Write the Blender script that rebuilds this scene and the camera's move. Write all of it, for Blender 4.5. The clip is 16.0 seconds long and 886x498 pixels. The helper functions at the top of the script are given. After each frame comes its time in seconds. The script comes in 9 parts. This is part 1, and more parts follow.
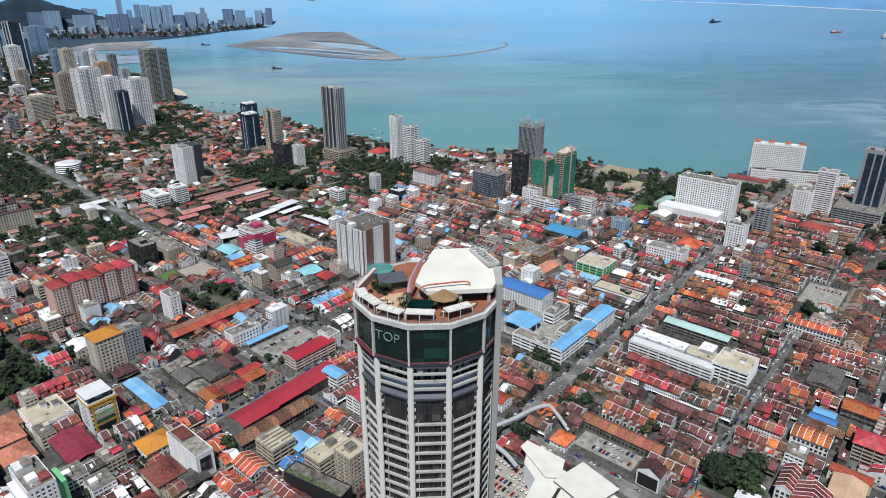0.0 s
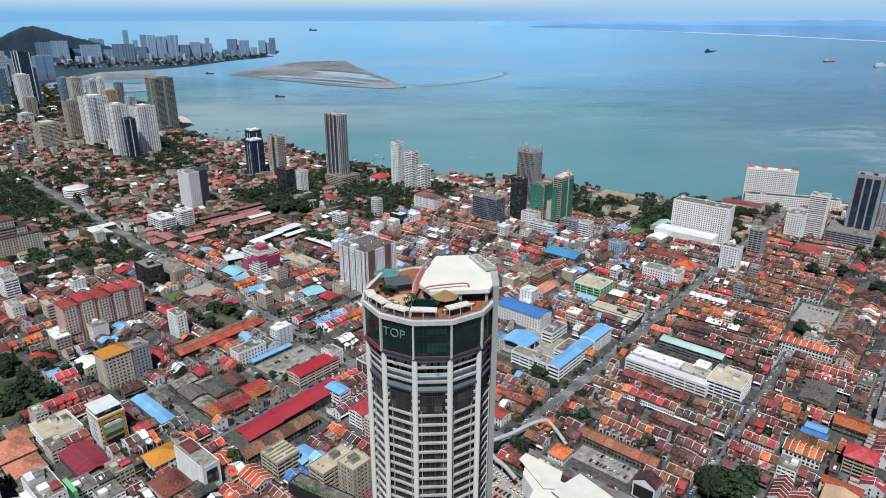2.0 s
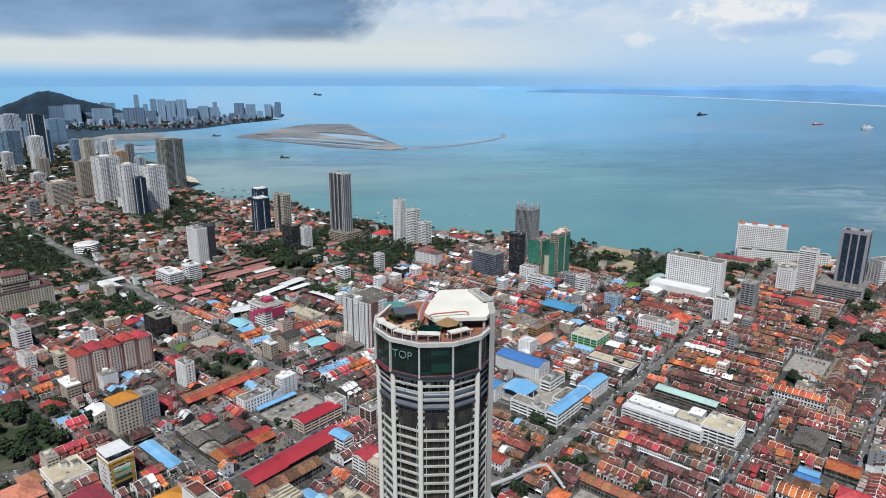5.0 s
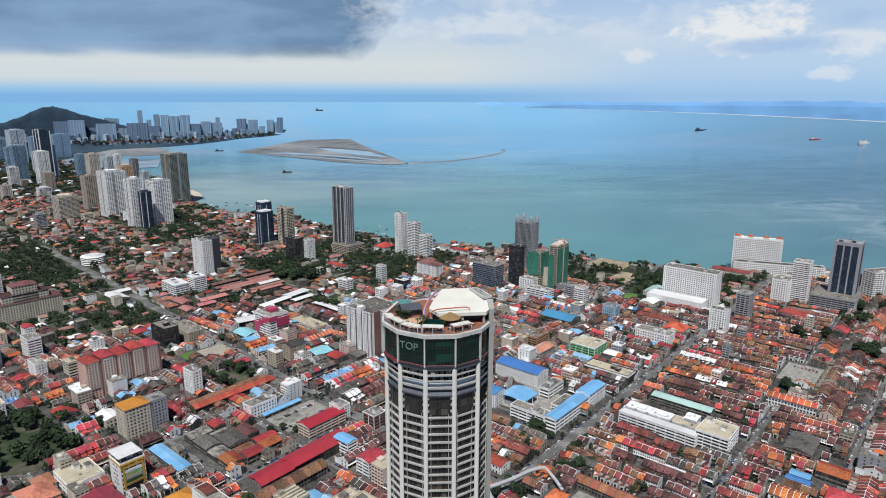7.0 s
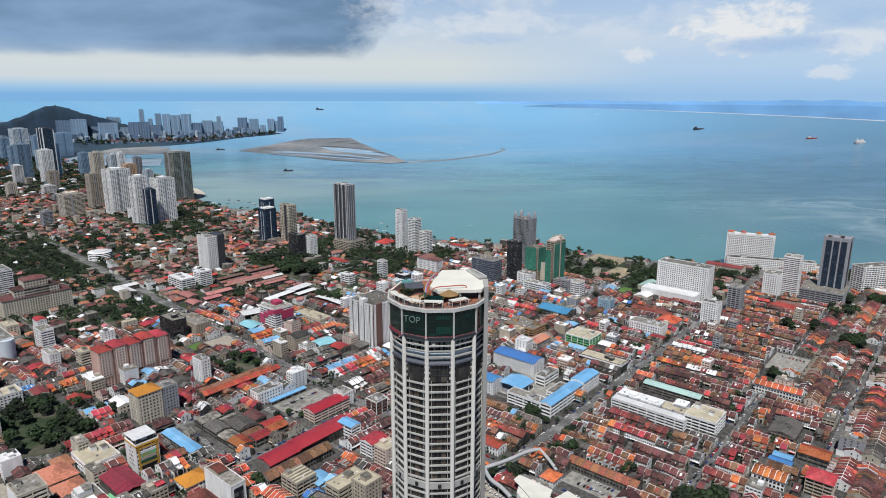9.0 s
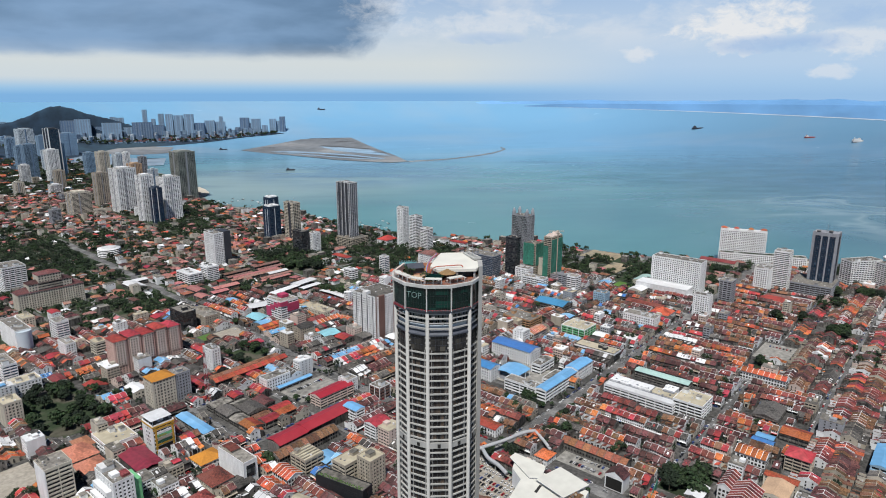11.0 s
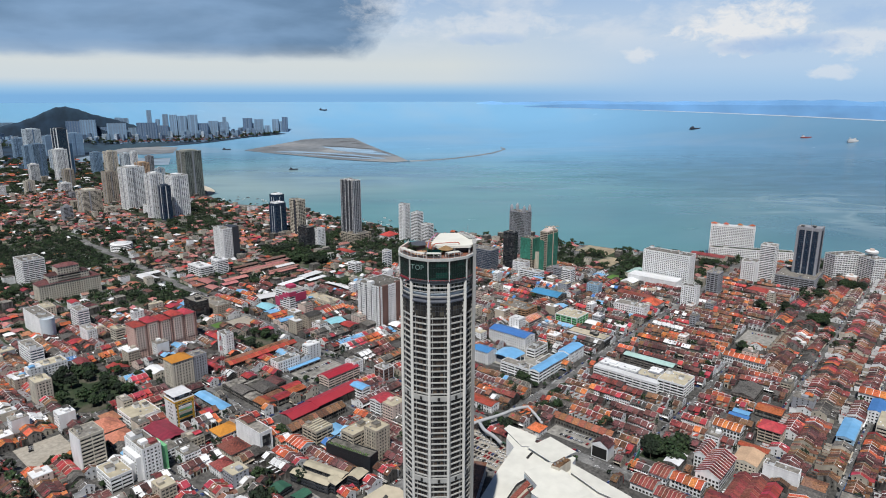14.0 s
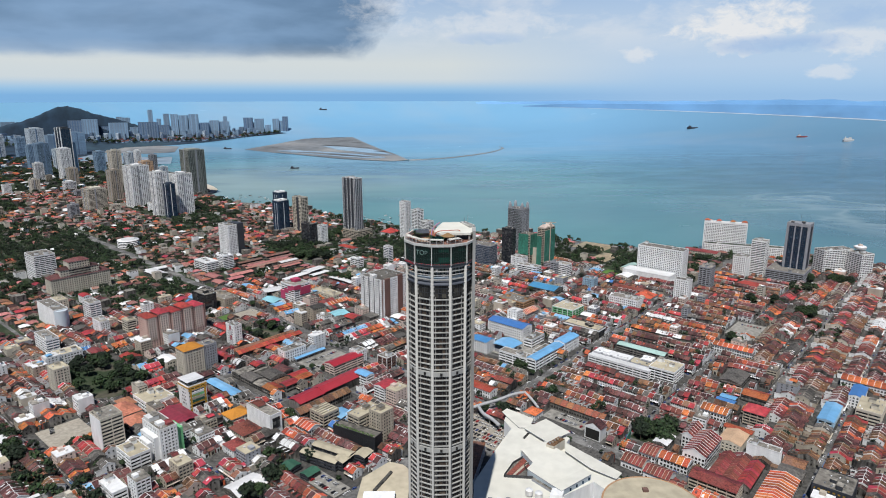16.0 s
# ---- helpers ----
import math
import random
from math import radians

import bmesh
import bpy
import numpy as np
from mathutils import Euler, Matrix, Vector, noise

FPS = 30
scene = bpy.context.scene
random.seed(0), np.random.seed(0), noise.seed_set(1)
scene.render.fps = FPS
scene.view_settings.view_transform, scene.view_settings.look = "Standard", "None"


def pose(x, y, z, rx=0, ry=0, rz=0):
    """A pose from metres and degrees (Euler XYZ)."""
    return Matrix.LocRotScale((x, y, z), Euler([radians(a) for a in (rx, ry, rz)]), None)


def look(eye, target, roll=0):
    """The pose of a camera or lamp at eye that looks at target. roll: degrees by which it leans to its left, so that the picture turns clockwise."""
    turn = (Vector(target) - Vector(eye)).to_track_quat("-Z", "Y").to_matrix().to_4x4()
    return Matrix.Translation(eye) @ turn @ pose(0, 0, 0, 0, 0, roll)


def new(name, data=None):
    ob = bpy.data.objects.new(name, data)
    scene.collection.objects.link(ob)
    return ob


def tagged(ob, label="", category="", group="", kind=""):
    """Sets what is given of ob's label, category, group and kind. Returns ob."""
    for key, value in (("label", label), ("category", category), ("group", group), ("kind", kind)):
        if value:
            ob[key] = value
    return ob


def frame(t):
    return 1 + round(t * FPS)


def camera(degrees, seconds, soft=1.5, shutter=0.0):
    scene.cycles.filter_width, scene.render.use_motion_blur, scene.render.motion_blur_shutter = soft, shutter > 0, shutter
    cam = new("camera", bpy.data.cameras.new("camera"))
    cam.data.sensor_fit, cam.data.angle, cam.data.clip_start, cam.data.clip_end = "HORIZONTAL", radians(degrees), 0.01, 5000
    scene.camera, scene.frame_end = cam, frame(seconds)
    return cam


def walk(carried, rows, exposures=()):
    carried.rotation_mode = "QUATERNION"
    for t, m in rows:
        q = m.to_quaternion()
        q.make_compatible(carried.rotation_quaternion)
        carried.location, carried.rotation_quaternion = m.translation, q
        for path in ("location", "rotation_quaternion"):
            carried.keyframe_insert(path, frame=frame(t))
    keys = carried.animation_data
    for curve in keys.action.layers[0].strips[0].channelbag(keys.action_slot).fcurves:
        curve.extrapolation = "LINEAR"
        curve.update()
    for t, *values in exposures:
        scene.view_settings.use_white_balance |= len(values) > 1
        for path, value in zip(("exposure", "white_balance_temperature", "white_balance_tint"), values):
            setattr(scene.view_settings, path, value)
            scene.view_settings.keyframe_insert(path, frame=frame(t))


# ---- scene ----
cam = camera(69.7, 16.0, soft=1.0)
PATH = [
    (0, (3.036, -167.73, 317.824), (3.054, -165.885, 317.053), 0.1),
    (0.5, (2.878, -172.327, 317.951), (2.896, -170.476, 317.194), 0.1),
    (1, (2.76, -176.98, 318.068), (2.778, -175.123, 317.327), 0.1),
    (1.5, (2.65, -181.688, 318.179), (2.669, -179.821, 317.461), 0.1),
    (2, (2.415, -186.442, 318.261), (2.433, -184.566, 317.568), 0.1),
    (2.5, (2.162, -191.208, 318.335), (2.18, -189.322, 317.67), 0.1),
    (3, (1.973, -195.93, 318.407), (1.991, -194.034, 317.77), 0.1),
    (3.5, (1.843, -200.59, 318.479), (1.86, -198.685, 317.872), 0.1),
    (4, (1.653, -205.266, 318.528), (1.671, -203.351, 317.951), 0.1),
    (4.5, (1.49, -209.963, 318.573), (1.508, -208.039, 318.026), 0.1),
    (5, (1.325, -214.843, 318.61), (1.343, -212.91, 318.095), 0.1),
    (7.5, (-0.2, -241.147, 318.436), (-0.183, -239.203, 317.967), 0.1),
    (8, (-0.312, -247.475, 318.415), (-0.293, -245.531, 317.945), 0.1),
    (8.5, (-0.261, -254.676, 318.395), (-0.242, -252.732, 317.923), 0.1),
    (9, (-0.108, -262.436, 318.381), (-0.09, -260.492, 317.909), 0.1),
    (11.5, (0.774, -302.91, 318.363), (0.789, -300.967, 317.891), 0.0),
    (12, (0.924, -311.067, 318.365), (0.939, -309.123, 317.894), -0.0),
    (12.5, (1.036, -319.249, 318.371), (1.05, -317.305, 317.9), -0.0),
    (13, (1.116, -327.445, 318.375), (1.13, -325.502, 317.904), -0.0),
    (13.5, (1.133, -335.627, 318.381), (1.146, -333.683, 317.911), -0.0),
    (14, (1.03, -343.757, 318.39), (1.043, -341.813, 317.92), -0.0),
    (14.5, (0.767, -351.799, 318.403), (0.782, -349.855, 317.932), 0.0),
    (15, (0.335, -359.746, 318.418), (0.35, -357.802, 317.947), 0.1),
    (15.5, (-0.264, -367.6, 318.436), (-0.249, -365.656, 317.964), 0.1),
    (16, (-1.005, -375.389, 318.465), (-0.989, -373.446, 317.994), 0.0),
]
walk(cam, [(t, look(eye, target, roll)) for t, eye, target, roll in PATH], exposures=[(0, 0.0, 6220, 8), (5, -0.02, 6330, 8), (8, -0.07, 6380, 9), (16, -0.09, 6400, 9)])

# ---- light: sky with broken cloud, one sun behind and to the left of the camera ----
SUN_AZ, SUN_EL = 193.0, 62.0          # degrees clockwise from +y (the sun stands in the south-south-west), height


def make_world():
    world = bpy.data.worlds.new("sky")
    scene.world = world
    world.use_nodes = True
    nt = world.node_tree
    nt.nodes.clear()
    N, L = nt.nodes.new, nt.links.new
    out, bg = N("ShaderNodeOutputWorld"), N("ShaderNodeBackground")
    sky = N("ShaderNodeTexSky")
    sky.sky_type, sky.sun_disc = 'NISHITA', False
    sky.sun_elevation, sky.sun_rotation = radians(SUN_EL), radians(SUN_AZ)
    sky.air_density, sky.dust_density, sky.ozone_density = 1.0, 1.2, 1.5
    gain = N("ShaderNodeVectorMath")
    gain.operation = 'SCALE'
    gain.inputs["Scale"].default_value = 0.105
    L(sky.outputs[0], gain.inputs[0])
    tc, sep = N("ShaderNodeTexCoord"), N("ShaderNodeSeparateXYZ")
    L(tc.outputs["Generated"], sep.inputs[0])

    def ramp(src, stops, interp='LINEAR'):
        r = N("ShaderNodeValToRGB")
        r.color_ramp.interpolation = interp
        while len(r.color_ramp.elements) < len(stops):
            r.color_ramp.elements.new(0.5)
        for e, (p, c) in zip(r.color_ramp.elements, stops):
            e.position, e.color = p, (*c, 1) if len(c) == 3 else c
        L(src, r.inputs[0])
        return r.outputs[0]

    def noise_tex(scale, detail, rough, sx, sy, sz, dist=0.0, off=(0, 0, 0)):
        m, n = N("ShaderNodeMapping"), N("ShaderNodeTexNoise")
        m.inputs["Scale"].default_value, m.inputs["Location"].default_value = (sx, sy, sz), off
        L(tc.outputs["Generated"], m.inputs[0])
        L(m.outputs[0], n.inputs["Vector"])
        n.inputs["Scale"].default_value, n.inputs["Detail"].default_value = scale, detail
        n.inputs["Roughness"].default_value, n.inputs["Distortion"].default_value = rough, dist
        return n.outputs["Fac"]

    def mix(fac, a, b):
        m = N("ShaderNodeMix")
        m.data_type = 'RGBA'
        L(fac, m.inputs[0])
        L(a, m.inputs[6])
        L(b, m.inputs[7])
        return m.outputs[2]

    def math_node(op, a, b):
        m = N("ShaderNodeMath")
        m.operation = op
        for i, s in enumerate((a, b)):
            if isinstance(s, (int, float)):
                m.inputs[i].default_value = s
            else:
                L(s, m.inputs[i])
        return m.outputs[0]

    z, x = sep.outputs["Z"], sep.outputs["X"]
    # thin high veil: cream over the western horizon, pale blue over the strait, bluer upwards
    zenith = [(0.19, (0.24, 0.44, 0.78)), (0.31, (0.04, 0.085, 0.21)), (1.0, (0.012, 0.032, 0.10))]
    cream = ramp(z, [(0.0, (0.26, 0.54, 0.90)), (0.009, (0.40, 0.67, 0.95)), (0.022, (0.75, 0.83, 0.88)), (0.045, (0.80, 0.85, 0.86)), (0.10, (0.60, 0.73, 0.90))] + zenith)
    haze = ramp(z, [(0.0, (0.40, 0.64, 0.95)), (0.014, (0.46, 0.69, 0.97)), (0.04, (0.56, 0.74, 0.97)), (0.09, (0.60, 0.74, 0.93)), (0.13, (0.50, 0.67, 0.92))] + zenith)
    veil = mix(ramp(x, [(0.02, (0,) * 3), (0.32, (1,) * 3)]), cream, haze)
    veil_fac = ramp(z, [(0.0, (0.94,) * 3), (0.2, (0.9,) * 3), (1.0, (0.9,) * 3)])
    col = mix(veil_fac, gain.outputs[0], veil)
    fine = noise_tex(13.0, 8, 0.6, 1, 1, 2.0, 0.3, (0.35, 0.2, 0.4))
    soft = noise_tex(5.2, 6, 0.58, 1, 1, 2.6, 0.3, (0.35, 0.2, 0.4))

    grain = noise_tex(46.0, 8, 0.62, 1, 1, 1.6, 0.4, (0.1, 0.5, 0.2))

    def cloud(at, size, low, high, most, wisp=3.2):
        """One cloud round a direction: a soft oval torn by noise."""
        a = math_node('DIVIDE', math_node('SUBTRACT', x, at[0]), size[0])
        b = math_node('DIVIDE', math_node('SUBTRACT', z, at[1]), size[1])
        o = math_node('SUBTRACT', 1.0, math_node('ADD', math_node('MULTIPLY', a, a), math_node('MULTIPLY', b, b)))
        o = math_node('ADD', o, math_node('MULTIPLY', math_node('SUBTRACT', fine, 0.5), wisp))
        o = math_node('ADD', o, math_node('MULTIPLY', math_node('SUBTRACT', grain, 0.5), wisp))
        front = ramp(sep.outputs["Y"], [(0.45, (0,) * 3), (0.6, (1,) * 3)])
        return math_node('MULTIPLY', ramp(o, [(low, (0,) * 3), (high, (most,) * 3)]), front)

    def tint(c):
        n = N("ShaderNodeRGB")
        n.outputs[0].default_value = (*c, 1)
        return n.outputs[0]

    # broken pale cumulus all round, higher up
    puff_fac = ramp(soft, [(0.48, (0,) * 3), (0.60, (0.75,) * 3)])
    puff_fac = math_node('MULTIPLY', puff_fac, ramp(z, [(0.05, (0,) * 3), (0.10, (0.7,) * 3), (0.19, (0.6,) * 3), (0.31, (0.05,) * 3), (1.0, (0.03,) * 3)]))
    col = mix(puff_fac, col, tint((0.90, 0.92, 0.95)))
    # grey rain-cloud deck over the hills to the west, with a flat base
    edge = math_node('ADD', x, math_node('MULTIPLY', math_node('SUBTRACT', fine, 0.5), 0.16))
    edge = math_node('ADD', edge, math_node('MULTIPLY', z, -0.7))
    deck_fac = ramp(math_node('ADD', edge, 1.0), [(0.80, (0.97,) * 3), (0.855, (0.0,) * 3)])
    base = math_node('ADD', z, math_node('MULTIPLY', math_node('SUBTRACT', soft, 0.5), 0.030))
    deck_fac = math_node('MULTIPLY', deck_fac, ramp(base, [(0.049, (0,) * 3), (0.060, (0.8,) * 3), (0.075, (1,) * 3), (0.20, (0.85,) * 3), (0.32, (0.1,) * 3), (1.0, (0.05,) * 3)]))
    grey = ramp(noise_tex(4.5, 5, 0.5, 1, 1, 3.4, 0.2, (0.7, 0.1, 0.3)), [(0.34, (0.115, 0.215, 0.36)), (0.66, (0.27, 0.43, 0.66))])
    col = mix(deck_fac, col, grey)
    # single clouds over the strait
    for at, size, most in (((-0.09, 0.124), (0.06, 0.022), 0.4), ((0.06, 0.100), (0.13, 0.020), 0.45), ((0.415, 0.090), (0.080, 0.036), 1.0), ((0.292, 0.056), (0.026, 0.011), 0.6), ((0.515, 0.030), (0.028, 0.010), 0.5), ((0.53, 0.065), (0.05, 0.02), 0.6)):
        col = mix(cloud(at, size, 0.0, 1.15, most), col, tint((0.93, 0.94, 0.96)))
    for at, size, most in (((0.455, 0.066), (0.085, 0.014), 0.8), ((0.075, 0.082), (0.06, 0.010), 0.45), ((0.53, 0.098), (0.05, 0.016), 0.6)):
        col = mix(cloud(at, size, 0.1, 1.1, most, 2.2), col, tint((0.42, 0.60, 0.88)))
    L(col, bg.inputs["Color"])
    bg.inputs["Strength"].default_value = 0.9
    L(bg.outputs[0], out.inputs["Surface"])


make_world()
sun = new("sun", bpy.data.lights.new("sun", 'SUN'))
sun.data.energy, sun.data.angle, sun.data.color = 5.0, radians(0.6), (1.0, 0.965, 0.925)
a, e = radians(SUN_AZ), radians(SUN_EL)
sun.matrix_world = look((1000 * math.sin(a) * math.cos(e), 1000 * math.cos(a) * math.cos(e), 1000 * math.sin(e)), (0, 0, 0))
scene.view_settings.exposure = 0.0

# ---- materials ----
MATS = {}


def mat(name, base, rough=0.75, metal=0.0, var=0.25, scale=0.4, bump=0.0, bump_scale=3.0, rnd=0.25, hue=0.0, stretch=(1, 1, 1), second=None, second_at=(0.5, 0.65), coat=0.0):
    """Painted or mineral surface: two scales of stains, fine relief, and a difference from piece to piece."""
    m = bpy.data.materials.new(name)
    m.use_nodes = True
    nt = m.node_tree
    N, L = nt.nodes.new, nt.links.new
    p = nt.nodes["Principled BSDF"]
    p.inputs["Roughness"].default_value, p.inputs["Metallic"].default_value = rough, metal
    tc, mp = N("ShaderNodeTexCoord"), N("ShaderNodeMapping")
    mp.inputs["Scale"].default_value = stretch
    L(tc.outputs["Object"], mp.inputs[0])
    n1, n2 = N("ShaderNodeTexNoise"), N("ShaderNodeTexNoise")
    for n, s, d in ((n1, scale, 4), (n2, scale * 0.12, 3)):
        n.inputs["Scale"].default_value, n.inputs["Detail"].default_value = s, d
        L(mp.outputs[0], n.inputs["Vector"])
    add = N("ShaderNodeMath")
    add.operation = 'ADD'
    L(n1.outputs["Fac"], add.inputs[0])
    L(n2.outputs["Fac"], add.inputs[1])
    info, geo = N("ShaderNodeObjectInfo"), N("ShaderNodeNewGeometry")
    r = N("ShaderNodeMath")
    r.operation = 'ADD'
    L(info.outputs["Random"], r.inputs[0])
    L(geo.outputs["Random Per Island"], r.inputs[1])
    fr = N("ShaderNodeMath")
    fr.operation = 'FRACT'
    L(r.outputs[0], fr.inputs[0])
    v1, v2, v3 = N("ShaderNodeMapRange"), N("ShaderNodeMapRange"), N("ShaderNodeMath")
    v1.inputs["From Min"].default_value, v1.inputs["From Max"].default_value = 0.74, 1.26
    v1.inputs["To Min"].default_value, v1.inputs["To Max"].default_value = 1 - var, 1 + var
    L(add.outputs[0], v1.inputs[0])
    v2.inputs["To Min"].default_value, v2.inputs["To Max"].default_value = 1 - rnd, 1 + rnd
    L(fr.outputs[0], v2.inputs[0])
    v3.operation = 'MULTIPLY'
    L(v1.outputs[0], v3.inputs[0])
    L(v2.outputs[0], v3.inputs[1])
    hsv = N("ShaderNodeHueSaturation")
    hsv.inputs["Color"].default_value = (*base, 1)
    L(v3.outputs[0], hsv.inputs["Value"])
    if second:
        rp, mx = N("ShaderNodeMapRange"), N("ShaderNodeMix")
        rp.inputs["From Min"].default_value, rp.inputs["From Max"].default_value = second_at
        mx.data_type = 'RGBA'
        L(n2.outputs["Fac"], rp.inputs[0])
        L(rp.outputs[0], mx.inputs[0])
        mx.inputs[6].default_value, mx.inputs[7].default_value = (*base, 1), (*second, 1)
        L(mx.outputs[2], hsv.inputs["Color"])
    if hue:
        h = N("ShaderNodeMapRange")
        h.inputs["To Min"].default_value, h.inputs["To Max"].default_value = 0.5 - hue, 0.5 + hue
        wn = N("ShaderNodeTexWhiteNoise")
        wn.noise_dimensions = '1D'
        L(fr.outputs[0], wn.inputs["W"])
        L(wn.outputs["Value"], h.inputs[0])
        L(h.outputs[0], hsv.inputs["Hue"])
    L(hsv.outputs[0], p.inputs["Base Color"])
    if coat:
        p.inputs["Coat Weight"].default_value = coat
    if bump:
        b, nb = N("ShaderNodeBump"), N("ShaderNodeTexNoise")
        nb.inputs["Scale"].default_value, nb.inputs["Detail"].default_value = bump_scale, 5
        L(mp.outputs[0], nb.inputs["Vector"])
        b.inputs["Strength"].default_value, b.inputs["Distance"].default_value = bump, 0.3
        L(nb.outputs["Fac"], b.inputs["Height"])
        L(b.outputs[0], p.inputs["Normal"])
    MATS[name] = m
    return m


def glass_mat(name, dark, light, cell=(3.0, 3.0, 3.4), share=0.25, rough=0.12):
    """Glazing seen from outside: each pane has its own darkness (blinds, rooms behind), glossy on top."""
    m = bpy.data.materials.new(name)
    m.use_nodes = True
    nt = m.node_tree
    N, L = nt.nodes.new, nt.links.new
    p = nt.nodes["Principled BSDF"]
    p.inputs["Roughness"].default_value, p.inputs["IOR"].default_value = rough, 1.5
    tc, sn, wn, rp, info, ad = N("ShaderNodeTexCoord"), N("ShaderNodeVectorMath"), N("ShaderNodeTexWhiteNoise"), N("ShaderNodeValToRGB"), N("ShaderNodeObjectInfo"), N("ShaderNodeVectorMath")
    sn.operation, ad.operation = 'SNAP', 'ADD'
    sn.inputs[1].default_value = cell
    L(tc.outputs["Object"], ad.inputs[0])
    L(info.outputs["Random"], ad.inputs[1])
    L(ad.outputs[0], sn.inputs[0])
    L(sn.outputs[0], wn.inputs["Vector"])
    els = rp.color_ramp.elements
    els[0].position, els[0].color = 0.0, (*dark, 1)
    els[1].position, els[1].color = 1.0, (*light, 1)
    mid = els.new(1 - share)
    mid.color = (*[d * 0.75 + l * 0.25 for d, l in zip(dark, light)], 1)
    L(wn.outputs["Value"], rp.inputs[0])
    L(rp.outputs[0], p.inputs["Base Color"])
    MATS[name] = m
    return m


# roofs
mat("roof_maroon", (0.108, 0.038, 0.036), 0.85, var=0.85, scale=0.8, rnd=0.58, hue=0.012, bump=0.35, bump_scale=2.5, second=(0.062, 0.030, 0.030))
mat("roof_orange", (0.42, 0.105, 0.036), 0.85, var=0.62, scale=0.8, rnd=0.45, hue=0.018, bump=0.35, bump_scale=2.5, second=(0.30, 0.085, 0.040))
mat("roof_faded", (0.225, 0.105, 0.085), 0.88, var=0.7, scale=0.5, rnd=0.5, hue=0.012, bump=0.3, second=(0.125, 0.075, 0.065))
mat("roof_brown", (0.165, 0.078, 0.040), 0.88, var=0.8, scale=0.8, rnd=0.5, hue=0.015, bump=0.35, bump_scale=2.5, second=(0.095, 0.052, 0.036))
mat("roof_terracotta", (0.27, 0.098, 0.050), 0.85, var=0.6, scale=0.8, rnd=0.35, hue=0.015, bump=0.35, bump_scale=2.5, second=(0.17, 0.075, 0.045))
mat("roof_salmon", (0.40, 0.165, 0.095), 0.85, var=0.4, scale=0.6, rnd=0.2, hue=0.01, bump=0.3, second=(0.31, 0.13, 0.08))
mat("roof_pink", (0.40, 0.155, 0.145), 0.75, var=0.45, scale=0.5, rnd=0.25, hue=0.01, bump=0.2, second=(0.30, 0.125, 0.115))
mat("roof_rust", (0.185, 0.040, 0.032), 0.8, var=0.75, scale=0.7, rnd=0.35, hue=0.012, bump=0.3, second=(0.12, 0.036, 0.030))
mat("roof_brick", (0.34, 0.055, 0.032), 0.8, var=0.45, scale=0.6, rnd=0.3, hue=0.01, bump=0.3, bump_scale=2.5, second=(0.24, 0.050, 0.032))
mat("roof_crimson", (0.21, 0.022, 0.042), 0.6, var=0.35, scale=0.3, rnd=0.2, bump=0.1, second=(0.16, 0.022, 0.036))
mat("roof_azure", (0.070, 0.27, 0.46), 0.5, var=0.15, scale=0.3, rnd=0.2, hue=0.01)
mat("roof_red", (0.33, 0.036, 0.042), 0.6, var=0.4, scale=0.3, rnd=0.30, hue=0.012, bump=0.1)
mat("roof_grey", (0.095, 0.088, 0.080), 0.85, var=0.8, scale=0.6, rnd=0.55, bump=0.2, second=(0.055, 0.050, 0.046))
mat("roof_white", (0.68, 0.685, 0.69), 0.6, var=0.12, scale=0.3, rnd=0.18, second=(0.56, 0.56, 0.555))
mat("roof_blue", (0.055, 0.174, 0.395), 0.45, var=0.12, scale=0.3, rnd=0.20, hue=0.01)
mat("roof_paleblue", (0.150, 0.355, 0.59), 0.45, var=0.10, scale=0.2, rnd=0.12, second=(0.235, 0.445, 0.65))
mat("roof_cyan", (0.221, 0.458, 0.521), 0.5, var=0.12, scale=0.3, rnd=0.15)
mat("roof_mint", (0.332, 0.474, 0.435), 0.6, var=0.12, scale=0.3, rnd=0.12)
mat("roof_green", (0.028, 0.095, 0.059), 0.7, var=0.25, scale=0.8, rnd=0.2)
mat("roof_yellow", (0.490, 0.205, 0.024), 0.7, var=0.15, scale=0.5, rnd=0.15)
mat("roof_bright_red", (0.332, 0.022, 0.036), 0.5, var=0.12, scale=0.15, rnd=0.12, second=(0.332, 0.032, 0.043))
mat("roof_flat", (0.185, 0.172, 0.150), 0.9, var=0.7, scale=0.25, rnd=0.4, bump=0.15, second=(0.125, 0.115, 0.100))
mat("roof_cream", (0.435, 0.387, 0.284), 0.9, var=0.20, scale=0.12, rnd=0.1, bump=0.1, second=(0.395, 0.340, 0.253))
# walls
mat("wall_white", (0.74, 0.745, 0.745), 0.8, var=0.12, scale=0.25, rnd=0.12, stretch=(1, 1, 0.25), second=(0.60, 0.60, 0.59))
mat("wall_cream", (0.52, 0.48, 0.40), 0.85, var=0.16, scale=0.25, rnd=0.15, stretch=(1, 1, 0.25), second=(0.42, 0.38, 0.31))
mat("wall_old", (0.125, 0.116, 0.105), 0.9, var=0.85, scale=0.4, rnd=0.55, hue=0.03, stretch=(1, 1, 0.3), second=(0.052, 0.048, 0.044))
mat("wall_grey", (0.29, 0.30, 0.325), 0.8, var=0.15, scale=0.25, rnd=0.12, second=(0.23, 0.24, 0.265))
mat("wall_beige", (0.40, 0.355, 0.285), 0.85, var=0.15, scale=0.25, rnd=0.12, stretch=(1, 1, 0.25), second=(0.29, 0.255, 0.205))
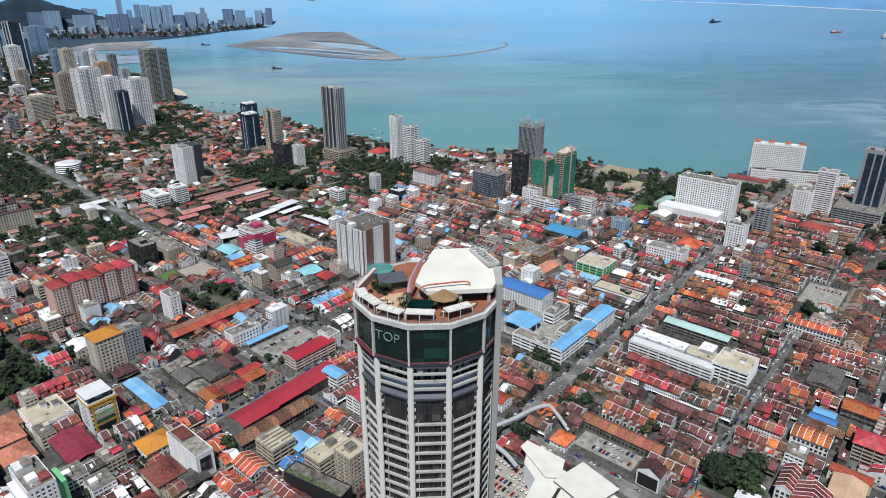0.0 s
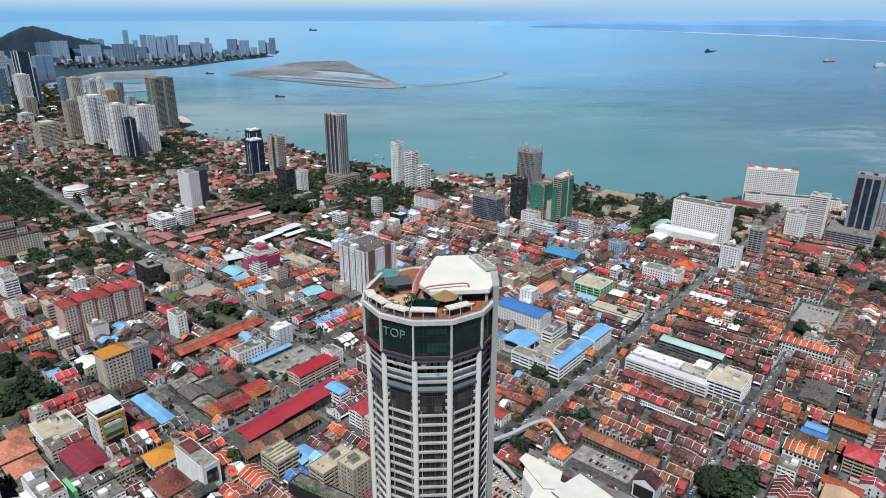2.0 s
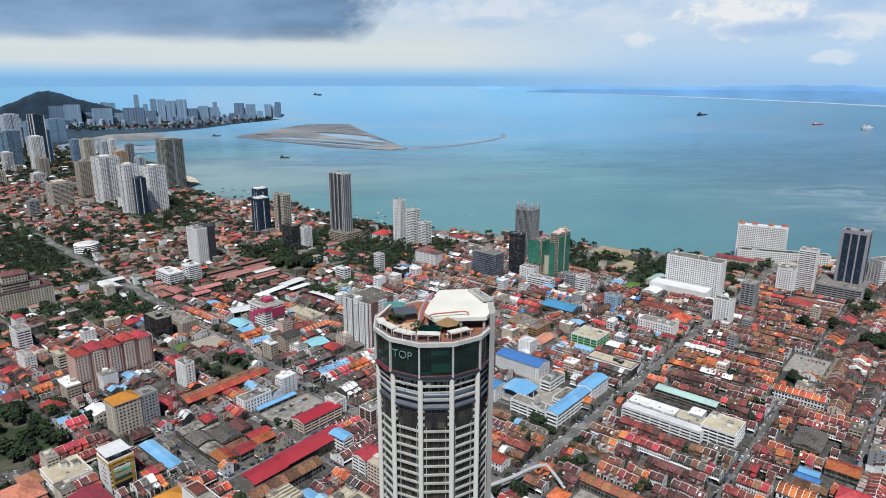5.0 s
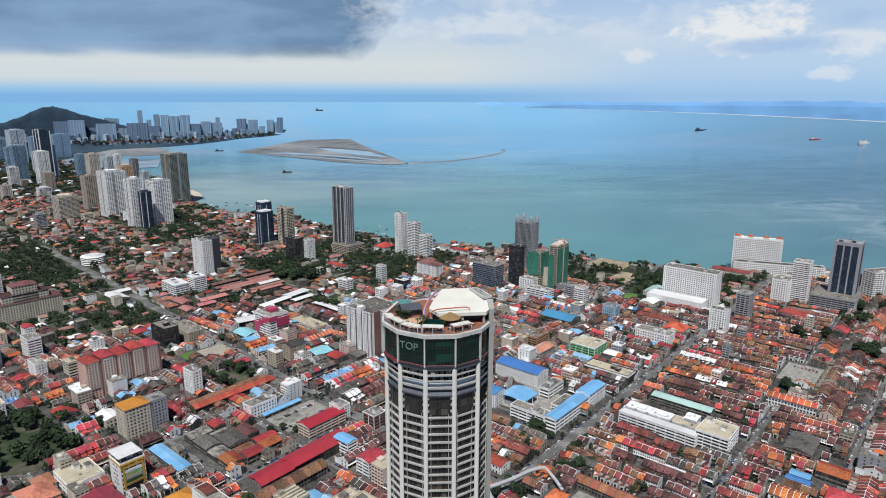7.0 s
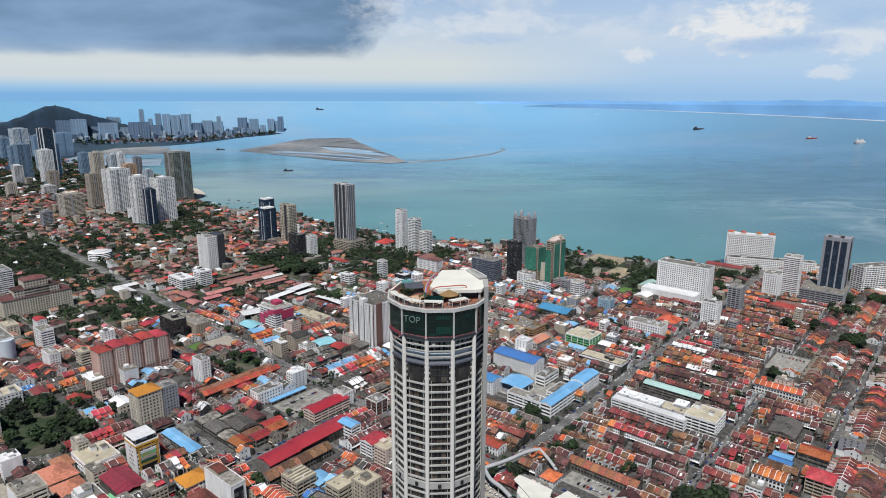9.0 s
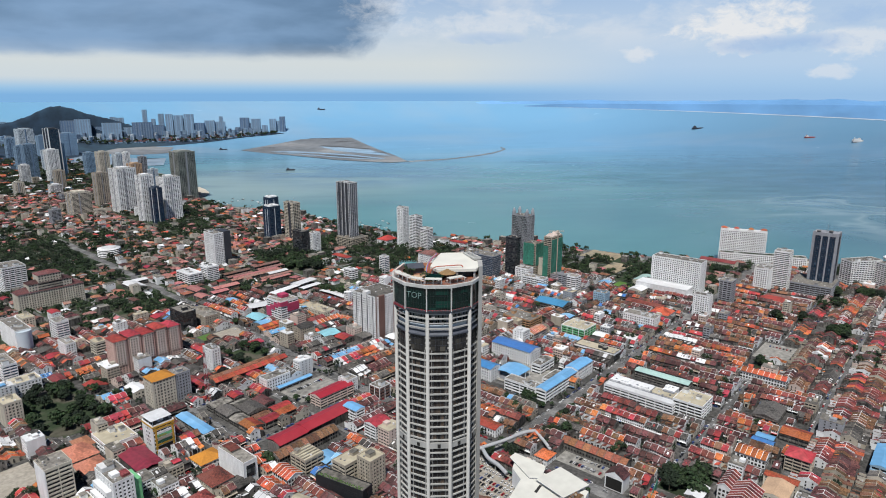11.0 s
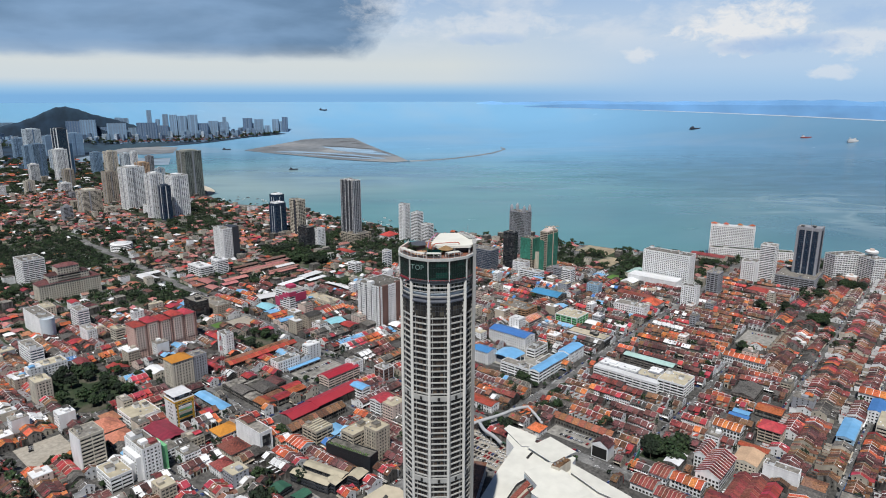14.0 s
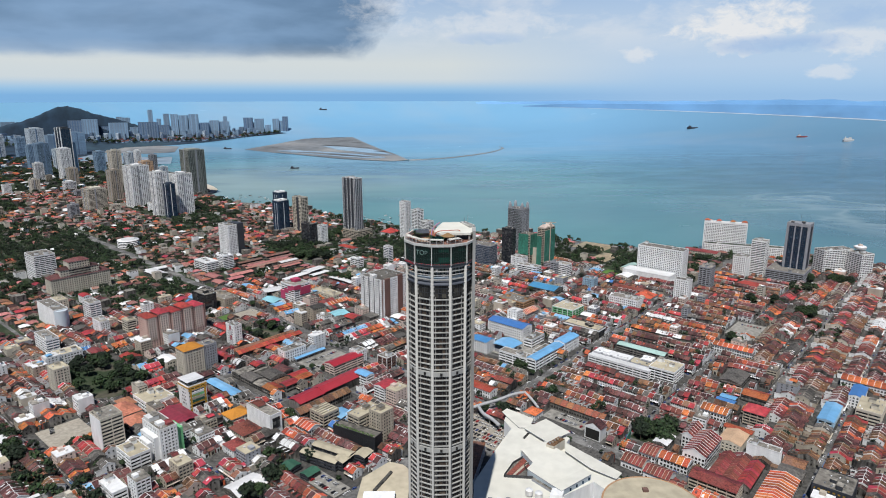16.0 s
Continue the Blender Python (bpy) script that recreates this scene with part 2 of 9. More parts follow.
mat("wall_salmon", (0.57, 0.395, 0.34), 0.85, var=0.14, scale=0.3, rnd=0.08, stretch=(1, 1, 0.3), second=(0.47, 0.30, 0.255))
mat("wall_palepink", (0.58, 0.47, 0.41), 0.85, var=0.12, scale=0.3, rnd=0.08)
mat("wall_brown", (0.150, 0.083, 0.067), 0.85, var=0.15, scale=0.3, rnd=0.1)
mat("wall_tan", (0.371, 0.324, 0.261), 0.85, var=0.15, scale=0.3, rnd=0.1)
mat("wall_black", (0.017, 0.019, 0.022), 0.5, var=0.2, scale=0.3, rnd=0.15)
mat("wall_charcoal", (0.036, 0.040, 0.049), 0.55, var=0.15, scale=0.3, rnd=0.12)
mat("wall_green", (0.158, 0.435, 0.205), 0.8, var=0.15, scale=0.3, rnd=0.1)
mat("wall_yellow", (0.490, 0.284, 0.040), 0.8, var=0.15, scale=0.3, rnd=0.1)
mat("wall_orange", (0.379, 0.221, 0.118), 0.8, var=0.18, scale=0.3, rnd=0.1)
mat("wall_magenta", (0.395, 0.043, 0.103), 0.7, var=0.12, scale=0.3, rnd=0.1)
mat("wall_blue", (0.284, 0.411, 0.521), 0.8, var=0.12, scale=0.3, rnd=0.1)
mat("wall_navy", (0.030, 0.050, 0.085), 0.5, var=0.15, scale=0.3, rnd=0.1)
# the hazy walls carry the blue haze of distance in their paint
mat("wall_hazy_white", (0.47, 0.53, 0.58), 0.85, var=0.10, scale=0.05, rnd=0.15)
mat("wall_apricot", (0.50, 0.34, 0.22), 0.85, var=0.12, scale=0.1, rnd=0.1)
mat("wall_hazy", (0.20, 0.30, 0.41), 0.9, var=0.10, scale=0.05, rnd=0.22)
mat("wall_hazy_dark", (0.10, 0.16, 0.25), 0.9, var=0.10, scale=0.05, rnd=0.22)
mat("net_green", (0.040, 0.198, 0.142), 0.95, var=0.35, scale=0.25, rnd=0.1, bump=0.3, bump_scale=0.6, second=(0.047, 0.198, 0.142))
mat("shutter", (0.075, 0.070, 0.060), 0.7, var=0.3, rnd=0.8, hue=0.25)
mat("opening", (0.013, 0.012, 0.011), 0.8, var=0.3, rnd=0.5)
mat("tower_white", (0.375, 0.372, 0.355), 0.75, var=0.12, scale=0.35, rnd=0.06, stretch=(1, 1, 0.15), second=(0.25, 0.245, 0.23))
mat("parapet_white", (0.52, 0.52, 0.50), 0.7, var=0.2, scale=0.3, rnd=0.05, second=(0.42, 0.415, 0.39))
mat("disc_glass", (0.10, 0.27, 0.25), 0.2, var=0.2, rnd=0.1)
mat("slate", (0.055, 0.062, 0.080), 0.6, var=0.25, scale=1.2, rnd=0.1)
mat("tower_grey", (0.134, 0.134, 0.138), 0.8, var=0.2, scale=0.4, rnd=0.15)
mat("steel", (0.332, 0.340, 0.356), 0.4, metal=0.7, var=0.15, rnd=0.15)
mat("bridge_roof", (0.395, 0.403, 0.411), 0.45, var=0.12, rnd=0.05)
mat("red_rail", (0.332, 0.016, 0.032), 0.5, var=0.2, rnd=0.1)
mat("deck", (0.269, 0.099, 0.051), 0.7, var=0.22, scale=1.2, rnd=0.1, second=(0.237, 0.095, 0.055))
mat("terrazzo", (0.490, 0.332, 0.213), 0.7, var=0.15, scale=0.8, rnd=0.1)
mat("sign_grey", (0.17, 0.25, 0.235), 0.6, var=0.1, rnd=0.05)
mat("wall_olive", (0.235, 0.25, 0.225), 0.85, var=0.15, scale=0.3, rnd=0.1)
mat("tent", (0.569, 0.553, 0.537), 0.8, var=0.06, rnd=0.05)
mat("thatch", (0.269, 0.166, 0.075), 0.95, var=0.2, scale=3.0, rnd=0.1, bump=0.4, bump_scale=6)
mat("gold", (0.490, 0.300, 0.055), 0.4, metal=0.4, var=0.1)
mat("membrane", (0.60, 0.59, 0.53), 0.85, var=0.10, scale=0.10, rnd=0.05, second=(0.54, 0.525, 0.46))
# ground
mat("asphalt", (0.118, 0.117, 0.115), 0.9, var=0.45, scale=0.35, rnd=0.0, bump=0.1, second=(0.162, 0.160, 0.155))
mat("concrete", (0.26, 0.25, 0.225), 0.9, var=0.45, scale=0.2, rnd=0.05, bump=0.1, second=(0.18, 0.172, 0.155))
mat("pavement", (0.075, 0.072, 0.067), 0.9, var=0.8, scale=0.3, rnd=0.25, bump=0.1, second=(0.035, 0.034, 0.032))
mat("gravel", (0.33, 0.30, 0.25), 0.95, var=0.25, scale=0.3, rnd=0.1, bump=0.2, second=(0.25, 0.225, 0.185))
mat("sandy", (0.33, 0.27, 0.18), 0.95, var=0.4, scale=0.12, rnd=0.1, bump=0.2, second=(0.20, 0.185, 0.135))
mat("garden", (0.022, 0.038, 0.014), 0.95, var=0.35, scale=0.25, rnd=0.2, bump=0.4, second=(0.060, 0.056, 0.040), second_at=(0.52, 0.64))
mat("lawn", (0.075, 0.158, 0.028), 0.95, var=0.22, scale=0.4, rnd=0.1, bump=0.2)
mat("sand", (0.490, 0.442, 0.356), 0.95, var=0.12, scale=0.1, rnd=0.1)
mat("mud", (0.165, 0.178, 0.190), 0.75, var=0.25, scale=0.02, rnd=0.05, bump=0.1, bump_scale=0.05, second=(0.225, 0.228, 0.228))
mat("mud_wet", (0.30, 0.38, 0.45), 0.2, var=0.2, scale=0.012, rnd=0.05, second=(0.36, 0.42, 0.46))
mat("mud_dark", (0.085, 0.090, 0.095), 0.9, var=0.4, scale=0.02, rnd=0.1, second=(0.13, 0.13, 0.13))
mat("leaf", (0.022, 0.045, 0.013), 0.8, var=0.35, scale=0.6, rnd=0.55, hue=0.025)
mat("leaf_dark", (0.010, 0.021, 0.008), 0.85, var=0.3, scale=0.6, rnd=0.4, hue=0.02)
mat("bark", (0.103, 0.079, 0.059), 0.95, var=0.3, scale=2, rnd=0.2, bump=0.4)
# far land: the blue haze of distance is put into these colours
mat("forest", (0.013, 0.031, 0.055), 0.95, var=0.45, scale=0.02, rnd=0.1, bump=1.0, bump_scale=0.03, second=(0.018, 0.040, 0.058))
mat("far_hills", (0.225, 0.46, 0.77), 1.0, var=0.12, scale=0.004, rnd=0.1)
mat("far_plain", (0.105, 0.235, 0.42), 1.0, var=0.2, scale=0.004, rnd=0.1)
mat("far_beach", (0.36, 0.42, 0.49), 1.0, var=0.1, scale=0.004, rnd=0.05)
mat("road_paint", (0.284, 0.284, 0.276), 0.8, var=0.2, rnd=0.1)
for key, c in (("white", (0.593, 0.593, 0.593)), ("silver", (0.300, 0.308, 0.316)), ("black", (0.016, 0.016, 0.017)), ("red", (0.316, 0.016, 0.020)), ("blue", (0.032, 0.063, 0.205)), ("yellow", (0.474, 0.284, 0.024))):
    mat("paint_" + key, c, 0.3, var=0.05, rnd=0.1, coat=0.5)
mat("rubber", (0.016, 0.016, 0.016), 0.9, rnd=0.1)
mat("ship_dark", (0.040, 0.043, 0.055), 0.6)
mat("ship_red", (0.316, 0.055, 0.047), 0.6)
for i, c in enumerate(((0.435, 0.253, 0.047), (0.079, 0.237, 0.490), (0.237, 0.079, 0.284), (0.395, 0.095, 0.047))):
    mat("stripe_%s" % "abcd"[i], c, 0.5, var=0.1)
glass_mat("glass_dark", (0.009, 0.012, 0.016), (0.118, 0.118, 0.115))
glass_mat("glass_blue", (0.009, 0.024, 0.049), (0.047, 0.087, 0.134), share=0.15)
glass_mat("glass_green", (0.002, 0.011, 0.009), (0.006, 0.043, 0.032), cell=(2.9, 2.9, 3.0), share=0.2, rough=0.05)
glass_mat("glass_tower", (0.007, 0.007, 0.008), (0.105, 0.075, 0.055), cell=(1.9, 1.9, 3.42), share=0.18, rough=0.2)
glass_mat("glass_smoke", (0.016, 0.016, 0.017), (0.087, 0.079, 0.063), cell=(2.4, 2.4, 2.9), share=0.3)
# distance haze is put into the colour of this far glass
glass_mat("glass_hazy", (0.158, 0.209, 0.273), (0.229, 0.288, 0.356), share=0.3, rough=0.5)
glass_mat("car_glass", (0.009, 0.010, 0.012), (0.024, 0.024, 0.027), rough=0.08)


def sea_mat():
    m = bpy.data.materials.new("sea_water")
    m.use_nodes = True
    nt = m.node_tree
    N, L = nt.nodes.new, nt.links.new
    p = nt.nodes["Principled BSDF"]
    p.inputs["Roughness"].default_value, p.inputs["IOR"].default_value = 0.32, 1.33
    tc = N("ShaderNodeTexCoord")

    def tex(sx, sy, scale, detail, dist=0.0, rot=0.0):
        mp, n = N("ShaderNodeMapping"), N("ShaderNodeTexNoise")
        mp.inputs["Scale"].default_value = (sx, sy, 1)
        mp.inputs["Rotation"].default_value = (0, 0, rot)
        L(tc.outputs["Object"], mp.inputs[0])
        L(mp.outputs[0], n.inputs["Vector"])
        n.inputs["Scale"].default_value, n.inputs["Detail"].default_value, n.inputs["Distortion"].default_value = scale, detail, dist
        return n.outputs["Fac"]

    def ramp(src, stops):
        r = N("ShaderNodeValToRGB")
        while len(r.color_ramp.elements) < len(stops):
            r.color_ramp.elements.new(0.5)
        for e, (q, c) in zip(r.color_ramp.elements, stops):
            e.position, e.color = q, (*c, 1)
        L(src, r.inputs[0])
        return r.outputs[0]

    def blend(fac, a, colour):
        q = N("ShaderNodeMix")
        q.data_type = 'RGBA'
        L(fac, q.inputs[0])
        L(a, q.inputs[6])
        q.inputs[7].default_value = (*colour, 1)
        return q.outputs[2]

    def span(src, a, b, lo, hi, smooth=True):
        q = N("ShaderNodeMapRange")
        q.inputs["From Min"].default_value, q.inputs["From Max"].default_value = a, b
        q.inputs["To Min"].default_value, q.inputs["To Max"].default_value = lo, hi
        if smooth:
            q.interpolation_type = 'SMOOTHSTEP'
        L(src, q.inputs[0])
        return q.outputs[0]

    def times(a, b):
        q = N("ShaderNodeMath")
        q.operation = 'MULTIPLY'
        L(a, q.inputs[0])
        L(b, q.inputs[1])
        return q.outputs[0]

    def away(point):
        q = N("ShaderNodeVectorMath")
        q.operation = 'DISTANCE'
        L(tc.outputs["Object"], q.inputs[0])
        q.inputs[1].default_value = point
        return q.outputs["Value"]

    sep = N("ShaderNodeSeparateXYZ")
    L(tc.outputs["Object"], sep.inputs[0])
    col = ramp(tex(1, 1.6, 0.0009, 5, 0.4), [(0.32, (0.068, 0.178, 0.198)), (0.50, (0.098, 0.235, 0.240)), (0.68, (0.135, 0.285, 0.278))])
    # darker towards the mainland
    col = blend(span(sep.outputs["X"], 300, 1500, 0.0, 0.72), col, (0.050, 0.098, 0.125))
    # pale sky glare on the bay behind the sandbank, put into the water colour
    col = blend(span(away((-640, 2080, 0)), 150, 800, 0.80, 0.0), col, (0.30, 0.375, 0.345))
    # the open strait, bluer: the sky mirrored far out is put into the colour
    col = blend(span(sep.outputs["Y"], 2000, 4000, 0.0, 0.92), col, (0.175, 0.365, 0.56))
    # long cloud-shadow patches painted into the water colour
    cloud_shade = ramp(tex(1, 2.6, 0.0016, 4, 0.3, 0.0), [(0.50, (0, 0, 0)), (0.70, (0.42, 0.42, 0.42))])
    col = blend(times(cloud_shade, times(span(sep.outputs["Y"], 1500, 2000, 0.0, 1.0), span(sep.outputs["Y"], 2700, 3400, 1.0, 0.15))), col, (0.055, 0.105, 0.165))
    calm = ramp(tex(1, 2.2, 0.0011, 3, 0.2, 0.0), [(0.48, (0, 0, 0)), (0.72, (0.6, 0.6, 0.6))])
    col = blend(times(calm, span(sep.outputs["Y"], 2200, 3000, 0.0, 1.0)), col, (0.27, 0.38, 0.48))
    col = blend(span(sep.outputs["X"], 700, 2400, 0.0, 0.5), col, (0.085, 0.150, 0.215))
    # a broad cloud-shadow patch painted off the sandbank's landward side
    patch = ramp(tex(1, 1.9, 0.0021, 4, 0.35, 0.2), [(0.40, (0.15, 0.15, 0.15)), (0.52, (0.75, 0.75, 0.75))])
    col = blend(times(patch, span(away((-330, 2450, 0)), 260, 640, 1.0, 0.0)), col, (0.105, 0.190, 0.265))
    # threads of silt turning in the current off the eastern quay
    swirl = ramp(tex(1, 1.6, 0.0026, 2, 0.9, 0.3), [(0.42, (0, 0, 0)), (0.48, (0.55, 0.55, 0.55)), (0.53, (0.18, 0.18, 0.18)), (0.62, (0, 0, 0))])
    col = blend(times(swirl, span(away((1230, 1430, 0)), 200, 500, 1.0, 0.0)), col, (0.26, 0.34, 0.345))
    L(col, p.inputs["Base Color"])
    rr = N("ShaderNodeMapRange")
    rr.inputs["To Min"].default_value, rr.inputs["To Max"].default_value = 0.10, 0.34
    L(tex(1, 3, 0.004, 4, 0.5), rr.inputs[0])
    L(rr.outputs[0], p.inputs["Roughness"])
    b = N("ShaderNodeBump")
    b.inputs["Strength"].default_value, b.inputs["Distance"].default_value = 0.12, 1.0
    L(tex(1, 1, 0.09, 4), b.inputs["Height"])
    L(b.outputs[0], p.inputs["Normal"])
    MATS["sea"] = m


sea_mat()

# ---- mesh helpers ----
TURN = 49.0                                        # the town's street grid, degrees from +x
CU, SU = math.cos(radians(TURN)), math.sin(radians(TURN))
rng = random.Random(7)


def town(u, v):
    """Plan position from distances along and across the street grid."""
    return u * CU - v * SU, u * SU + v * CU


def grid(x, y):
    return x * CU + y * SU, -x * SU + y * CU


class Shape:
    """Collects faces with materials; becomes one mesh."""

    def __init__(self):
        self.v, self.f, self.m, self.keys = [], [], [], []

    def slot(self, key):
        if key not in self.keys:
            self.keys.append(key)
        return self.keys.index(key)

    def add(self, verts, faces, key):
        n, s = len(self.v), self.slot(key)
        self.v.extend(verts)
        self.f.extend([tuple(i + n for i in f) for f in faces])
        self.m.extend([s] * len(faces))

    def box(self, x0, y0, z0, x1, y1, z1, key, bottom=False):
        vs = [(x0, y0, z0), (x1, y0, z0), (x1, y1, z0), (x0, y1, z0), (x0, y0, z1), (x1, y0, z1), (x1, y1, z1), (x0, y1, z1)]
        fs = [(0, 1, 5, 4), (1, 2, 6, 5), (2, 3, 7, 6), (3, 0, 4, 7), (4, 5, 6, 7)]
        if bottom:
            fs.append((3, 2, 1, 0))
        self.add(vs, fs, key)

    def prism(self, pts, z0, z1, key, top=None, bottom=False):
        n = len(pts)
        vs = [(x, y, z0) for x, y in pts] + [(x, y, z1) for x, y in pts]
        self.add(vs, [(i, (i + 1) % n, n + (i + 1) % n, n + i) for i in range(n)] + ([tuple(range(n - 1, -1, -1))] if bottom else []), key)
        self.add([(x, y, z1 + (0 if top is None or top == key else 0.0)) for x, y in pts], [tuple(range(n))], top or key)

    def tube(self, x, y, z0, z1, r0, r1, key, n=12, cap=True):
        ring = [(math.cos(2 * math.pi * i / n), math.sin(2 * math.pi * i / n)) for i in range(n)]
        vs = [(x + c * r0, y + s * r0, z0) for c, s in ring] + [(x + c * r1, y + s * r1, z1) for c, s in ring]
        self.add(vs, [(i, (i + 1) % n, n + (i + 1) % n, n + i) for i in range(n)] + ([tuple(range(n, 2 * n))] if cap else []), key)

    def gable(self, x0, y0, x1, y1, z, rise, key, along='x', over=0.5, thick=0.18, wall=None):
        """Two roof slopes with thickness and overhang; the ridge runs along x or y. wall: material of the gable ends."""
        if along == 'x':
            P = lambda a, b, c: (a, b, c)
            a0, a1, b0, b1 = x0, x1, y0, y1
        else:
            P = lambda a, b, c: (b, a, c)
            a0, a1, b0, b1 = y0, y1, x0, x1
        bm_, k = (b0 + b1) / 2, rise / ((b1 - b0) / 2)
        for e, s in ((b0, -1), (b1, 1)):
            ee, ez = e + s * over, z - k * over
            vs = [P(a0 - .1, ee, ez), P(a1 + .1, ee, ez), P(a1 + .1, bm_, z + rise), P(a0 - .1, bm_, z + rise)]
            lo = [(p[0], p[1], p[2] - thick) for p in vs]
            fs = [(0, 1, 2, 3), (7, 6, 5, 4), (0, 4, 5, 1), (1, 5, 6, 2), (3, 7, 4, 0)]
            self.add(vs + lo, fs if (s < 0) == (along == 'x') else [tuple(reversed(f)) for f in fs], key)
        if wall:
            for a in (a0, a1):
                self.add([P(a, b0, z - .05), P(a, b1, z - .05), P(a, bm_, z + rise - .1)], [(0, 1, 2)], wall)

    def hip(self, x0, y0, x1, y1, z, rise, key, over=0.7):
        x0, y0, x1, y1 = x0 - over, y0 - over, x1 + over, y1 + over
        w, d = x1 - x0, y1 - y0
        i = min(w, d) / 2
        if w >= d:
            r = [(x0 + i, y0 + i, z + rise), (x1 - i, y1 - i, z + rise)]
            fs = [(0, 1, 5, 4), (1, 2, 5), (2, 3, 4, 5), (3, 0, 4)]
        else:
            r = [(x0 + i, y0 + i, z + rise), (x1 - i, y1 - i, z + rise)]
            fs = [(0, 1, 4), (1, 2, 5, 4), (2, 3, 5), (3, 0, 4, 5)]
        self.add([(x0, y0, z), (x1, y0, z), (x1, y1, z), (x0, y1, z)] + r, fs + [(3, 2, 1, 0)], key)

    def moved(self, other, m):
        """Adds all of another shape, moved by the matrix m."""
        n = len(self.v)
        self.v.extend([tuple(m @ Vector(p)) for p in other.v])
        self.f.extend([tuple(i + n for i in f) for f in other.f])
        remap = [self.slot(k) for k in other.keys]
        self.m.extend([remap[i] for i in other.m])

    def mesh(self, name, smooth=False):
        me = bpy.data.meshes.new(name)
        me.from_pydata(self.v, [], self.f)
        for k in self.keys:
            me.materials.append(MATS[k])
        me.polygons.foreach_set("material_index", self.m)
        if smooth:
            me.polygons.foreach_set("use_smooth", [True] * len(self.f))
        me.update()
        return me


def part(name, shape, parent, label="", smooth=False, at=None):
    """One mesh object under a thing or under a part."""
    ob = new(name, shape.mesh(name, smooth) if isinstance(shape, Shape) else shape)
    ob.parent = parent
    if at:
        ob.location = at
    return tagged(ob, label)


def thing(name, label, category, m=None, group="", shape=None, kind="", smooth=False):
    ob = new(name, shape.mesh(name, smooth) if shape else None)
    if m is not None:
        ob.matrix_world = m
    return tagged(ob, label, category, group, kind)


TAKEN = []                                         # footprints already built on: centre, axes, half sizes


def take(x, y, du, dv, turn=TURN, margin=1.5):
    c, s = math.cos(radians(turn)), math.sin(radians(turn))
    TAKEN.append((x + c * du / 2 - s * dv / 2, y + s * du / 2 + c * dv / 2, c, s, du / 2 + margin, dv / 2 + margin))


def free(x, y, r):
    for cx, cy, c, s, hu, hv in TAKEN:
        dx, dy = x - cx, y - cy
        if abs(dx * c + dy * s) < hu + r and abs(-dx * s + dy * c) < hv + r:
            return False
    return True


# ---- distance: beyond 3.6 km everything is drawn in towards the eye, smaller by as much ----
EYE = Vector((0.0, -280.0, 318.0))
NEAR, REACH = 3600.0, 1200.0


def shrink(x, y):
    d = math.hypot(x - EYE.x, y - EYE.y)
    if d <= NEAR:
        return 1.0
    return (NEAR + REACH * (1 - 1 / (1 + (d - NEAR) / REACH))) / d


def far(x, y, z=0.0):
    k = shrink(x, y)
    return EYE.x + (x - EYE.x) * k, EYE.y + (y - EYE.y) * k, EYE.z + (z - EYE.z) * k


def polar(az, d, z=0.0):
    a = radians(az)
    return far(EYE.x + d * math.sin(a), EYE.y + d * math.cos(a), z)


# ---- sea and land ----
sheet = Shape()
rings = [60, 400, 800, 1200, 1600, 2000, 2500, 3000, 3600, 3900, 4200, 4600, 5000, 5600, 6400, 7500, 9000, 11000, 14000, 19000, 26000, 33000]
SEG = 144
for d in rings:
    for i in range(SEG):
        sheet.v.append(polar(360 * i / SEG, d, -1.2))
s = sheet.slot("sea")
for r in range(len(rings) - 1):
    for i in range(SEG):
        j = (i + 1) % SEG
        sheet.f.append((r * SEG + i, r * SEG + j, (r + 1) * SEG + j, (r + 1) * SEG + i))
        sheet.m.append(s)
sheet.f.append(tuple(range(SEG - 1, -1, -1)))
sheet.m.append(s)
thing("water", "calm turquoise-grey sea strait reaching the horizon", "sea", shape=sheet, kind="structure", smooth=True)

COAST = [(3400, -2600), (2100, -400), (1250, 480), (880, 770), (800, 880), (660, 930), (545, 915), (485, 938), (406, 955), (332, 1005), (273, 1023), (204, 1084), (100, 1105), (20, 1132),
         (-78, 1180), (-181, 1226), (-265, 1300), (-371, 1412), (-500, 1510), (-590, 1545), (-690, 1625), (-735, 1700), (-850, 1900), (-960, 2080), (-1120, 2330), (-1250, 2450), (-1420, 2600), (-1640, 2800), (-1900, 2950), (-2150, 2990)]
INLAND = [(-3400, 1000), (-3400, -2600)]


def on_land(x, y):
    pts, inside = COAST + INLAND, False
    for (x0, y0), (x1, y1) in zip(pts, pts[1:] + pts[:1]):
        if (y0 > y) != (y1 > y) and x < (x1 - x0) * (y - y0) / (y1 - y0) + x0:
            inside = not inside
    return inside


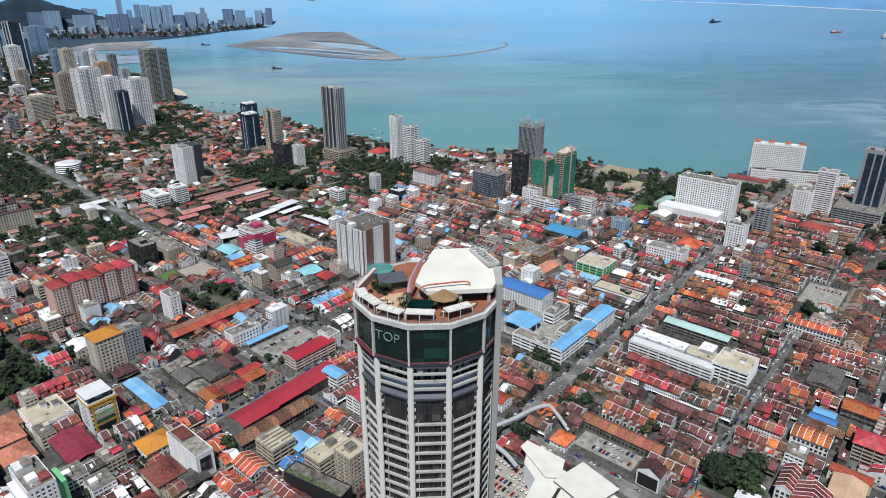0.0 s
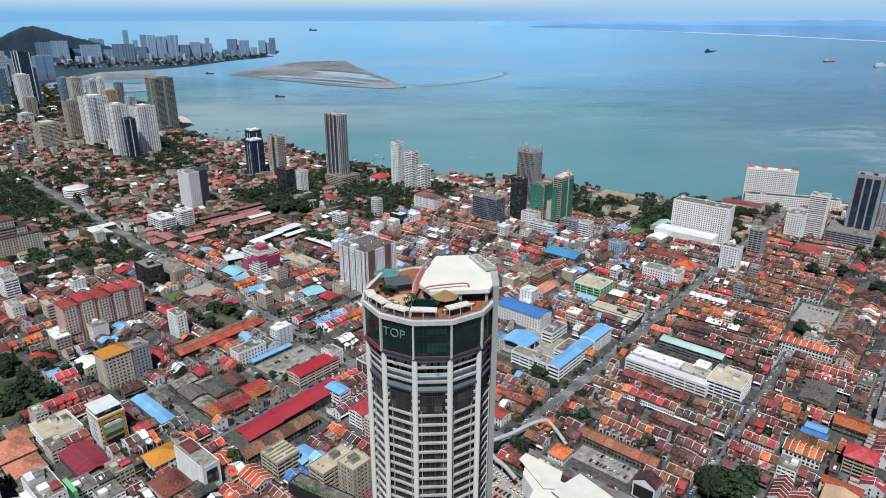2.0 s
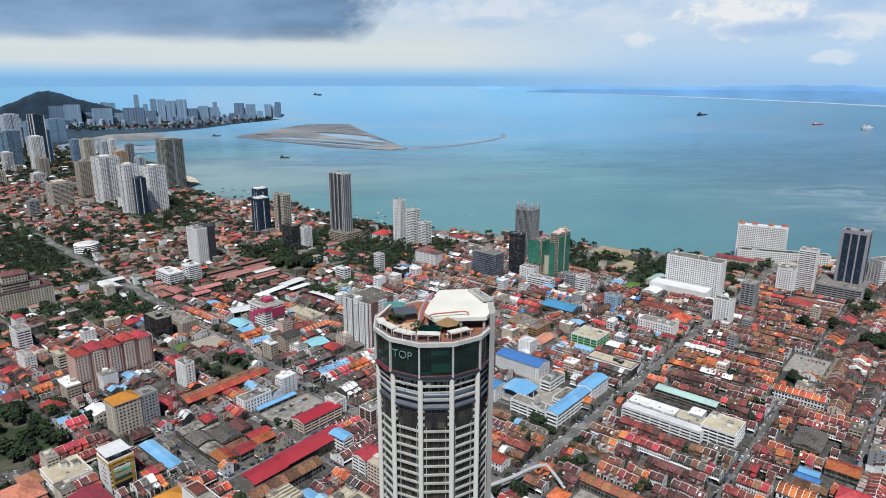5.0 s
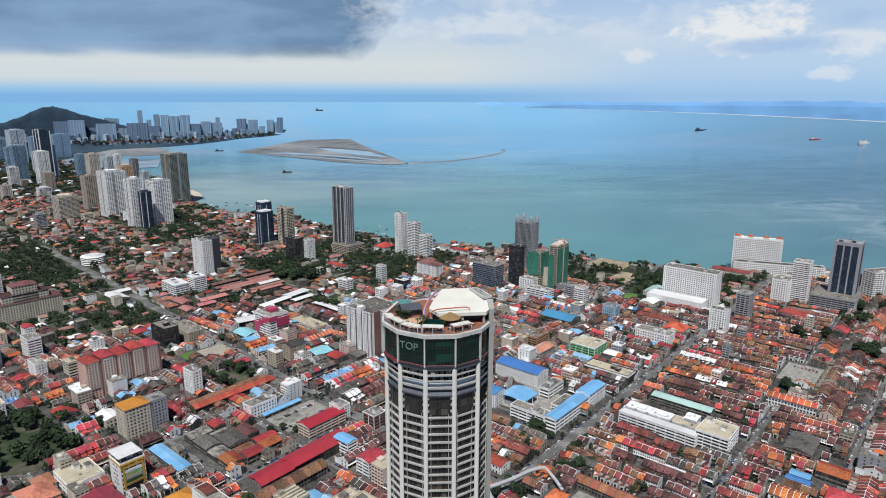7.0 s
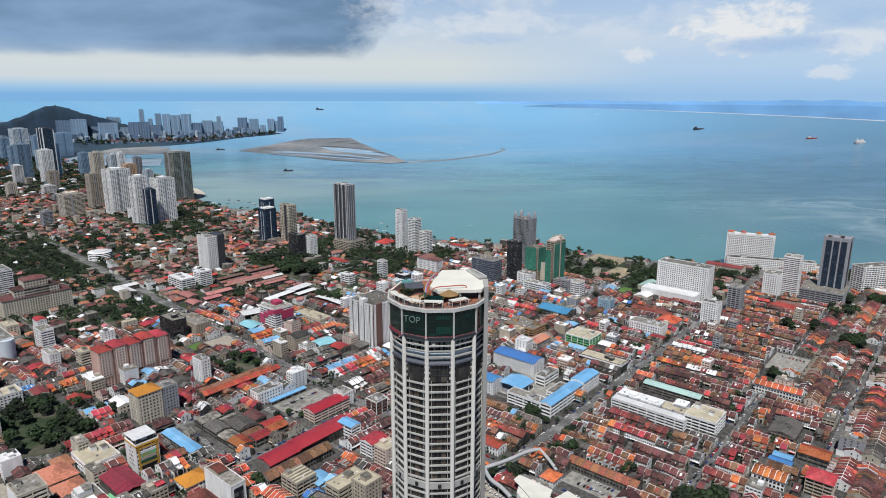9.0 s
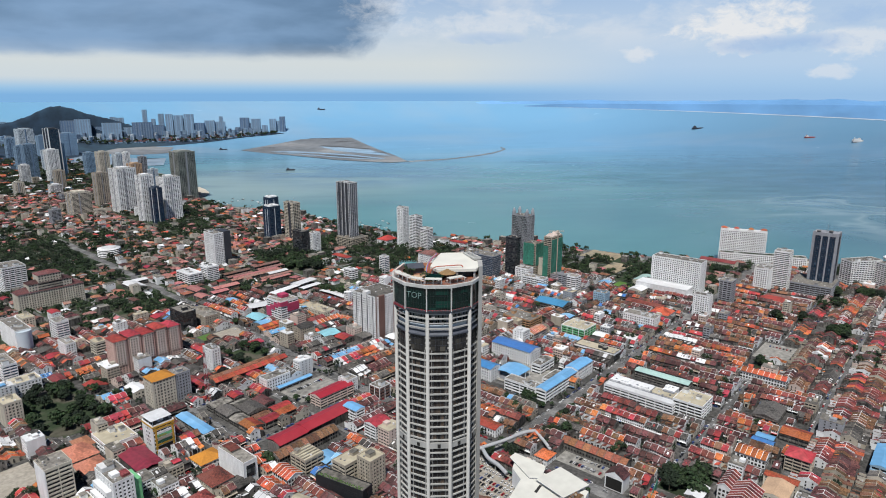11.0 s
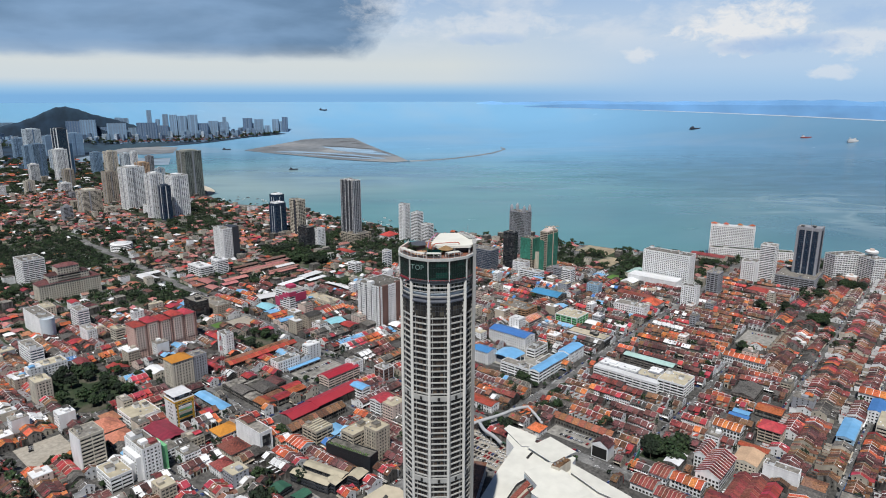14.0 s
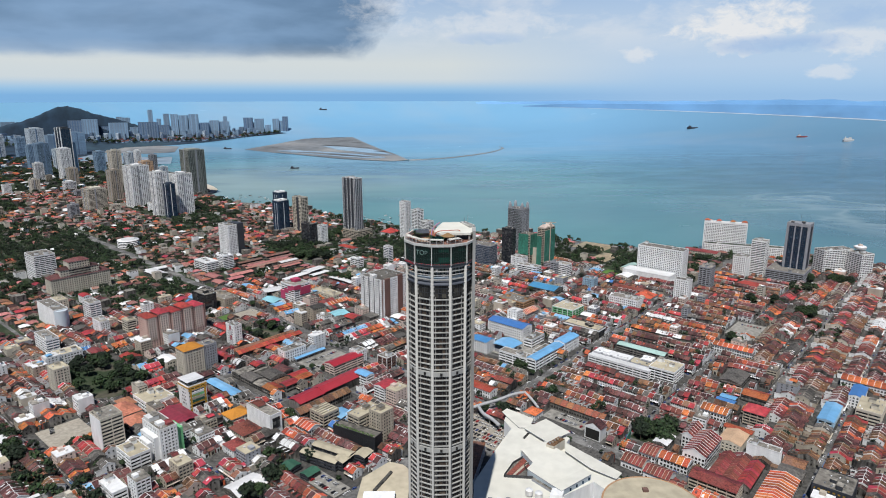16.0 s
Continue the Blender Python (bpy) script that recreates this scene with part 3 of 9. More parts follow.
def sheet_of(name, pts, z, key, label, category, skirt=3.0, kind="structure", mapped=False):
    """A flat sheet of ground with a real edge, from its outline."""
    bm = bmesh.new()
    f = bm.faces.new([bm.verts.new((x, y, z)) for x, y in pts])
    if f.normal.z == 0:
        f.normal_update()
    if f.normal.z < 0:
        f.normal_flip()
    ex = bmesh.ops.extrude_face_region(bm, geom=[f])
    for q in ex["geom"]:
        if isinstance(q, bmesh.types.BMVert):
            q.co.z += 0
    for q in f.verts:
        q.co.z -= skirt
    bmesh.ops.triangulate(bm, faces=[g for g in bm.faces if len(g.verts) > 4], ngon_method='EAR_CLIP')
    bmesh.ops.recalc_face_normals(bm, faces=bm.faces)
    if mapped:
        for q in bm.verts:
            q.co = far(*q.co)
    me = bpy.data.meshes.new(name)
    bm.to_mesh(me)
    bm.free()
    me.materials.append(MATS[key])
    return tagged(new(name, me), label, category, kind=kind)


sheet_of("ground", COAST + INLAND, 0.0, "asphalt", "grey asphalt and bare ground of the old town", "ground")
PLAIN = [(-690, 1600), (-735, 1690), (-850, 1890), (-965, 2070), (-1125, 2320), (-1255, 2440), (-1425, 2590), (-1645, 2790), (-1900, 2940), (-2150, 2980), (-3300, 1000), (-1500, 900), (-760, 1150)]
sheet_of("plain", PLAIN, 0.12, "garden", "green inland plain with gardens and plots", "ground", 0.5)
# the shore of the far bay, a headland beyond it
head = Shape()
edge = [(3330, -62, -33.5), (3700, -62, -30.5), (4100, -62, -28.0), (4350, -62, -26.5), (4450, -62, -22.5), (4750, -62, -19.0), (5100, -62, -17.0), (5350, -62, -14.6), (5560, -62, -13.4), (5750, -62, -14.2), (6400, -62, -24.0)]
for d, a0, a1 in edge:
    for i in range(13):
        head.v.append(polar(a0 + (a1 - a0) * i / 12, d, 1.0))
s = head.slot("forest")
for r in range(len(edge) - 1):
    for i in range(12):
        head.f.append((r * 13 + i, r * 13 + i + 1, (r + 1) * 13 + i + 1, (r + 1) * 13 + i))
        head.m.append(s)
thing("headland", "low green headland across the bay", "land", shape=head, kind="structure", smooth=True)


def flat_far(name, label, pts, key, z=0.4, cut=8):
    """A low flat patch far off, cut finely so that it follows the sea."""
    sh = Shape()
    n = len(pts)
    cx, cy = sum(p[0] for p in pts) / n, sum(p[1] for p in pts) / n
    idx = []
    for k in range(cut + 1):
        t = k / cut
        row = []
        for i in range(n * 4):
            q, w = divmod(i, 4)
            x0, y0 = pts[q]
            x1, y1 = pts[(q + 1) % n]
            x, y = x0 + (x1 - x0) * w / 4, y0 + (y1 - y0) * w / 4
            row.append(len(sh.v))
            sh.v.append(far(cx + (x - cx) * (1 - t * 0.98), cy + (y - cy) * (1 - t * 0.98), z))
        idx.append(row)
    s = sh.slot(key)
    m = n * 4
    for k in range(cut):
        for i in range(m):
            sh.f.append((idx[k][i], idx[k][(i + 1) % m], idx[k + 1][(i + 1) % m], idx[k + 1][i]))
            sh.m.append(s)
    sh.f.append(tuple(idx[cut]))
    sh.m.append(s)
    return thing(name, label, "land", shape=sh, kind="structure")


flat_far("mudflat", "grey tidal mudflats along the bay", [(-2130, 3724), (-1873, 3790), (-1640, 3700), (-1504, 3297), (-1614, 3198), (-1900, 3240)], "mud")
flat_far("mudflat", "wet mudflat with shallow channels below the headland", [(-2160, 3300), (-1809, 3168), (-1474, 2956), (-1400, 3012), (-1270, 2671), (-1456, 2560), (-1860, 2824)], "mud_wet")
flat_far("sandbank", "grey-brown reclaimed sandbank in the strait", [(-1154, 3474), (-1116, 3715), (-1055, 4038), (-1000, 4417), (-829, 4536), (-657, 4597), (-486, 3983), (-347, 3504), (-231, 3153), (-147, 2834), (-223, 2783), (-363, 2836), (-512, 2918), (-680, 3064), (-827, 3191), (-975, 3292)], "mud", cut=10)
flat_far("lagoon", "shallow pool enclosed by the sandbank", [(-962, 3362), (-884, 3434), (-670, 3324), (-463, 3187), (-265, 2972), (-316, 2916), (-496, 3003), (-699, 3157)], "mud_wet", z=1.0)
flat_far("lagoon", "long tidal pool across the sandbank", [(-749, 3754), (-595, 3667), (-406, 3505), (-247, 3121), (-376, 3219), (-592, 3431)], "mud_wet", z=1.0)
flat_far("sand_ridge", "low dark ridge of silt on the bank", [(-900, 3330), (-690, 3262), (-480, 3120), (-300, 2975), (-330, 2960), (-500, 3060), (-700, 3200)], "mud_dark", z=1.4)
flat_far("sand_ridge", "dark silt bar along the tidal pool", [(-760, 3790), (-600, 3700), (-420, 3540), (-400, 3570), (-590, 3740), (-740, 3840)], "mud_dark", z=1.4)
for cx, cy, a, b in ((-640, 4180, 70, 26), (-560, 4020, 46, 18), (-880, 4480, 90, 30), (-760, 4540, 60, 22), (-330, 3330, 40, 16), (-1040, 3640, 50, 16)):
    flat_far("scrub_patch", "dark scrub on the bare silt", [(cx - a, cy - b * 0.4), (cx - a * 0.3, cy - b), (cx + a * 0.7, cy - b * 0.7), (cx + a, cy + b * 0.3), (cx + a * 0.2, cy + b), (cx - a * 0.6, cy + b * 0.6)], "mud_dark", z=1.6, cut=3)
flat_far("beach", "pale sand spit at the shore", [(-880, 1935), (-844, 1950), (-797, 1884), (-759, 1811), (-748, 1743), (-760, 1690), (-820, 1780)], "sand", z=0.9)

# a curved stone breakwater running out from the sandbank
bw = Shape()
line = [(-147, 2834), (-36, 2886), (77, 2969), (199, 3117), (302, 3280), (362, 3422), (401, 3560), (400, 3630), (388, 3650)]
for i, (x, y) in enumerate(line):
    bw.v += [far(x - 7, y + 4, -1), far(x - 3, y + 2, 2.4), far(x + 3, y - 2, 2.4), far(x + 7, y - 4, -1)]
    if i:
        n = 4 * i
        for k in range(3):
            bw.f.append((n - 4 + k, n - 3 + k, n + 1 + k, n + k))
            bw.m.append(bw.slot("mud"))
thing("breakwater", "thin curved stone breakwater in the sea", "breakwater", shape=bw)

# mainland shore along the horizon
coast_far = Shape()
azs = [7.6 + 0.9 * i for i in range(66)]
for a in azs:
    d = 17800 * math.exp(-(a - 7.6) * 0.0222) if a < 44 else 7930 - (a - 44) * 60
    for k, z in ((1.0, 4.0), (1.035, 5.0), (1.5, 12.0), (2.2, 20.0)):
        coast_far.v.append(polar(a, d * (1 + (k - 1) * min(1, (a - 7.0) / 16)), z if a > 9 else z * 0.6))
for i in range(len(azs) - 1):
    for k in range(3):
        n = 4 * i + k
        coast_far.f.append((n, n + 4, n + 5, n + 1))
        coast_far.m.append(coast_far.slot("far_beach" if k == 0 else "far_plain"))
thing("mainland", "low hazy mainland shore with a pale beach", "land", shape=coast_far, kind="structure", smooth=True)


def ridge(name, label, a0, a1, d, heights, key, step=0.18):
    """A far range of hills: slopes rising to a ridge line."""
    sh = Shape()
    n = int((a1 - a0) / step)
    for i in range(n + 1):
        t = i / n
        a = a0 + (a1 - a0) * t
        k = t * (len(heights) - 1)
        q = min(int(k), len(heights) - 2)
        w = (k - q) * (k - q) * (3 - 2 * (k - q))
        h = heights[q] * (1 - w) + heights[q + 1] * w
        h *= 1 + 0.30 * noise.noise((a * 0.55, d * 0.001, 0)) + 0.06 * noise.noise((a * 2.3, 3, 0))
        sh.v += [polar(a, d * 0.93, 0), polar(a, d * 0.97, h * 0.6), polar(a, d, h)]
        if i:
            m = 3 * i
            for k in range(2):
                sh.f.append((m - 3 + k, m + k, m + 1 + k, m - 2 + k))
                sh.m.append(sh.slot(key))
    return thing(name, label, "hills", shape=sh, kind="structure")


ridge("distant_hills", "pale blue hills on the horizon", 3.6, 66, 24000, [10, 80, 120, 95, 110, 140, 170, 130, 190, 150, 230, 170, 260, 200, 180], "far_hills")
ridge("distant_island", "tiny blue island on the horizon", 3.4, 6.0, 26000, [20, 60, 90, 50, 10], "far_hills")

# the wooded hill behind the headland
hill = Shape()
HC, HW, HD = (-2883, 4653), 640.0, 330.0
nx, ny = 100, 30
for j in range(ny + 1):
    for i in range(nx + 1):
        px, py = (i / nx - 0.5) * 3.4, (j / ny - 0.5) * 3.2
        ca, sa = math.cos(radians(31)), math.sin(radians(31))
        x, y = HC[0] + px * HW * ca - py * HD * sa, HC[1] + px * HW * sa + py * HD * ca
        h = 92 * math.exp(-((px - 0.0) * 3.4) ** 2) + 140 * math.exp(-((px + 0.12) * 1.15) ** 2) + 55 * math.exp(-((px - 0.52) * 2.6) ** 2)
        h = h * math.exp(-(py * 1.35) ** 2) * (1 + 0.05 * noise.noise((px * 5, py * 5, 1)))
        h += (10 * noise.noise((px * 22, py * 22, 0)) + 6 * noise.noise((px * 50, py * 50, 4))) * min(1, h / 40) - 6
        hill.v.append(far(x, y, h))
for j in range(ny):
    for i in range(nx):
        n = j * (nx + 1) + i
        hill.f.append((n, n + 1, n + nx + 2, n + nx + 1))
        hill.m.append(hill.slot("forest"))
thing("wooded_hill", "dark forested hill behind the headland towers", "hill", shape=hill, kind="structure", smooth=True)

# ---- the round tower: twelve bays between white columns, a glazed crown and a roof garden ----
RIM, A0 = 22.0, -102.4


def ring12(r, k0=0, n=12):
    return [(r * math.cos(radians(A0 + 30 * (k0 + k))), r * math.sin(radians(A0 + 30 * (k0 + k)))) for k in range(n)]


def bay_matrix(k, r=RIM):
    """Frame of bay k: x along the bay, y outwards, origin at the middle of the chord."""
    a = radians(A0 + 30 * k + 15)
    c = r * math.cos(radians(15))
    return Matrix.Translation((c * math.cos(a), c * math.sin(a), 0)) @ Matrix.Rotation(a - math.pi / 2, 4, 'Z')


def ring_band(r0, r1, z0, z1, key, shape=None):
    sh = shape or Shape()
    o, i = ring12(r1), ring12(r0)
    vs = [(x, y, z0) for x, y in o] + [(x, y, z1) for x, y in o] + [(x, y, z0) for x, y in i] + [(x, y, z1) for x, y in i]
    fs = []
    for k in range(12):
        j = (k + 1) % 12
        fs += [(k, j, 12 + j, 12 + k), (12 + k, 12 + j, 36 + j, 36 + k), (24 + j, 24 + k, 36 + k, 36 + j), (j, k, 24 + k, 24 + j)]
    sh.add(vs, fs, key)
    return sh


tower = thing("tower", "tall white twelve-sided tower with green glass crown and roof garden", "skyscraper", pose(0, 0, 0))
core = Shape()
core.prism(ring12(19.35), 0, 203.2, "glass_tower")
part("glazing", core, tower, "dark tinted window glass, blinds in some panes")
FLOOR = 3.42
band = ring_band(19.1, 20.15, 0, 0.62, "tower_white").mesh("floor_band")
thick = ring_band(19.1, 20.35, 0, 3.0, "tower_white").mesh("plant_floor_band")
mull = Shape()
for k in range(12):
    m = bay_matrix(k, 19.48)
    for i in range(6):
        x = -4.2 + i * 1.68
        q = Shape()
        q.box(x - 0.06, -0.25, 0, x + 0.06, 0.10, FLOOR - 0.8, "slate")
        mull.moved(q, m)
mull = mull.mesh("mullions")
z = 202.0
levels = 0
while z > 10:
    # two plant floors show as blank bands with a vent in every bay
    if abs(z - 153.2) < FLOOR / 2 or abs(z - 102.0) < FLOOR / 2:
        part("plant_floor_band", thick, tower, "blank white band with dark vents", at=(0, 0, z - 1.6))
        vent = Shape()
        for k in range(12):
            q = Shape()
            q.box(-0.75, 0.1, z - 1.2, 0.75, 0.36, z + 0.7, "opening")
            vent.moved(q, bay_matrix(k, 20.15))
        tagged(part("vent_band", vent, tower, "dark square vents"), kind="stuff")
    else:
        part("floor_band", band, tower, at=(0, 0, z - 1.0))
    tagged(part("mullion_screen", mull, tower, at=(0, 0, z - FLOOR)), kind="stuff")
    z -= FLOOR
    levels += 1
col = Shape()
col.tube(0, 0, 0, 222.5, 0.85, 0.85, "tower_white", 16)
col = col.mesh("column", True)
for x, y in ring12(20.6):
    part("column", col, tower, "white concrete column", at=(x, y, 0))
pil = Shape()
pil.box(-0.10, -0.9, 0, 0.10, 0.12, 203, "tower_white")
pil = pil.mesh("pilaster")
for k in range(12):
    for x in (-3.35, 3.35):
        ob = part("pilaster", pil, tower)
        ob.matrix_local = bay_matrix(k, 20.2) @ pose(x, -0.35, 0)
# dark glazed lounge floors with a ledge above
lounge = Shape()
lounge.prism(ring12(19.9), 202.6, 211.6, "glass_smoke")
part("lounge_glazing", lounge, tower, "dark smoked glazing three storeys high")
bars = Shape()
for k in range(12):
    m = bay_matrix(k, 19.9)
    q = Shape()
    for i in range(5):
        x = -3.2 + 1.6 * i
        q.box(x - 0.06, 0, 203, x + 0.06, 0.12, 211.4, "wall_charcoal")
    for zz in (205.4, 208.3):
        q.box(-4, 0, zz - 0.07, 4, 0.10, zz + 0.07, "wall_charcoal")
    for zz in (203.8, 206.4, 209.0):
        for sx in (-1, 1):
            q.box(sx * 4.5 - 0.55, -0.1, zz, sx * 4.5 + 0.55, 0.55, zz + 0.8, "tower_white")
    bars.moved(q, m)
tagged(part("lounge_grid", bars, tower, "dark glazing bars and white brackets"), kind="stuff")
slope = Shape()
lo, hi = ring12(20.9), ring12(17.6)
slope.add([(x, y, 210.9) for x, y in lo] + [(x, y, 213.4) for x, y in hi] + [(x, y, 210.3) for x, y in lo] + [(x, y, 210.3) for x, y in hi],
          [f for k in range(12) for f in ((k, (k + 1) % 12, 12 + (k + 1) % 12, 12 + k), (24 + k, 24 + (k + 1) % 12, (k + 1) % 12, k), (36 + k, 36 + (k + 1) % 12, 24 + (k + 1) % 12, 24 + k))], "slate")
part("ledge", slope, tower, "slate-blue sloping lean-to roof")
part("panel_ring", ring_band(18.6, 19.0, 213.3, 215.2, "wall_hazy_white"), tower, "pale grey blank panels")
# open plant storeys
back = Shape()
back.prism(ring12(16.4), 212.0, 224.0, "wall_olive")
part("plant_wall", back, tower, "set-back plant wall")
for zz, hh in ((213.4, 0.7), (216.2, 0.4), (218.4, 0.6), (220.6, 0.6)):
    part("beam_ring", ring_band(20.0, 20.7, zz, zz + hh, "tower_white"), tower)
for k, x, zz in ((0, -1.6, 216.4), (11, 1.2, 218.8), (11, -1.8, 221.2), (1, 2.0, 219.0), (0, 2.6, 219.6)):
    q = Shape()
    n = 14
    q.add([(x, 0.05, zz)] + [(x + 0.75 * math.cos(6.283 * i / n), 0.35, zz + 0.75 * math.sin(6.283 * i / n)) for i in range(n)], [(0, 1 + (i + 1) % n, 1 + i) for i in range(n)] + [(0, 1 + i, 1 + (i + 1) % n) for i in range(n)], "tent")
    q.box(x - 0.08, -1.2, zz - 0.9, x + 0.08, 0.05, zz, "steel")
    dish = part("antenna_dish", q, tower, "white satellite dish")
    dish.matrix_local = bay_matrix(k, 20.3)
grille = Shape()
for k in range(12):
    q = Shape()
    for i in range(9):
        x = -4.0 + i
        q.box(x - 0.35, 0, 213.4, x + 0.35, 0.12, 216.2 if i % 2 else 219.8, "opening" if i % 3 else "wall_grey")
    grille.moved(q, bay_matrix(k, 16.5))
tagged(part("plant_grille", grille, tower, "dark openings and machinery in the plant wall"), kind="stuff")
# glazed crown
part("crown_soffit", ring_band(15.0, 21.3, 221.5, 222.2, "tower_grey"), tower)
part("red_gallery", ring_band(21.1, 21.75, 222.2, 222.7, "wall_charcoal"), tower, "dark gallery ring under the glass crown")
rail = ring_band(21.7, 21.76, 223.2, 223.28, "red_rail")
for k in range(12):
    q = Shape()
    for i in range(6):
        q.box(-5 + 2 * i - 0.06, -0.1, 222.6, -5 + 2 * i + 0.06, 0, 223.4, "red_rail")
    if k in (9, 10):
        q.box(-5.6, -0.3, 222.0, 5.6 if k != 0 else 1.0, 0.06, 222.6, "red_rail", True)
    rail.moved(q, bay_matrix(k, 21.8))
part("gallery_rail", rail, tower, "thin red rail")
crown = Shape()
crown.prism(ring12(21.3), 222.3, 234.0, "glass_green")
part("crown_glazing", crown, tower, "tall dark green glass panels")
cb = Shape()
for k in range(12):
    q = Shape()
    for i in range(1, 8):
        x = -5.2 + 1.3 * i
        q.box(x - 0.035, 0, 222.6, x + 0.035, 0.07, 233.4, "wall_black")
    for zz in (226.0, 229.7):
        q.box(-5.2, 0, zz - 0.035, 5.2, 0.06, zz + 0.035, "wall_black")
    q.box(-5.2, 0, 222.6, 5.2, 0.2, 223.0, "tower_grey")
    cb.moved(q, bay_matrix(k, 21.3))
tagged(part("glazing_grid", cb, tower, "dark glazing bars"), kind="stuff")
post = Shape()
post.box(-0.26, -0.9, 222.4, 0.26, 0.32, 233.6, "parapet_white")
post = post.mesh("crown_post")
for k in range(12):
    a = radians(A0 + 30 * k)
    ob = part("crown_post", post, tower)
    ob.matrix_local = Matrix.Translation((21.6 * math.cos(a), 21.6 * math.sin(a), 0)) @ Matrix.Rotation(a - math.pi / 2, 4, 'Z')
part("parapet", ring_band(20.9, 22.15, 233.6, 235.0, "parapet_white"), tower, "white parapet band")
deck = Shape()
deck.prism(ring12(20.9), 233.9, 234.7, "deck")
part("roof_deck", deck, tower, "red-brown paved roof deck")
pale = Shape()
pale.prism([(-9.5, -13.5), (-3.5, -13.0), (-3.0, -4.5), (-7.0, -1.5), (-11.5, -3.0), (-15, -7.5)], 234.7, 234.76, "terrazzo")
part("paved_terrace", pale, tower, "pale sandstone paving")
for k in range(12):
    q = Shape()
    for i in range(10):
        x = -5.2 + 1.155 * i
        q.box(x - 0.035, -0.04, 235.0, x + 0.035, 0.04, 236.25, "steel")
    for zz in (235.5, 235.85, 236.2):
        q.box(-5.3, -0.03, zz, 5.3, 0.03, zz + 0.06, "steel")
    if k not in (4, 5, 6):
        ob = part("railing", q, tower, "thin steel railing")
        ob.matrix_local = bay_matrix(k, 21.3)
# white canopy roof over the rear half
ROOF = [(-3.2, -4.2), (0.2, -9.7), (18.4, -8.2), (21.0, -2.0), (21.3, 4.5), (18.0, 11.5), (13.8, 17.6), (2.0, 16.6), (-0.7, 9.0)]
canopy = Shape()
vs = [(x, y, 239.4 + 0.055 * (y + 9) - 0.02 * abs(x - 9)) for x, y in ROOF]
n = len(vs)
canopy.add(vs + [(x, y, zz - 1.3) for x, y, zz in vs], [tuple(range(n)), tuple(range(2 * n - 1, n - 1, -1))] + [(i + n, (i + 1) % n + n, (i + 1) % n, i) for i in range(n)], "membrane")
part("canopy_roof", canopy, tower, "broad white roof canopy with a folded edge")
under = Shape()
under.prism([(2.0, -5.0), (16.6, -4.4), (18.4, 0), (18.4, 5), (13, 14), (4, 13), (1.5, 6)], 234.7, 238.4, "wall_charcoal")
part("penthouse", under, tower, "dark glazed rooms under the canopy")
for x, y in ((1.0, -8.6), (17.6, -7.2), (-2.2, -3.8), (9.5, -8.0)):
    q = Shape()
    q.box(x - 0.45, y - 0.45, 234.7, x + 0.45, y + 0.45, 238.6, "tower_white")
    part("canopy_post", q, tower)
fin = Shape()
fin.prism([(19.6, -8.2), (21.4, -7.4), (22.0, 4.5), (19.6, 4.7)], 0, 240.2, "tower_white")
part("stair_shaft", fin, tower, "plain white stair shaft running the full height")
frame_top = Shape()
rail_a, rail_b = ((16.2, 17.0), (21.4, 5.4)), ((13.2, 15.6), (18.4, 4.0))
frame_top.prism([rail_b[0], rail_b[1], rail_a[1], rail_a[0]], 239.9, 240.5, "wall_charcoal", bottom=True)
for (x0, y0), (x1, y1) in (rail_a, rail_b, (rail_a[0], rail_b[0]), (rail_a[1], rail_b[1])):
    d = Vector((x1 - x0, y1 - y0, 0)).normalized()
    n = Vector((-d.y, d.x, 0)) * 0.3
    frame_top.prism([(x0 - n.x, y0 - n.y), (x1 - n.x, y1 - n.y), (x1 + n.x, y1 + n.y), (x0 + n.x, y0 + n.y)], 240.4, 241.3, "parapet_white")
for i in range(1, 7):
    t = i / 7
    x0, y0 = rail_b[0][0] + (rail_b[1][0] - rail_b[0][0]) * t, rail_b[0][1] + (rail_b[1][1] - rail_b[0][1]) * t
    frame_top.prism([(x0, y0 - 0.18), (x0 + 3.0, y0 + 1.22), (x0 + 3.0, y0 + 1.58), (x0, y0 + 0.18)], 240.5, 241.1, "parapet_white")
tagged(part("roof_trellis", frame_top, tower, "white open roof trellis"), kind="stuff")
ant = Shape()
ant.tube(17.5, 10, 240, 247, 0.16, 0.08, "steel", 8)
ant.tube(15.5, 13, 240, 244.5, 0.12, 0.06, "steel", 8)
part("mast", ant, tower)
letters = bpy.data.curves.new("sign", 'FONT')
letters.body, letters.size, letters.extrude, letters.align_x, letters.align_y = "TOP", 4.0, 0.1, 'CENTER', 'CENTER'
letters.offset = -0.05
letters.materials.append(MATS["sign_grey"])
sign = new("sign", letters)
sign.parent = tower
sign.matrix_local = bay_matrix(11, 21.5) @ Matrix.Translation((0.9, 0.25, 229.6)) @ Matrix.Rotation(math.pi, 4, 'Z') @ Matrix.Rotation(math.pi / 2, 4, 'X')
tagged(sign, "pale sign letters on the green glass")
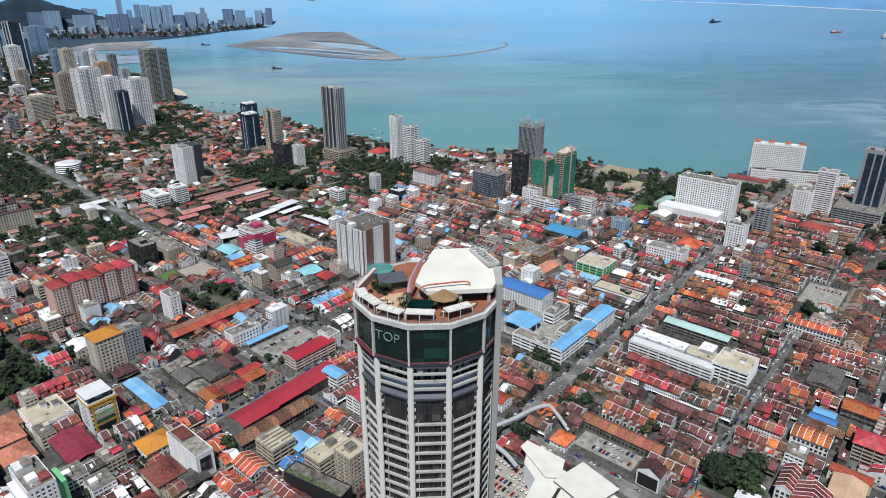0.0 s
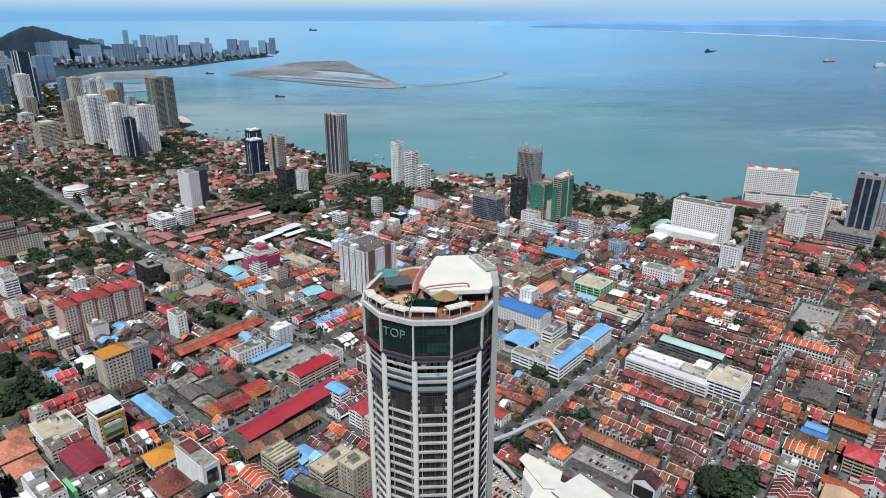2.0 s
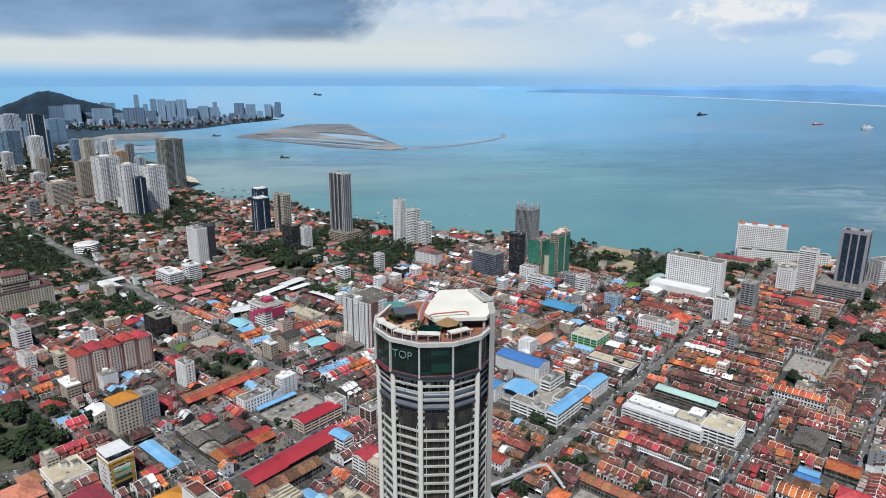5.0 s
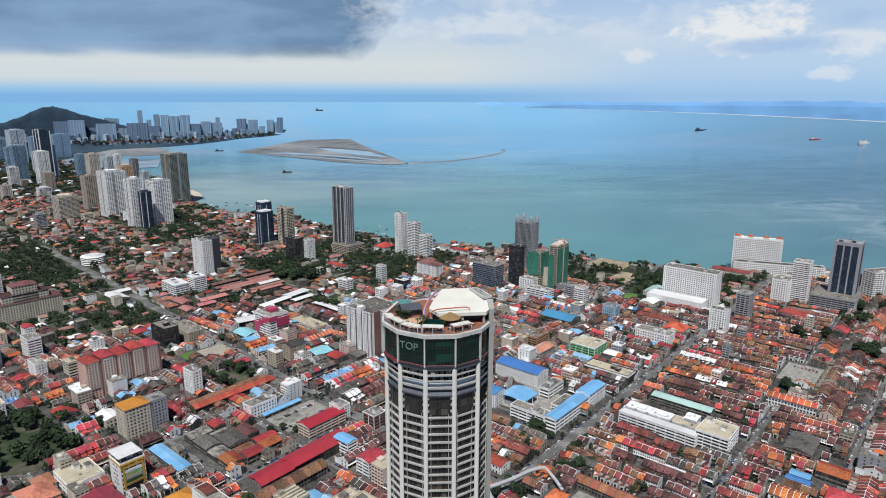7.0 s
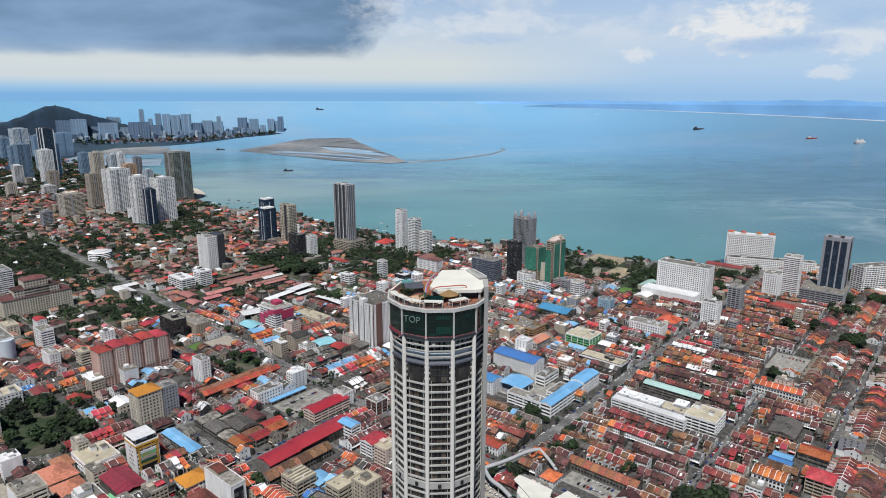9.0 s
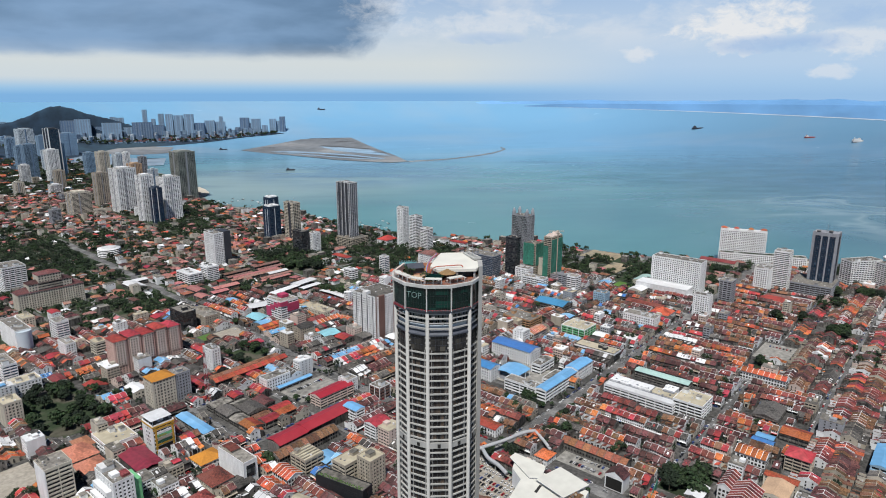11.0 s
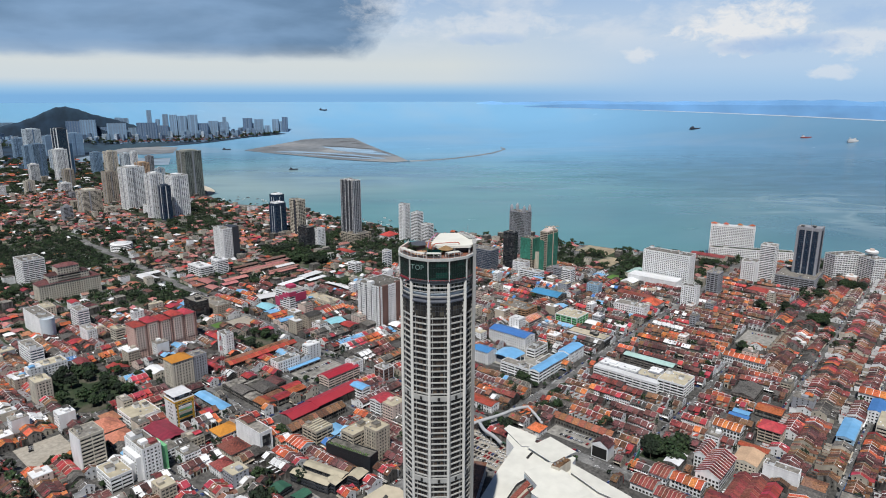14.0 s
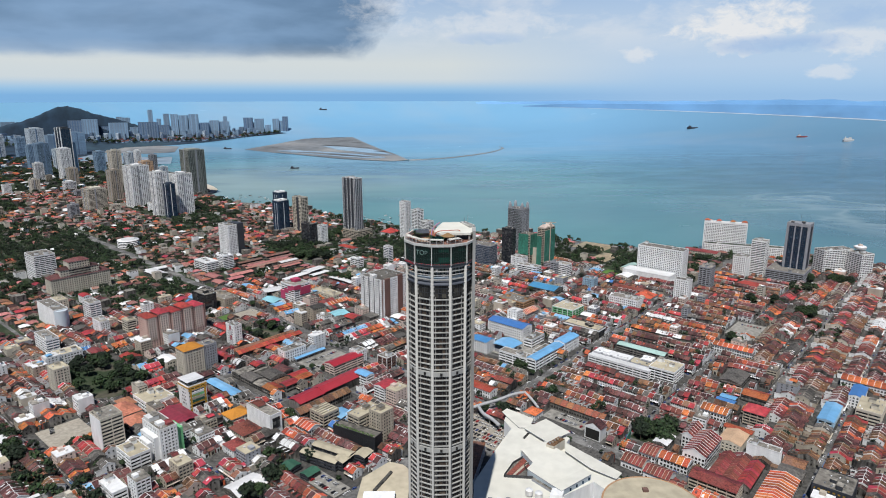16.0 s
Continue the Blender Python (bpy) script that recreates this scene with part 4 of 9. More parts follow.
# roof garden: things that stand on the deck
for x, y, w in ((-18.2, -6.6, 5.5), (-14.9, -11.2, 6.5), (-9.6, -16.6, 7.5), (-1.6, -18.2, 7.8), (8.6, -15.6, 7.8)):
    a = math.degrees(math.atan2(y, x)) + 90
    tent = thing("pavilion_tent", "white square pavilion with fabric roof on the roof deck", "pavilion", pose(x, y, 234.7, 0, 0, a), "roof deck pavilions")
    q = Shape()
    q.box(-w / 2, -1.5, 2.5, w / 2, 1.5, 2.72, "tent", True)
    for i in range(3):
        q.box(-w / 2 + 0.5 + i * (w - 1) / 3, -1.1, 2.72, -w / 2 + 0.3 + (i + 1) * (w - 1) / 3, 1.1, 2.9, "membrane")
    part("tent_roof", q, tent, "white fabric roof panels")
    for sx in (-1, 0, 1):
        for sy in (-1, 1):
            p = Shape()
            p.box(-0.09, -0.09, 0, 0.09, 0.09, 2.5, "tent")
            part("tent_post", p, tent, at=(sx * (w / 2 - 0.15), sy * 1.35, 0))
    p = Shape()
    p.box(-w / 2 + 0.3, 0.9, 0, w / 2 - 0.3, 1.4, 0.8, "wall_brown")
    p.box(-w / 4, -0.5, 0.7, w / 4, 0.4, 0.78, "deck", True)
    part("bench", p, tent, "brown bench and table")
hut = thing("bar_hut", "round bar hut with a brown thatched roof", "hut", pose(4.8, -9.6, 234.7))
p = Shape()
p.tube(0, 0, 3.0, 4.9, 4.3, 0.25, "thatch", 8)
p.tube(0, 0, 2.75, 3.0, 4.1, 4.3, "thatch", 8, False)
part("thatched_roof", p, hut)
p = Shape()
p.tube(0, 0, 0, 1.1, 2.6, 2.6, "wall_brown", 12)
part("bar_counter", p, hut, "brown curved counter")
for i in range(8):
    p = Shape()
    p.tube(0, 0, 0, 3.2, 0.1, 0.1, "bark", 8)
    part("hut_post", p, hut, at=(3.4 * math.cos(i * math.pi / 4), 3.4 * math.sin(i * math.pi / 4), 0))
shed = thing("glass_house", "low garden house with a dark grey sloping roof", "shelter", pose(-10.8, 2.6, 234.7, 0, 0, 18))
p = Shape()
p.box(-3.7, -2.6, 0, 3.7, 2.6, 3.0, "wall_charcoal")
part("wall", p, shed)
p = Shape()
p.gable(-4, -3.0, 4, 3.0, 3.0, 1.5, "slate")
part("roof", p, shed)
shed2 = thing("glass_house", "low garden house with green glass walls", "shelter", pose(-1.4, -12.2, 234.7, 0, 0, -12))
p = Shape()
p.box(-3.2, -1.6, 0, 3.2, 1.6, 2.2, "glass_green")
part("wall", p, shed2)
p = Shape()
p.gable(-3.4, -1.9, 3.4, 1.9, 2.25, 0.9, "glass_green")
part("roof", p, shed2)
disc = thing("viewing_disc", "round green glass viewing platform", "platform", pose(-14.6, 11.4, 234.7))
p = Shape()
p.tube(0, 0, 1.6, 1.8, 4.2, 4.2, "disc_glass", 28)
part("glass_floor", p, disc)
p = Shape()
p.tube(0, 0, 0, 1.6, 1.2, 1.2, "tower_white", 16)
part("pedestal", p, disc)
p = Shape()
for i in range(28):
    c, s = math.cos(i * 0.2244), math.sin(i * 0.2244)
    p.box(4.15 * c - 0.05, 4.15 * s - 0.05, 1.8, 4.15 * c + 0.05, 4.15 * s + 0.05, 2.9, "roof_cyan")
tagged(part("balustrade", p, disc), kind="stuff")
wallr = Shape()
wallr.prism([(-20.4, -3), (-19.4, -3), (-15.6, 9.6), (-16.6, 10.2)], 234.7, 237.4, "wall_palepink")
part("garden_wall", wallr, tower, "pale pink garden wall")


def pipe(name, label, pts, r, key, n=10):
    """A bent tube through the given points."""
    sh, P = Shape(), [Vector(p) for p in pts]
    path = []
    for i in range(len(P) - 1):
        p0, p1, p2, p3 = P[max(i - 1, 0)], P[i], P[i + 1], P[min(i + 2, len(P) - 1)]
        for k in range(6):
            t = k / 6
            path.append(0.5 * ((2 * p1) + (p2 - p0) * t + (2 * p0 - 5 * p1 + 4 * p2 - p3) * t * t + (3 * p1 - p0 - 3 * p2 + p3) * t ** 3))
    path.append(P[-1])
    for i, q in enumerate(path):
        d = (path[min(i + 1, len(path) - 1)] - path[max(i - 1, 0)]).normalized()
        s = d.cross(Vector((0, 0, 1)))
        s = s.normalized() if s.length > 1e-4 else Vector((1, 0, 0))
        w = s.cross(d)
        sh.v += [tuple(q + r * (math.cos(6.2832 * k / n) * s + math.sin(6.2832 * k / n) * w)) for k in range(n)]
    for i in range(len(path) - 1):
        for k in range(n):
            sh.f.append((i * n + k, i * n + (k + 1) % n, (i + 1) * n + (k + 1) % n, (i + 1) * n + k))
            sh.m.append(sh.slot(key))
    sh.f += [tuple(range(n - 1, -1, -1)), tuple(range((len(path) - 1) * n, len(path) * n))]
    sh.m += [sh.slot(key)] * 2
    return sh


slide = thing("tube_slide", "striped rainbow-coloured tube slide curling down from the canopy", "slide", pose(0, 0, 0))
for i, key in enumerate("abcd"):
    o = (i - 1.5) * 0.27
    part("slide_tube", pipe("", "", [(-5.0 + o, -10.6, 235.4), (-5.0 + o, -8.6, 237.6), (-4.4 + o, -4.5, 240.2), (-2.6 + o, 3.2, 241.2), (-0.2 + o, 10.0, 241.9)], 0.17, "stripe_" + key), slide)
part("slide_pipe", pipe("", "", [(-3.4, -10.4, 235.6), (-2.9, -9.9, 238.4), (-0.8, -9.0, 240.3), (4.5, -7.6, 240.5), (11.0, -6.6, 240.6), (12.2, -6.9, 239.7)], 0.24, "stripe_d"), slide, "rust-red curved pipe")
part("slide_base", pipe("", "", [(-5.6, -11.2, 235.0), (-4.6, -11.0, 235.9), (-3.4, -11.3, 235.0)], 0.7, "gold"), slide, "golden landing bowl")

# ---- buildings of several storeys ----
STYLES = {  # bay width, pier width share, band share of a storey, how far bands stand out, pier stands out
    "punched": (3.4, 0.47, 0.45, 0.34, 0.40),
    "fine": (2.5, 0.38, 0.46, 0.35, 0.42),
    "ribbon": (9.0, 0.07, 0.48, 0.35, 0.40),
    "balcony": (5.6, 0.16, 0.34, 1.00, 0.70),
    "curtain": (2.2, 0.10, 0.12, 0.10, 0.16),
    "fins": (2.6, 0.30, 0.16, 0.20, 0.55),
    "deck": (7.5, 0.08, 0.36, 0.50, 0.45),
    "tower": (5.2, 0.44, 0.44, 0.40, 0.30),
    "headland": (17.0, 0.50, 0.30, 0.30, 0.7),
}


def block(name, label, x, y, du, dv, h, style, wall, glass="glass_dark", storey=3.3, turn=TURN, top="flat", base=0.0, joined=False, category="building", crown=True, take_it=True, scale=1.0, z=0.0, band_key=None):
    """A building whose near corner stands at x, y: du along the street grid, dv across it."""
    bay, share, bshare, bout, pout = STYLES[style]
    root = thing(name, label, category, Matrix.Translation((x, y, z)) @ Matrix.Rotation(radians(turn), 4, 'Z') @ Matrix.Scale(scale, 4))
    if take_it:
        take(x, y, du * scale, dv * scale, turn)
    core = Shape()
    i = max(bout, pout)
    core.box(i, i, 0, du - i, dv - i, h, glass)
    part("glazing", core, root, "dark window glass set back between the bands")
    n = max(1, round((h - base) / storey))
    st = (h - base) / n
    o = i - bout
    b = Shape()
    b.box(o, o, 0, du - o, dv - o, st * bshare, band_key or wall, True)
    b = b.mesh("floor_band")
    if base:
        q = Shape()
        q.box(o - 0.15, o - 0.15, 0, du - o + 0.15, dv - o + 0.15, base, wall)
        part("base", q, root)
    if joined and n > 3:
        q = Shape()
        for k in range(n):
            q.box(o, o, base + st * (k + 1) - st * bshare, du - o, dv - o, base + st * (k + 1), band_key or wall, True)
        tagged(part("floor_banding", q, root), kind="stuff")
    else:
        for k in range(n):
            part("floor_band", b, root, at=(0, 0, base + st * (k + 1) - st * bshare))
    # piers
    o = i - pout
    piers = []
    for length, fixed in ((du, 'x'), (dv, 'y')):
        m = max(1, round(length / bay))
        w = length / m * share
        for k in range(m + 1):
            c = min(max(k * length / m, o + w / 2), length - o - w / 2)
            for side in (0, 1):
                piers.append((fixed, w, c, side))
    if joined or len(piers) > 18:
        q = Shape()
        for fixed, w, c, side in piers:
            if fixed == 'x':
                y0 = o - 0.02 if side == 0 else dv - i - 0.1
                q.box(c - w / 2, y0, base, c + w / 2, y0 + i - o + 0.12, h, wall)
            else:
                x0 = o - 0.02 if side == 0 else du - i - 0.1
                q.box(x0, c - w / 2, base, x0 + i - o + 0.12, c + w / 2, h, wall)
        tagged(part("pier_grid", q, root), kind="stuff")
    else:
        meshes = {}
        for fixed, w, c, side in piers:
            if (fixed, w) not in meshes:
                q = Shape()
                if fixed == 'x':
                    q.box(-w / 2, 0, 0, w / 2, i - o + 0.12, h - base, wall)
                else:
                    q.box(0, -w / 2, 0, i - o + 0.12, w / 2, h - base, wall)
                meshes[fixed, w] = q.mesh("pier")
            if fixed == 'x':
                part("pier", meshes[fixed, w], root, at=(c, o - 0.02 if side == 0 else dv - i - 0.1, base))
            else:
                part("pier", meshes[fixed, w], root, at=(o - 0.02 if side == 0 else du - i - 0.1, c, base))
    # roof
    r = random.Random(int(abs(x) * 13 + abs(y) * 7))
    if top in ("flat", "cream", "white"):
        key = {"flat": "roof_flat", "cream": "roof_cream", "white": "roof_white"}[top]
        q = Shape()
        q.box(0.1, 0.1, h, du - 0.1, dv - 0.1, h + 0.25, key)
        roof = part("roof", q, root, "flat concrete roof")
        q = Shape()
        for x0, y0, x1, y1 in ((0, 0, du, 0.35), (0, dv - 0.35, du, dv), (0, 0.36, 0.35, dv - 0.36), (du - 0.35, 0.36, du, dv - 0.36)):
            q.box(x0 - 0.03, y0 - 0.03, h + 0.02, x1 + 0.03, y1 + 0.03, h + 1.1, wall)
        part("parapet", q, roof)
        if crown and min(du, dv) > 9:
            for k in range(1 if du * dv < 500 else 2):
                w, d, hh = r.uniform(4, 7), r.uniform(4, 6), r.uniform(2.6, 4.5)
                px, py = r.uniform(1.5, du - w - 1.5), r.uniform(1.5, dv - d - 1.5)
                q = Shape()
                q.box(px, py, h + 0.2, px + w, py + d, h + 0.2 + hh, wall)
                q.box(px - 0.2, py - 0.2, h + 0.2 + hh, px + w + 0.2, py + d + 0.2, h + 0.45 + hh, "roof_flat", True)
                part("lift_room", q, roof)
            tank = Shape()
            px, py = r.uniform(2, du - 3), r.uniform(2, dv - 3)
            for k in range(r.randint(1, 3)):
                tank.tube(px + k * 1.9 if px + k * 1.9 < du - 1 else px, py + 0.1 * k, h + 0.25, h + 2.1, 0.8, 0.8, "tent", 10)
                break
            part("water_tank", tank, roof, "white rooftop water tank")
            for k in range(min(8, int(du * dv / 120))):
                q = Shape()
                px, py = r.uniform(1, du - 2.5), r.uniform(1, dv - 2.5)
                q.box(px, py, h + 0.27, px + r.uniform(0.9, 1.8), py + r.uniform(0.8, 1.3), h + r.uniform(0.9, 1.5), "roof_white" if k % 2 else "steel")
                part("air_conditioner", q, roof)
    elif top.startswith("hip:"):
        q = Shape()
        q.hip(0, 0, du, dv, h, min(du, dv) * 0.28, top[4:])
        part("roof", q, root, "pitched tiled roof")
    elif top.startswith("shed:"):
        q = Shape()
        q.gable(0, 0, du, dv, h, min(du, dv) * 0.13, top[5:], along='x' if du >= dv else 'y', wall=wall)
        part("roof", q, root, "low pitched sheet-metal roof")
    return root


def house_shape(sh, w, d, h, roof, wall, rise=2.6, detail=True, m=None, parts=None):
    """A terraced shophouse: shop below, shuttered windows above, a tiled roof between party walls. Width along x."""
    P = parts if parts is not None else {k: sh for k in ("wall", "roof", "party_wall", "shutter_row", "shopfront", "rear_wing")}
    fd = d * 0.68
    P["wall"].box(0.06, 0, 0, w - 0.06, fd, h, wall)
    P["roof"].gable(0.05, 0, w - 0.05, fd, h, rise, roof, wall=wall, over=0.7)
    k = rise / (fd / 2)
    for x in (0.0, w):
        t = 0.12
        vs = [(x - t, -0.35, h - 0.3), (x + t, -0.35, h - 0.3), (x + t, fd / 2, h + rise + 0.22), (x - t, fd / 2, h + rise + 0.22), (x + t, fd + 0.3, h - 0.1), (x - t, fd + 0.3, h - 0.1)]
        P["party_wall"].add(vs + [(a, b, c - 0.7) for a, b, c in vs], [(0, 1, 2, 3), (3, 2, 4, 5), (0, 3, 9, 6), (3, 5, 11, 9), (2, 1, 7, 8), (4, 2, 8, 10), (1, 0, 6, 7)], wall)
    P["party_wall"].box(0.1, fd / 2 - 0.16, h + rise - 0.1, w - 0.1, fd / 2 + 0.16, h + rise + 0.2, wall)
    # rear wing, lower, with its own roof
    P["rear_wing"].box(0.1, fd, 0, w * 0.62, d, h * 0.62, wall)
    P["rear_wing"].add([(0, fd, h * 0.62 + 1.5), (w * 0.66, fd, h * 0.62 + 0.1), (w * 0.66, d + 0.3, h * 0.62 + 0.1), (0, d + 0.3, h * 0.62 + 1.5)], [(0, 1, 2, 3)], roof)
    P["rear_wing"].add([(0, fd, h * 0.6), (0, d + 0.2, h * 0.6), (0, d + 0.2, h * 0.62 + 1.5), (0, fd, h * 0.62 + 1.5)], [(0, 1, 2, 3)], wall)
    if detail:
        n = 3
        for k in range(n):
            x = w * (k + 0.5) / n
            for z in ((h - 2.6,) if h < 8.5 else (h - 2.6, h - 5.8)):
                P["shutter_row"].box(x - 0.5, -0.07, z, x + 0.5, 0.02, z + 1.7, "shutter", True)
        for x in (-0.24, w + 0.12):
            for y in (0.2, 0.55):
                P["shutter_row"].box(x, fd * y, h - 2.4, x + 0.12, fd * y + 1.1, h - 0.9, "opening", True)
                P["shutter_row"].box(x, fd * y, 1.2, x + 0.12, fd * y + 1.1, 2.8, "opening", True)
        for z in (1.0, h * 0.62 + 1.7):
            P["shutter_row"].box(w * 0.68, fd - 0.02, z, w * 0.92, fd + 0.08, z + 1.5, "opening", True)
        P["shutter_row"].box(w * 0.12, d - 0.05, 0.2, w * 0.5, d + 0.06, h * 0.45, "opening", True)
        # near-black strip below the front eaves, drawn in as their shade
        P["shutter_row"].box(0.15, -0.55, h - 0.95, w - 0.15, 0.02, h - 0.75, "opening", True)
        P["shopfront"].box(0.3, -0.05, 0.1, w - 0.3, 0.02, 3.0, "opening", True)
        P["shopfront"].box(0.1, -1.3, 3.05, w - 0.1, 0.03, 3.2, wall, True)


# ---- named buildings, the nearest first ----
gold_block = block("office_block", "white block with orange crown and green and gold front", -257, 226, 20, 21, 27, "deck", "wall_white", storey=3.8)
p = Shape()
p.box(-0.12, -0.1, 0.1, 0.5, 20.9, 27.0, "wall_white")
for z0 in (6, 10, 14, 18, 22):
    for y0 in (6.5, 9.5, 12.5):
        p.box(-0.2, y0, z0, -0.1, y0 + 1.2, z0 + 1.7, "glass_dark", True)
part("side_wall", p, gold_block, "plain white side wall with small windows")
for x0, x1, z0, z1, key in ((1.5, 3.2, 0, 25, "wall_yellow"), (17.2, 18.9, 0, 25, "wall_yellow"), (3.4, 17.0, 7, 8.6, "wall_yellow"), (3.6, 16.8, 9, 11.6, "roof_green"), (3.6, 16.8, 12, 14.6, "wall_tan"), (3.6, 16.8, 15, 17.6, "wall_green"), (3.6, 16.8, 18, 20.4, "wall_white"), (4.5, 12, 15.6, 16.8, "wall_yellow"), (0, 20, 22.4, 24.0, "wall_yellow")):
    p = Shape()
    p.box(x0, -0.28, z0, x1, 0.3, z1, key, True)
    part("painted_panel", p, gold_block, "painted front panel")
p = Shape()
p.box(-0.35, -0.4, 25.2, 20.3, 21.2, 26.8, "wall_yellow", True)
part("crown_band", p, gold_block, "orange band round the crown")
p = Shape()
p.box(4, -0.22, 0.2, 16.5, 0.3, 6.2, "opening", True)
part("gateway", p, gold_block, "dark open gateway")
q = thing("roof_canopy", "white flat canopy raised over the roof", "canopy", pose(-257, 226, 28.1, 0, 0, TURN))
p = Shape()
p.box(-0.5, 1, 3.6, 19, 21, 4.0, "roof_white", True)
part("canopy", p, q)
for px in (1.5, 17):
    for py in (2.5, 19):
        p = Shape()
        p.box(-0.2, -0.2, 0, 0.2, 0.2, 3.6, "wall_white")
        part("post", p, q, at=(px, py, 0))
block("hotel", "cream ten-storey hotel with an orange tiled top", -293, 310, 24, 21, 31, "punched", "wall_cream", top="hip:roof_yellow")
block("hotel", "grey ten-storey block beside the cream hotel", -277, 329, 16, 17, 30, "punched", "wall_grey")
block("department_store", "white curved low building with ribbon windows", -297, 220, 28, 34, 11, "ribbon", "wall_white", top="cream")
nw = block("office_block", "narrow white block with a blank side wall", *town(28, 238), 13, 40, 20, "curtain", "wall_white", glass="wall_white", top="none")
p = Shape()
p.box(2.5, -0.3, 6, 10.5, 0.3, 17, "glass_dark", True)
part("shop_window", p, nw, "dark glazed front")
p = Shape()
p.box(0.2, 0.2, 20, 12.8, 39.8, 20.3, "roof_flat")
for x0, y0, x1, y1 in ((0, 0, 13, 0.4), (0, 39.6, 13, 40), (0, 0.4, 0.4, 39.6), (12.6, 0.4, 13, 39.6)):
    p.box(x0, y0, 20, x1, y1, 21.1, "wall_white")
p.gable(2, 22, 11, 36, 22.5, 0.8, "roof_rust")
p.box(2.4, 22.4, 20.3, 10.6, 35.6, 22.5, "wall_beige")
part("roof", p, nw, "flat roof with parapet and a rusty rooftop shed")
block("market", "red-roofed hall with pink walls", -122, 311, 46, 17, 12, "ribbon", "wall_palepink", top="shed:roof_bright_red")
block("shop_block", "small white block with a pale blue roof", -81, 281, 12, 20, 13, "ribbon", "wall_white", top="shed:roof_paleblue")
rb = block("shop_block", "beige shop block with ribbed concrete roof", *town(70, 211), 20, 21, 13, "deck", "wall_beige")
for k in range(5):
    p = Shape()
    p.box(0.5, 1.0 + 4 * k, 13.3, 19.5, 3.2 + 4 * k, 14.1, "roof_cream", True)
    part("roof_rib", p, rb, "raised pale roof slab")
black_hall = block("hall", "black-clad hall with planted roof edge", -100, 168, 48, 12, 16, "curtain", "wall_black", glass="wall_black", turn=-30, crown=False)
r = random.Random(5)
for k in range(16):
    p = Shape()
    x0 = 1 + k * 2.75
    for i in range(14):
        a, b, w = x0 + r.uniform(0, 2.3), r.uniform(0.6, 4.6), r.uniform(0.3, 0.6)
        p.add([(a - w, b, 16.2), (a, b - w, 16.3), (a + w, b, 16.2), (a, b + w, 16.3), (a, b, 16.4 + w * 1.6)], [(0, 1, 4), (1, 2, 4), (2, 3, 4), (3, 0, 4)], "lawn" if i % 3 else "leaf")
    tagged(part("roof_planting", p, black_hall, "green roof planting"), kind="stuff")
block("apartment_block", "worn beige stepped apartment block", *town(76, 166), 30, 16, 24, "ribbon", "wall_beige", top="cream")
block("apartment_block", "worn beige flats beside the stepped block", *town(88, 149), 17, 16, 29, "punched", "wall_beige", top="cream")
flats = block("apartment_tower", "brown and white residential tower with stacked balconies", -80, 500, 50, 47, 59, "fine", "wall_white", storey=3.1)
for k in range(4):
    p = Shape()
    p.box(-0.35, 7.6 + 10.6 * k, 2, 0.6, 8.7 + 10.6 * k, 59.4, "wall_charcoal")
    part("stair_strip", p, flats, "dark vertical recess between balconies")
p = Shape()
p.box(-0.5, 0.2, 0, 0.6, 2.0, 60.2, "wall_brown")
part("brown_strip", p, flats, "brown vertical corner strip")
p = Shape()
p.box(3.5, -0.5, 0, 14, 3, 60.5, "wall_brown")
p.box(30, -0.5, 0, 40, 3, 61.5, "wall_brown")
part("corner_bay", p, flats, "brown corner bay")
p = Shape()
p.box(-0.25, 20, 56, 8, 27, 63.5, "wall_white")
part("lift_tower", p, flats, "white lift tower")
salmon = block("apartment_block", "long salmon-pink apartment slab with maroon roofs", -372, 391, 81, 22, 42, "punched", "wall_salmon", storey=3.1, top="none")
for k in range(5):
    p = Shape()
    p.hip(0.2 + 16 * k, -0.4, 15.0 + 16 * k, 22.4, 42 + (2 if k in (1, 3) else 0), 4.2, "roof_red")
    p.box(0.6 + 16 * k, 0.2, 41.5, 14.6 + 16 * k, 21.8, 42.1 + (2 if k in (1, 3) else 0), "wall_salmon")
    part("roof", p, salmon, "maroon hipped roof")
    p = Shape()
    p.box(2.5 + 16 * k, -0.8, 12, 12.5 + 16 * k, 0.1, 41.6, "wall_palepink", True)
    for r_ in range(9):
        for c_ in range(3):
            p.box(3.4 + 16 * k + 3 * c_, -0.86, 13 + 3.2 * r_, 4.9 + 16 * k + 3 * c_, -0.78, 14.6 + 3.2 * r_, "glass_dark", True)
    part("oriel", p, salmon, "pale pink projecting bay with windows")
    p = Shape()
    p.box(15.2 + 16 * k, -0.5, 0, 16.0 + 16 * k, 0.3, 43, "wall_brown")
    part("pilaster", p, salmon)
for nm, x, y, du, dv, h, key, st in (("school", 111, 417, 23, 57, 17, "shed:roof_blue", 3.4), ("school", 114, 320, 42, 13, 15, "shed:roof_paleblue", 3.6), ("school", 104, 329, 14, 40, 13, "flat", 3.6), ("school", 158, 370, 36, 16, 16, "shed:roof_paleblue", 3.6), ("school", 60, 372, 18, 26, 16, "shed:roof_blue", 3.4), ("school", 120, 392, 30, 13, 11, "flat", 3.4)):
    block(nm, "white school wing with blue-framed windows and a blue metal roof" if key != "flat" else "white school wing with a flat grey roof", x, y, du, dv, h, "punched" if h > 15 else "ribbon", "wall_white", storey=st, top=key, category="school")
take(104, 329, 78, 74)
block("school", "white school link wing with a pale blue metal roof", 141, 352, 26, 14, 14, "ribbon", "wall_white", storey=3.6, top="shed:roof_paleblue", category="school", take_it=False)
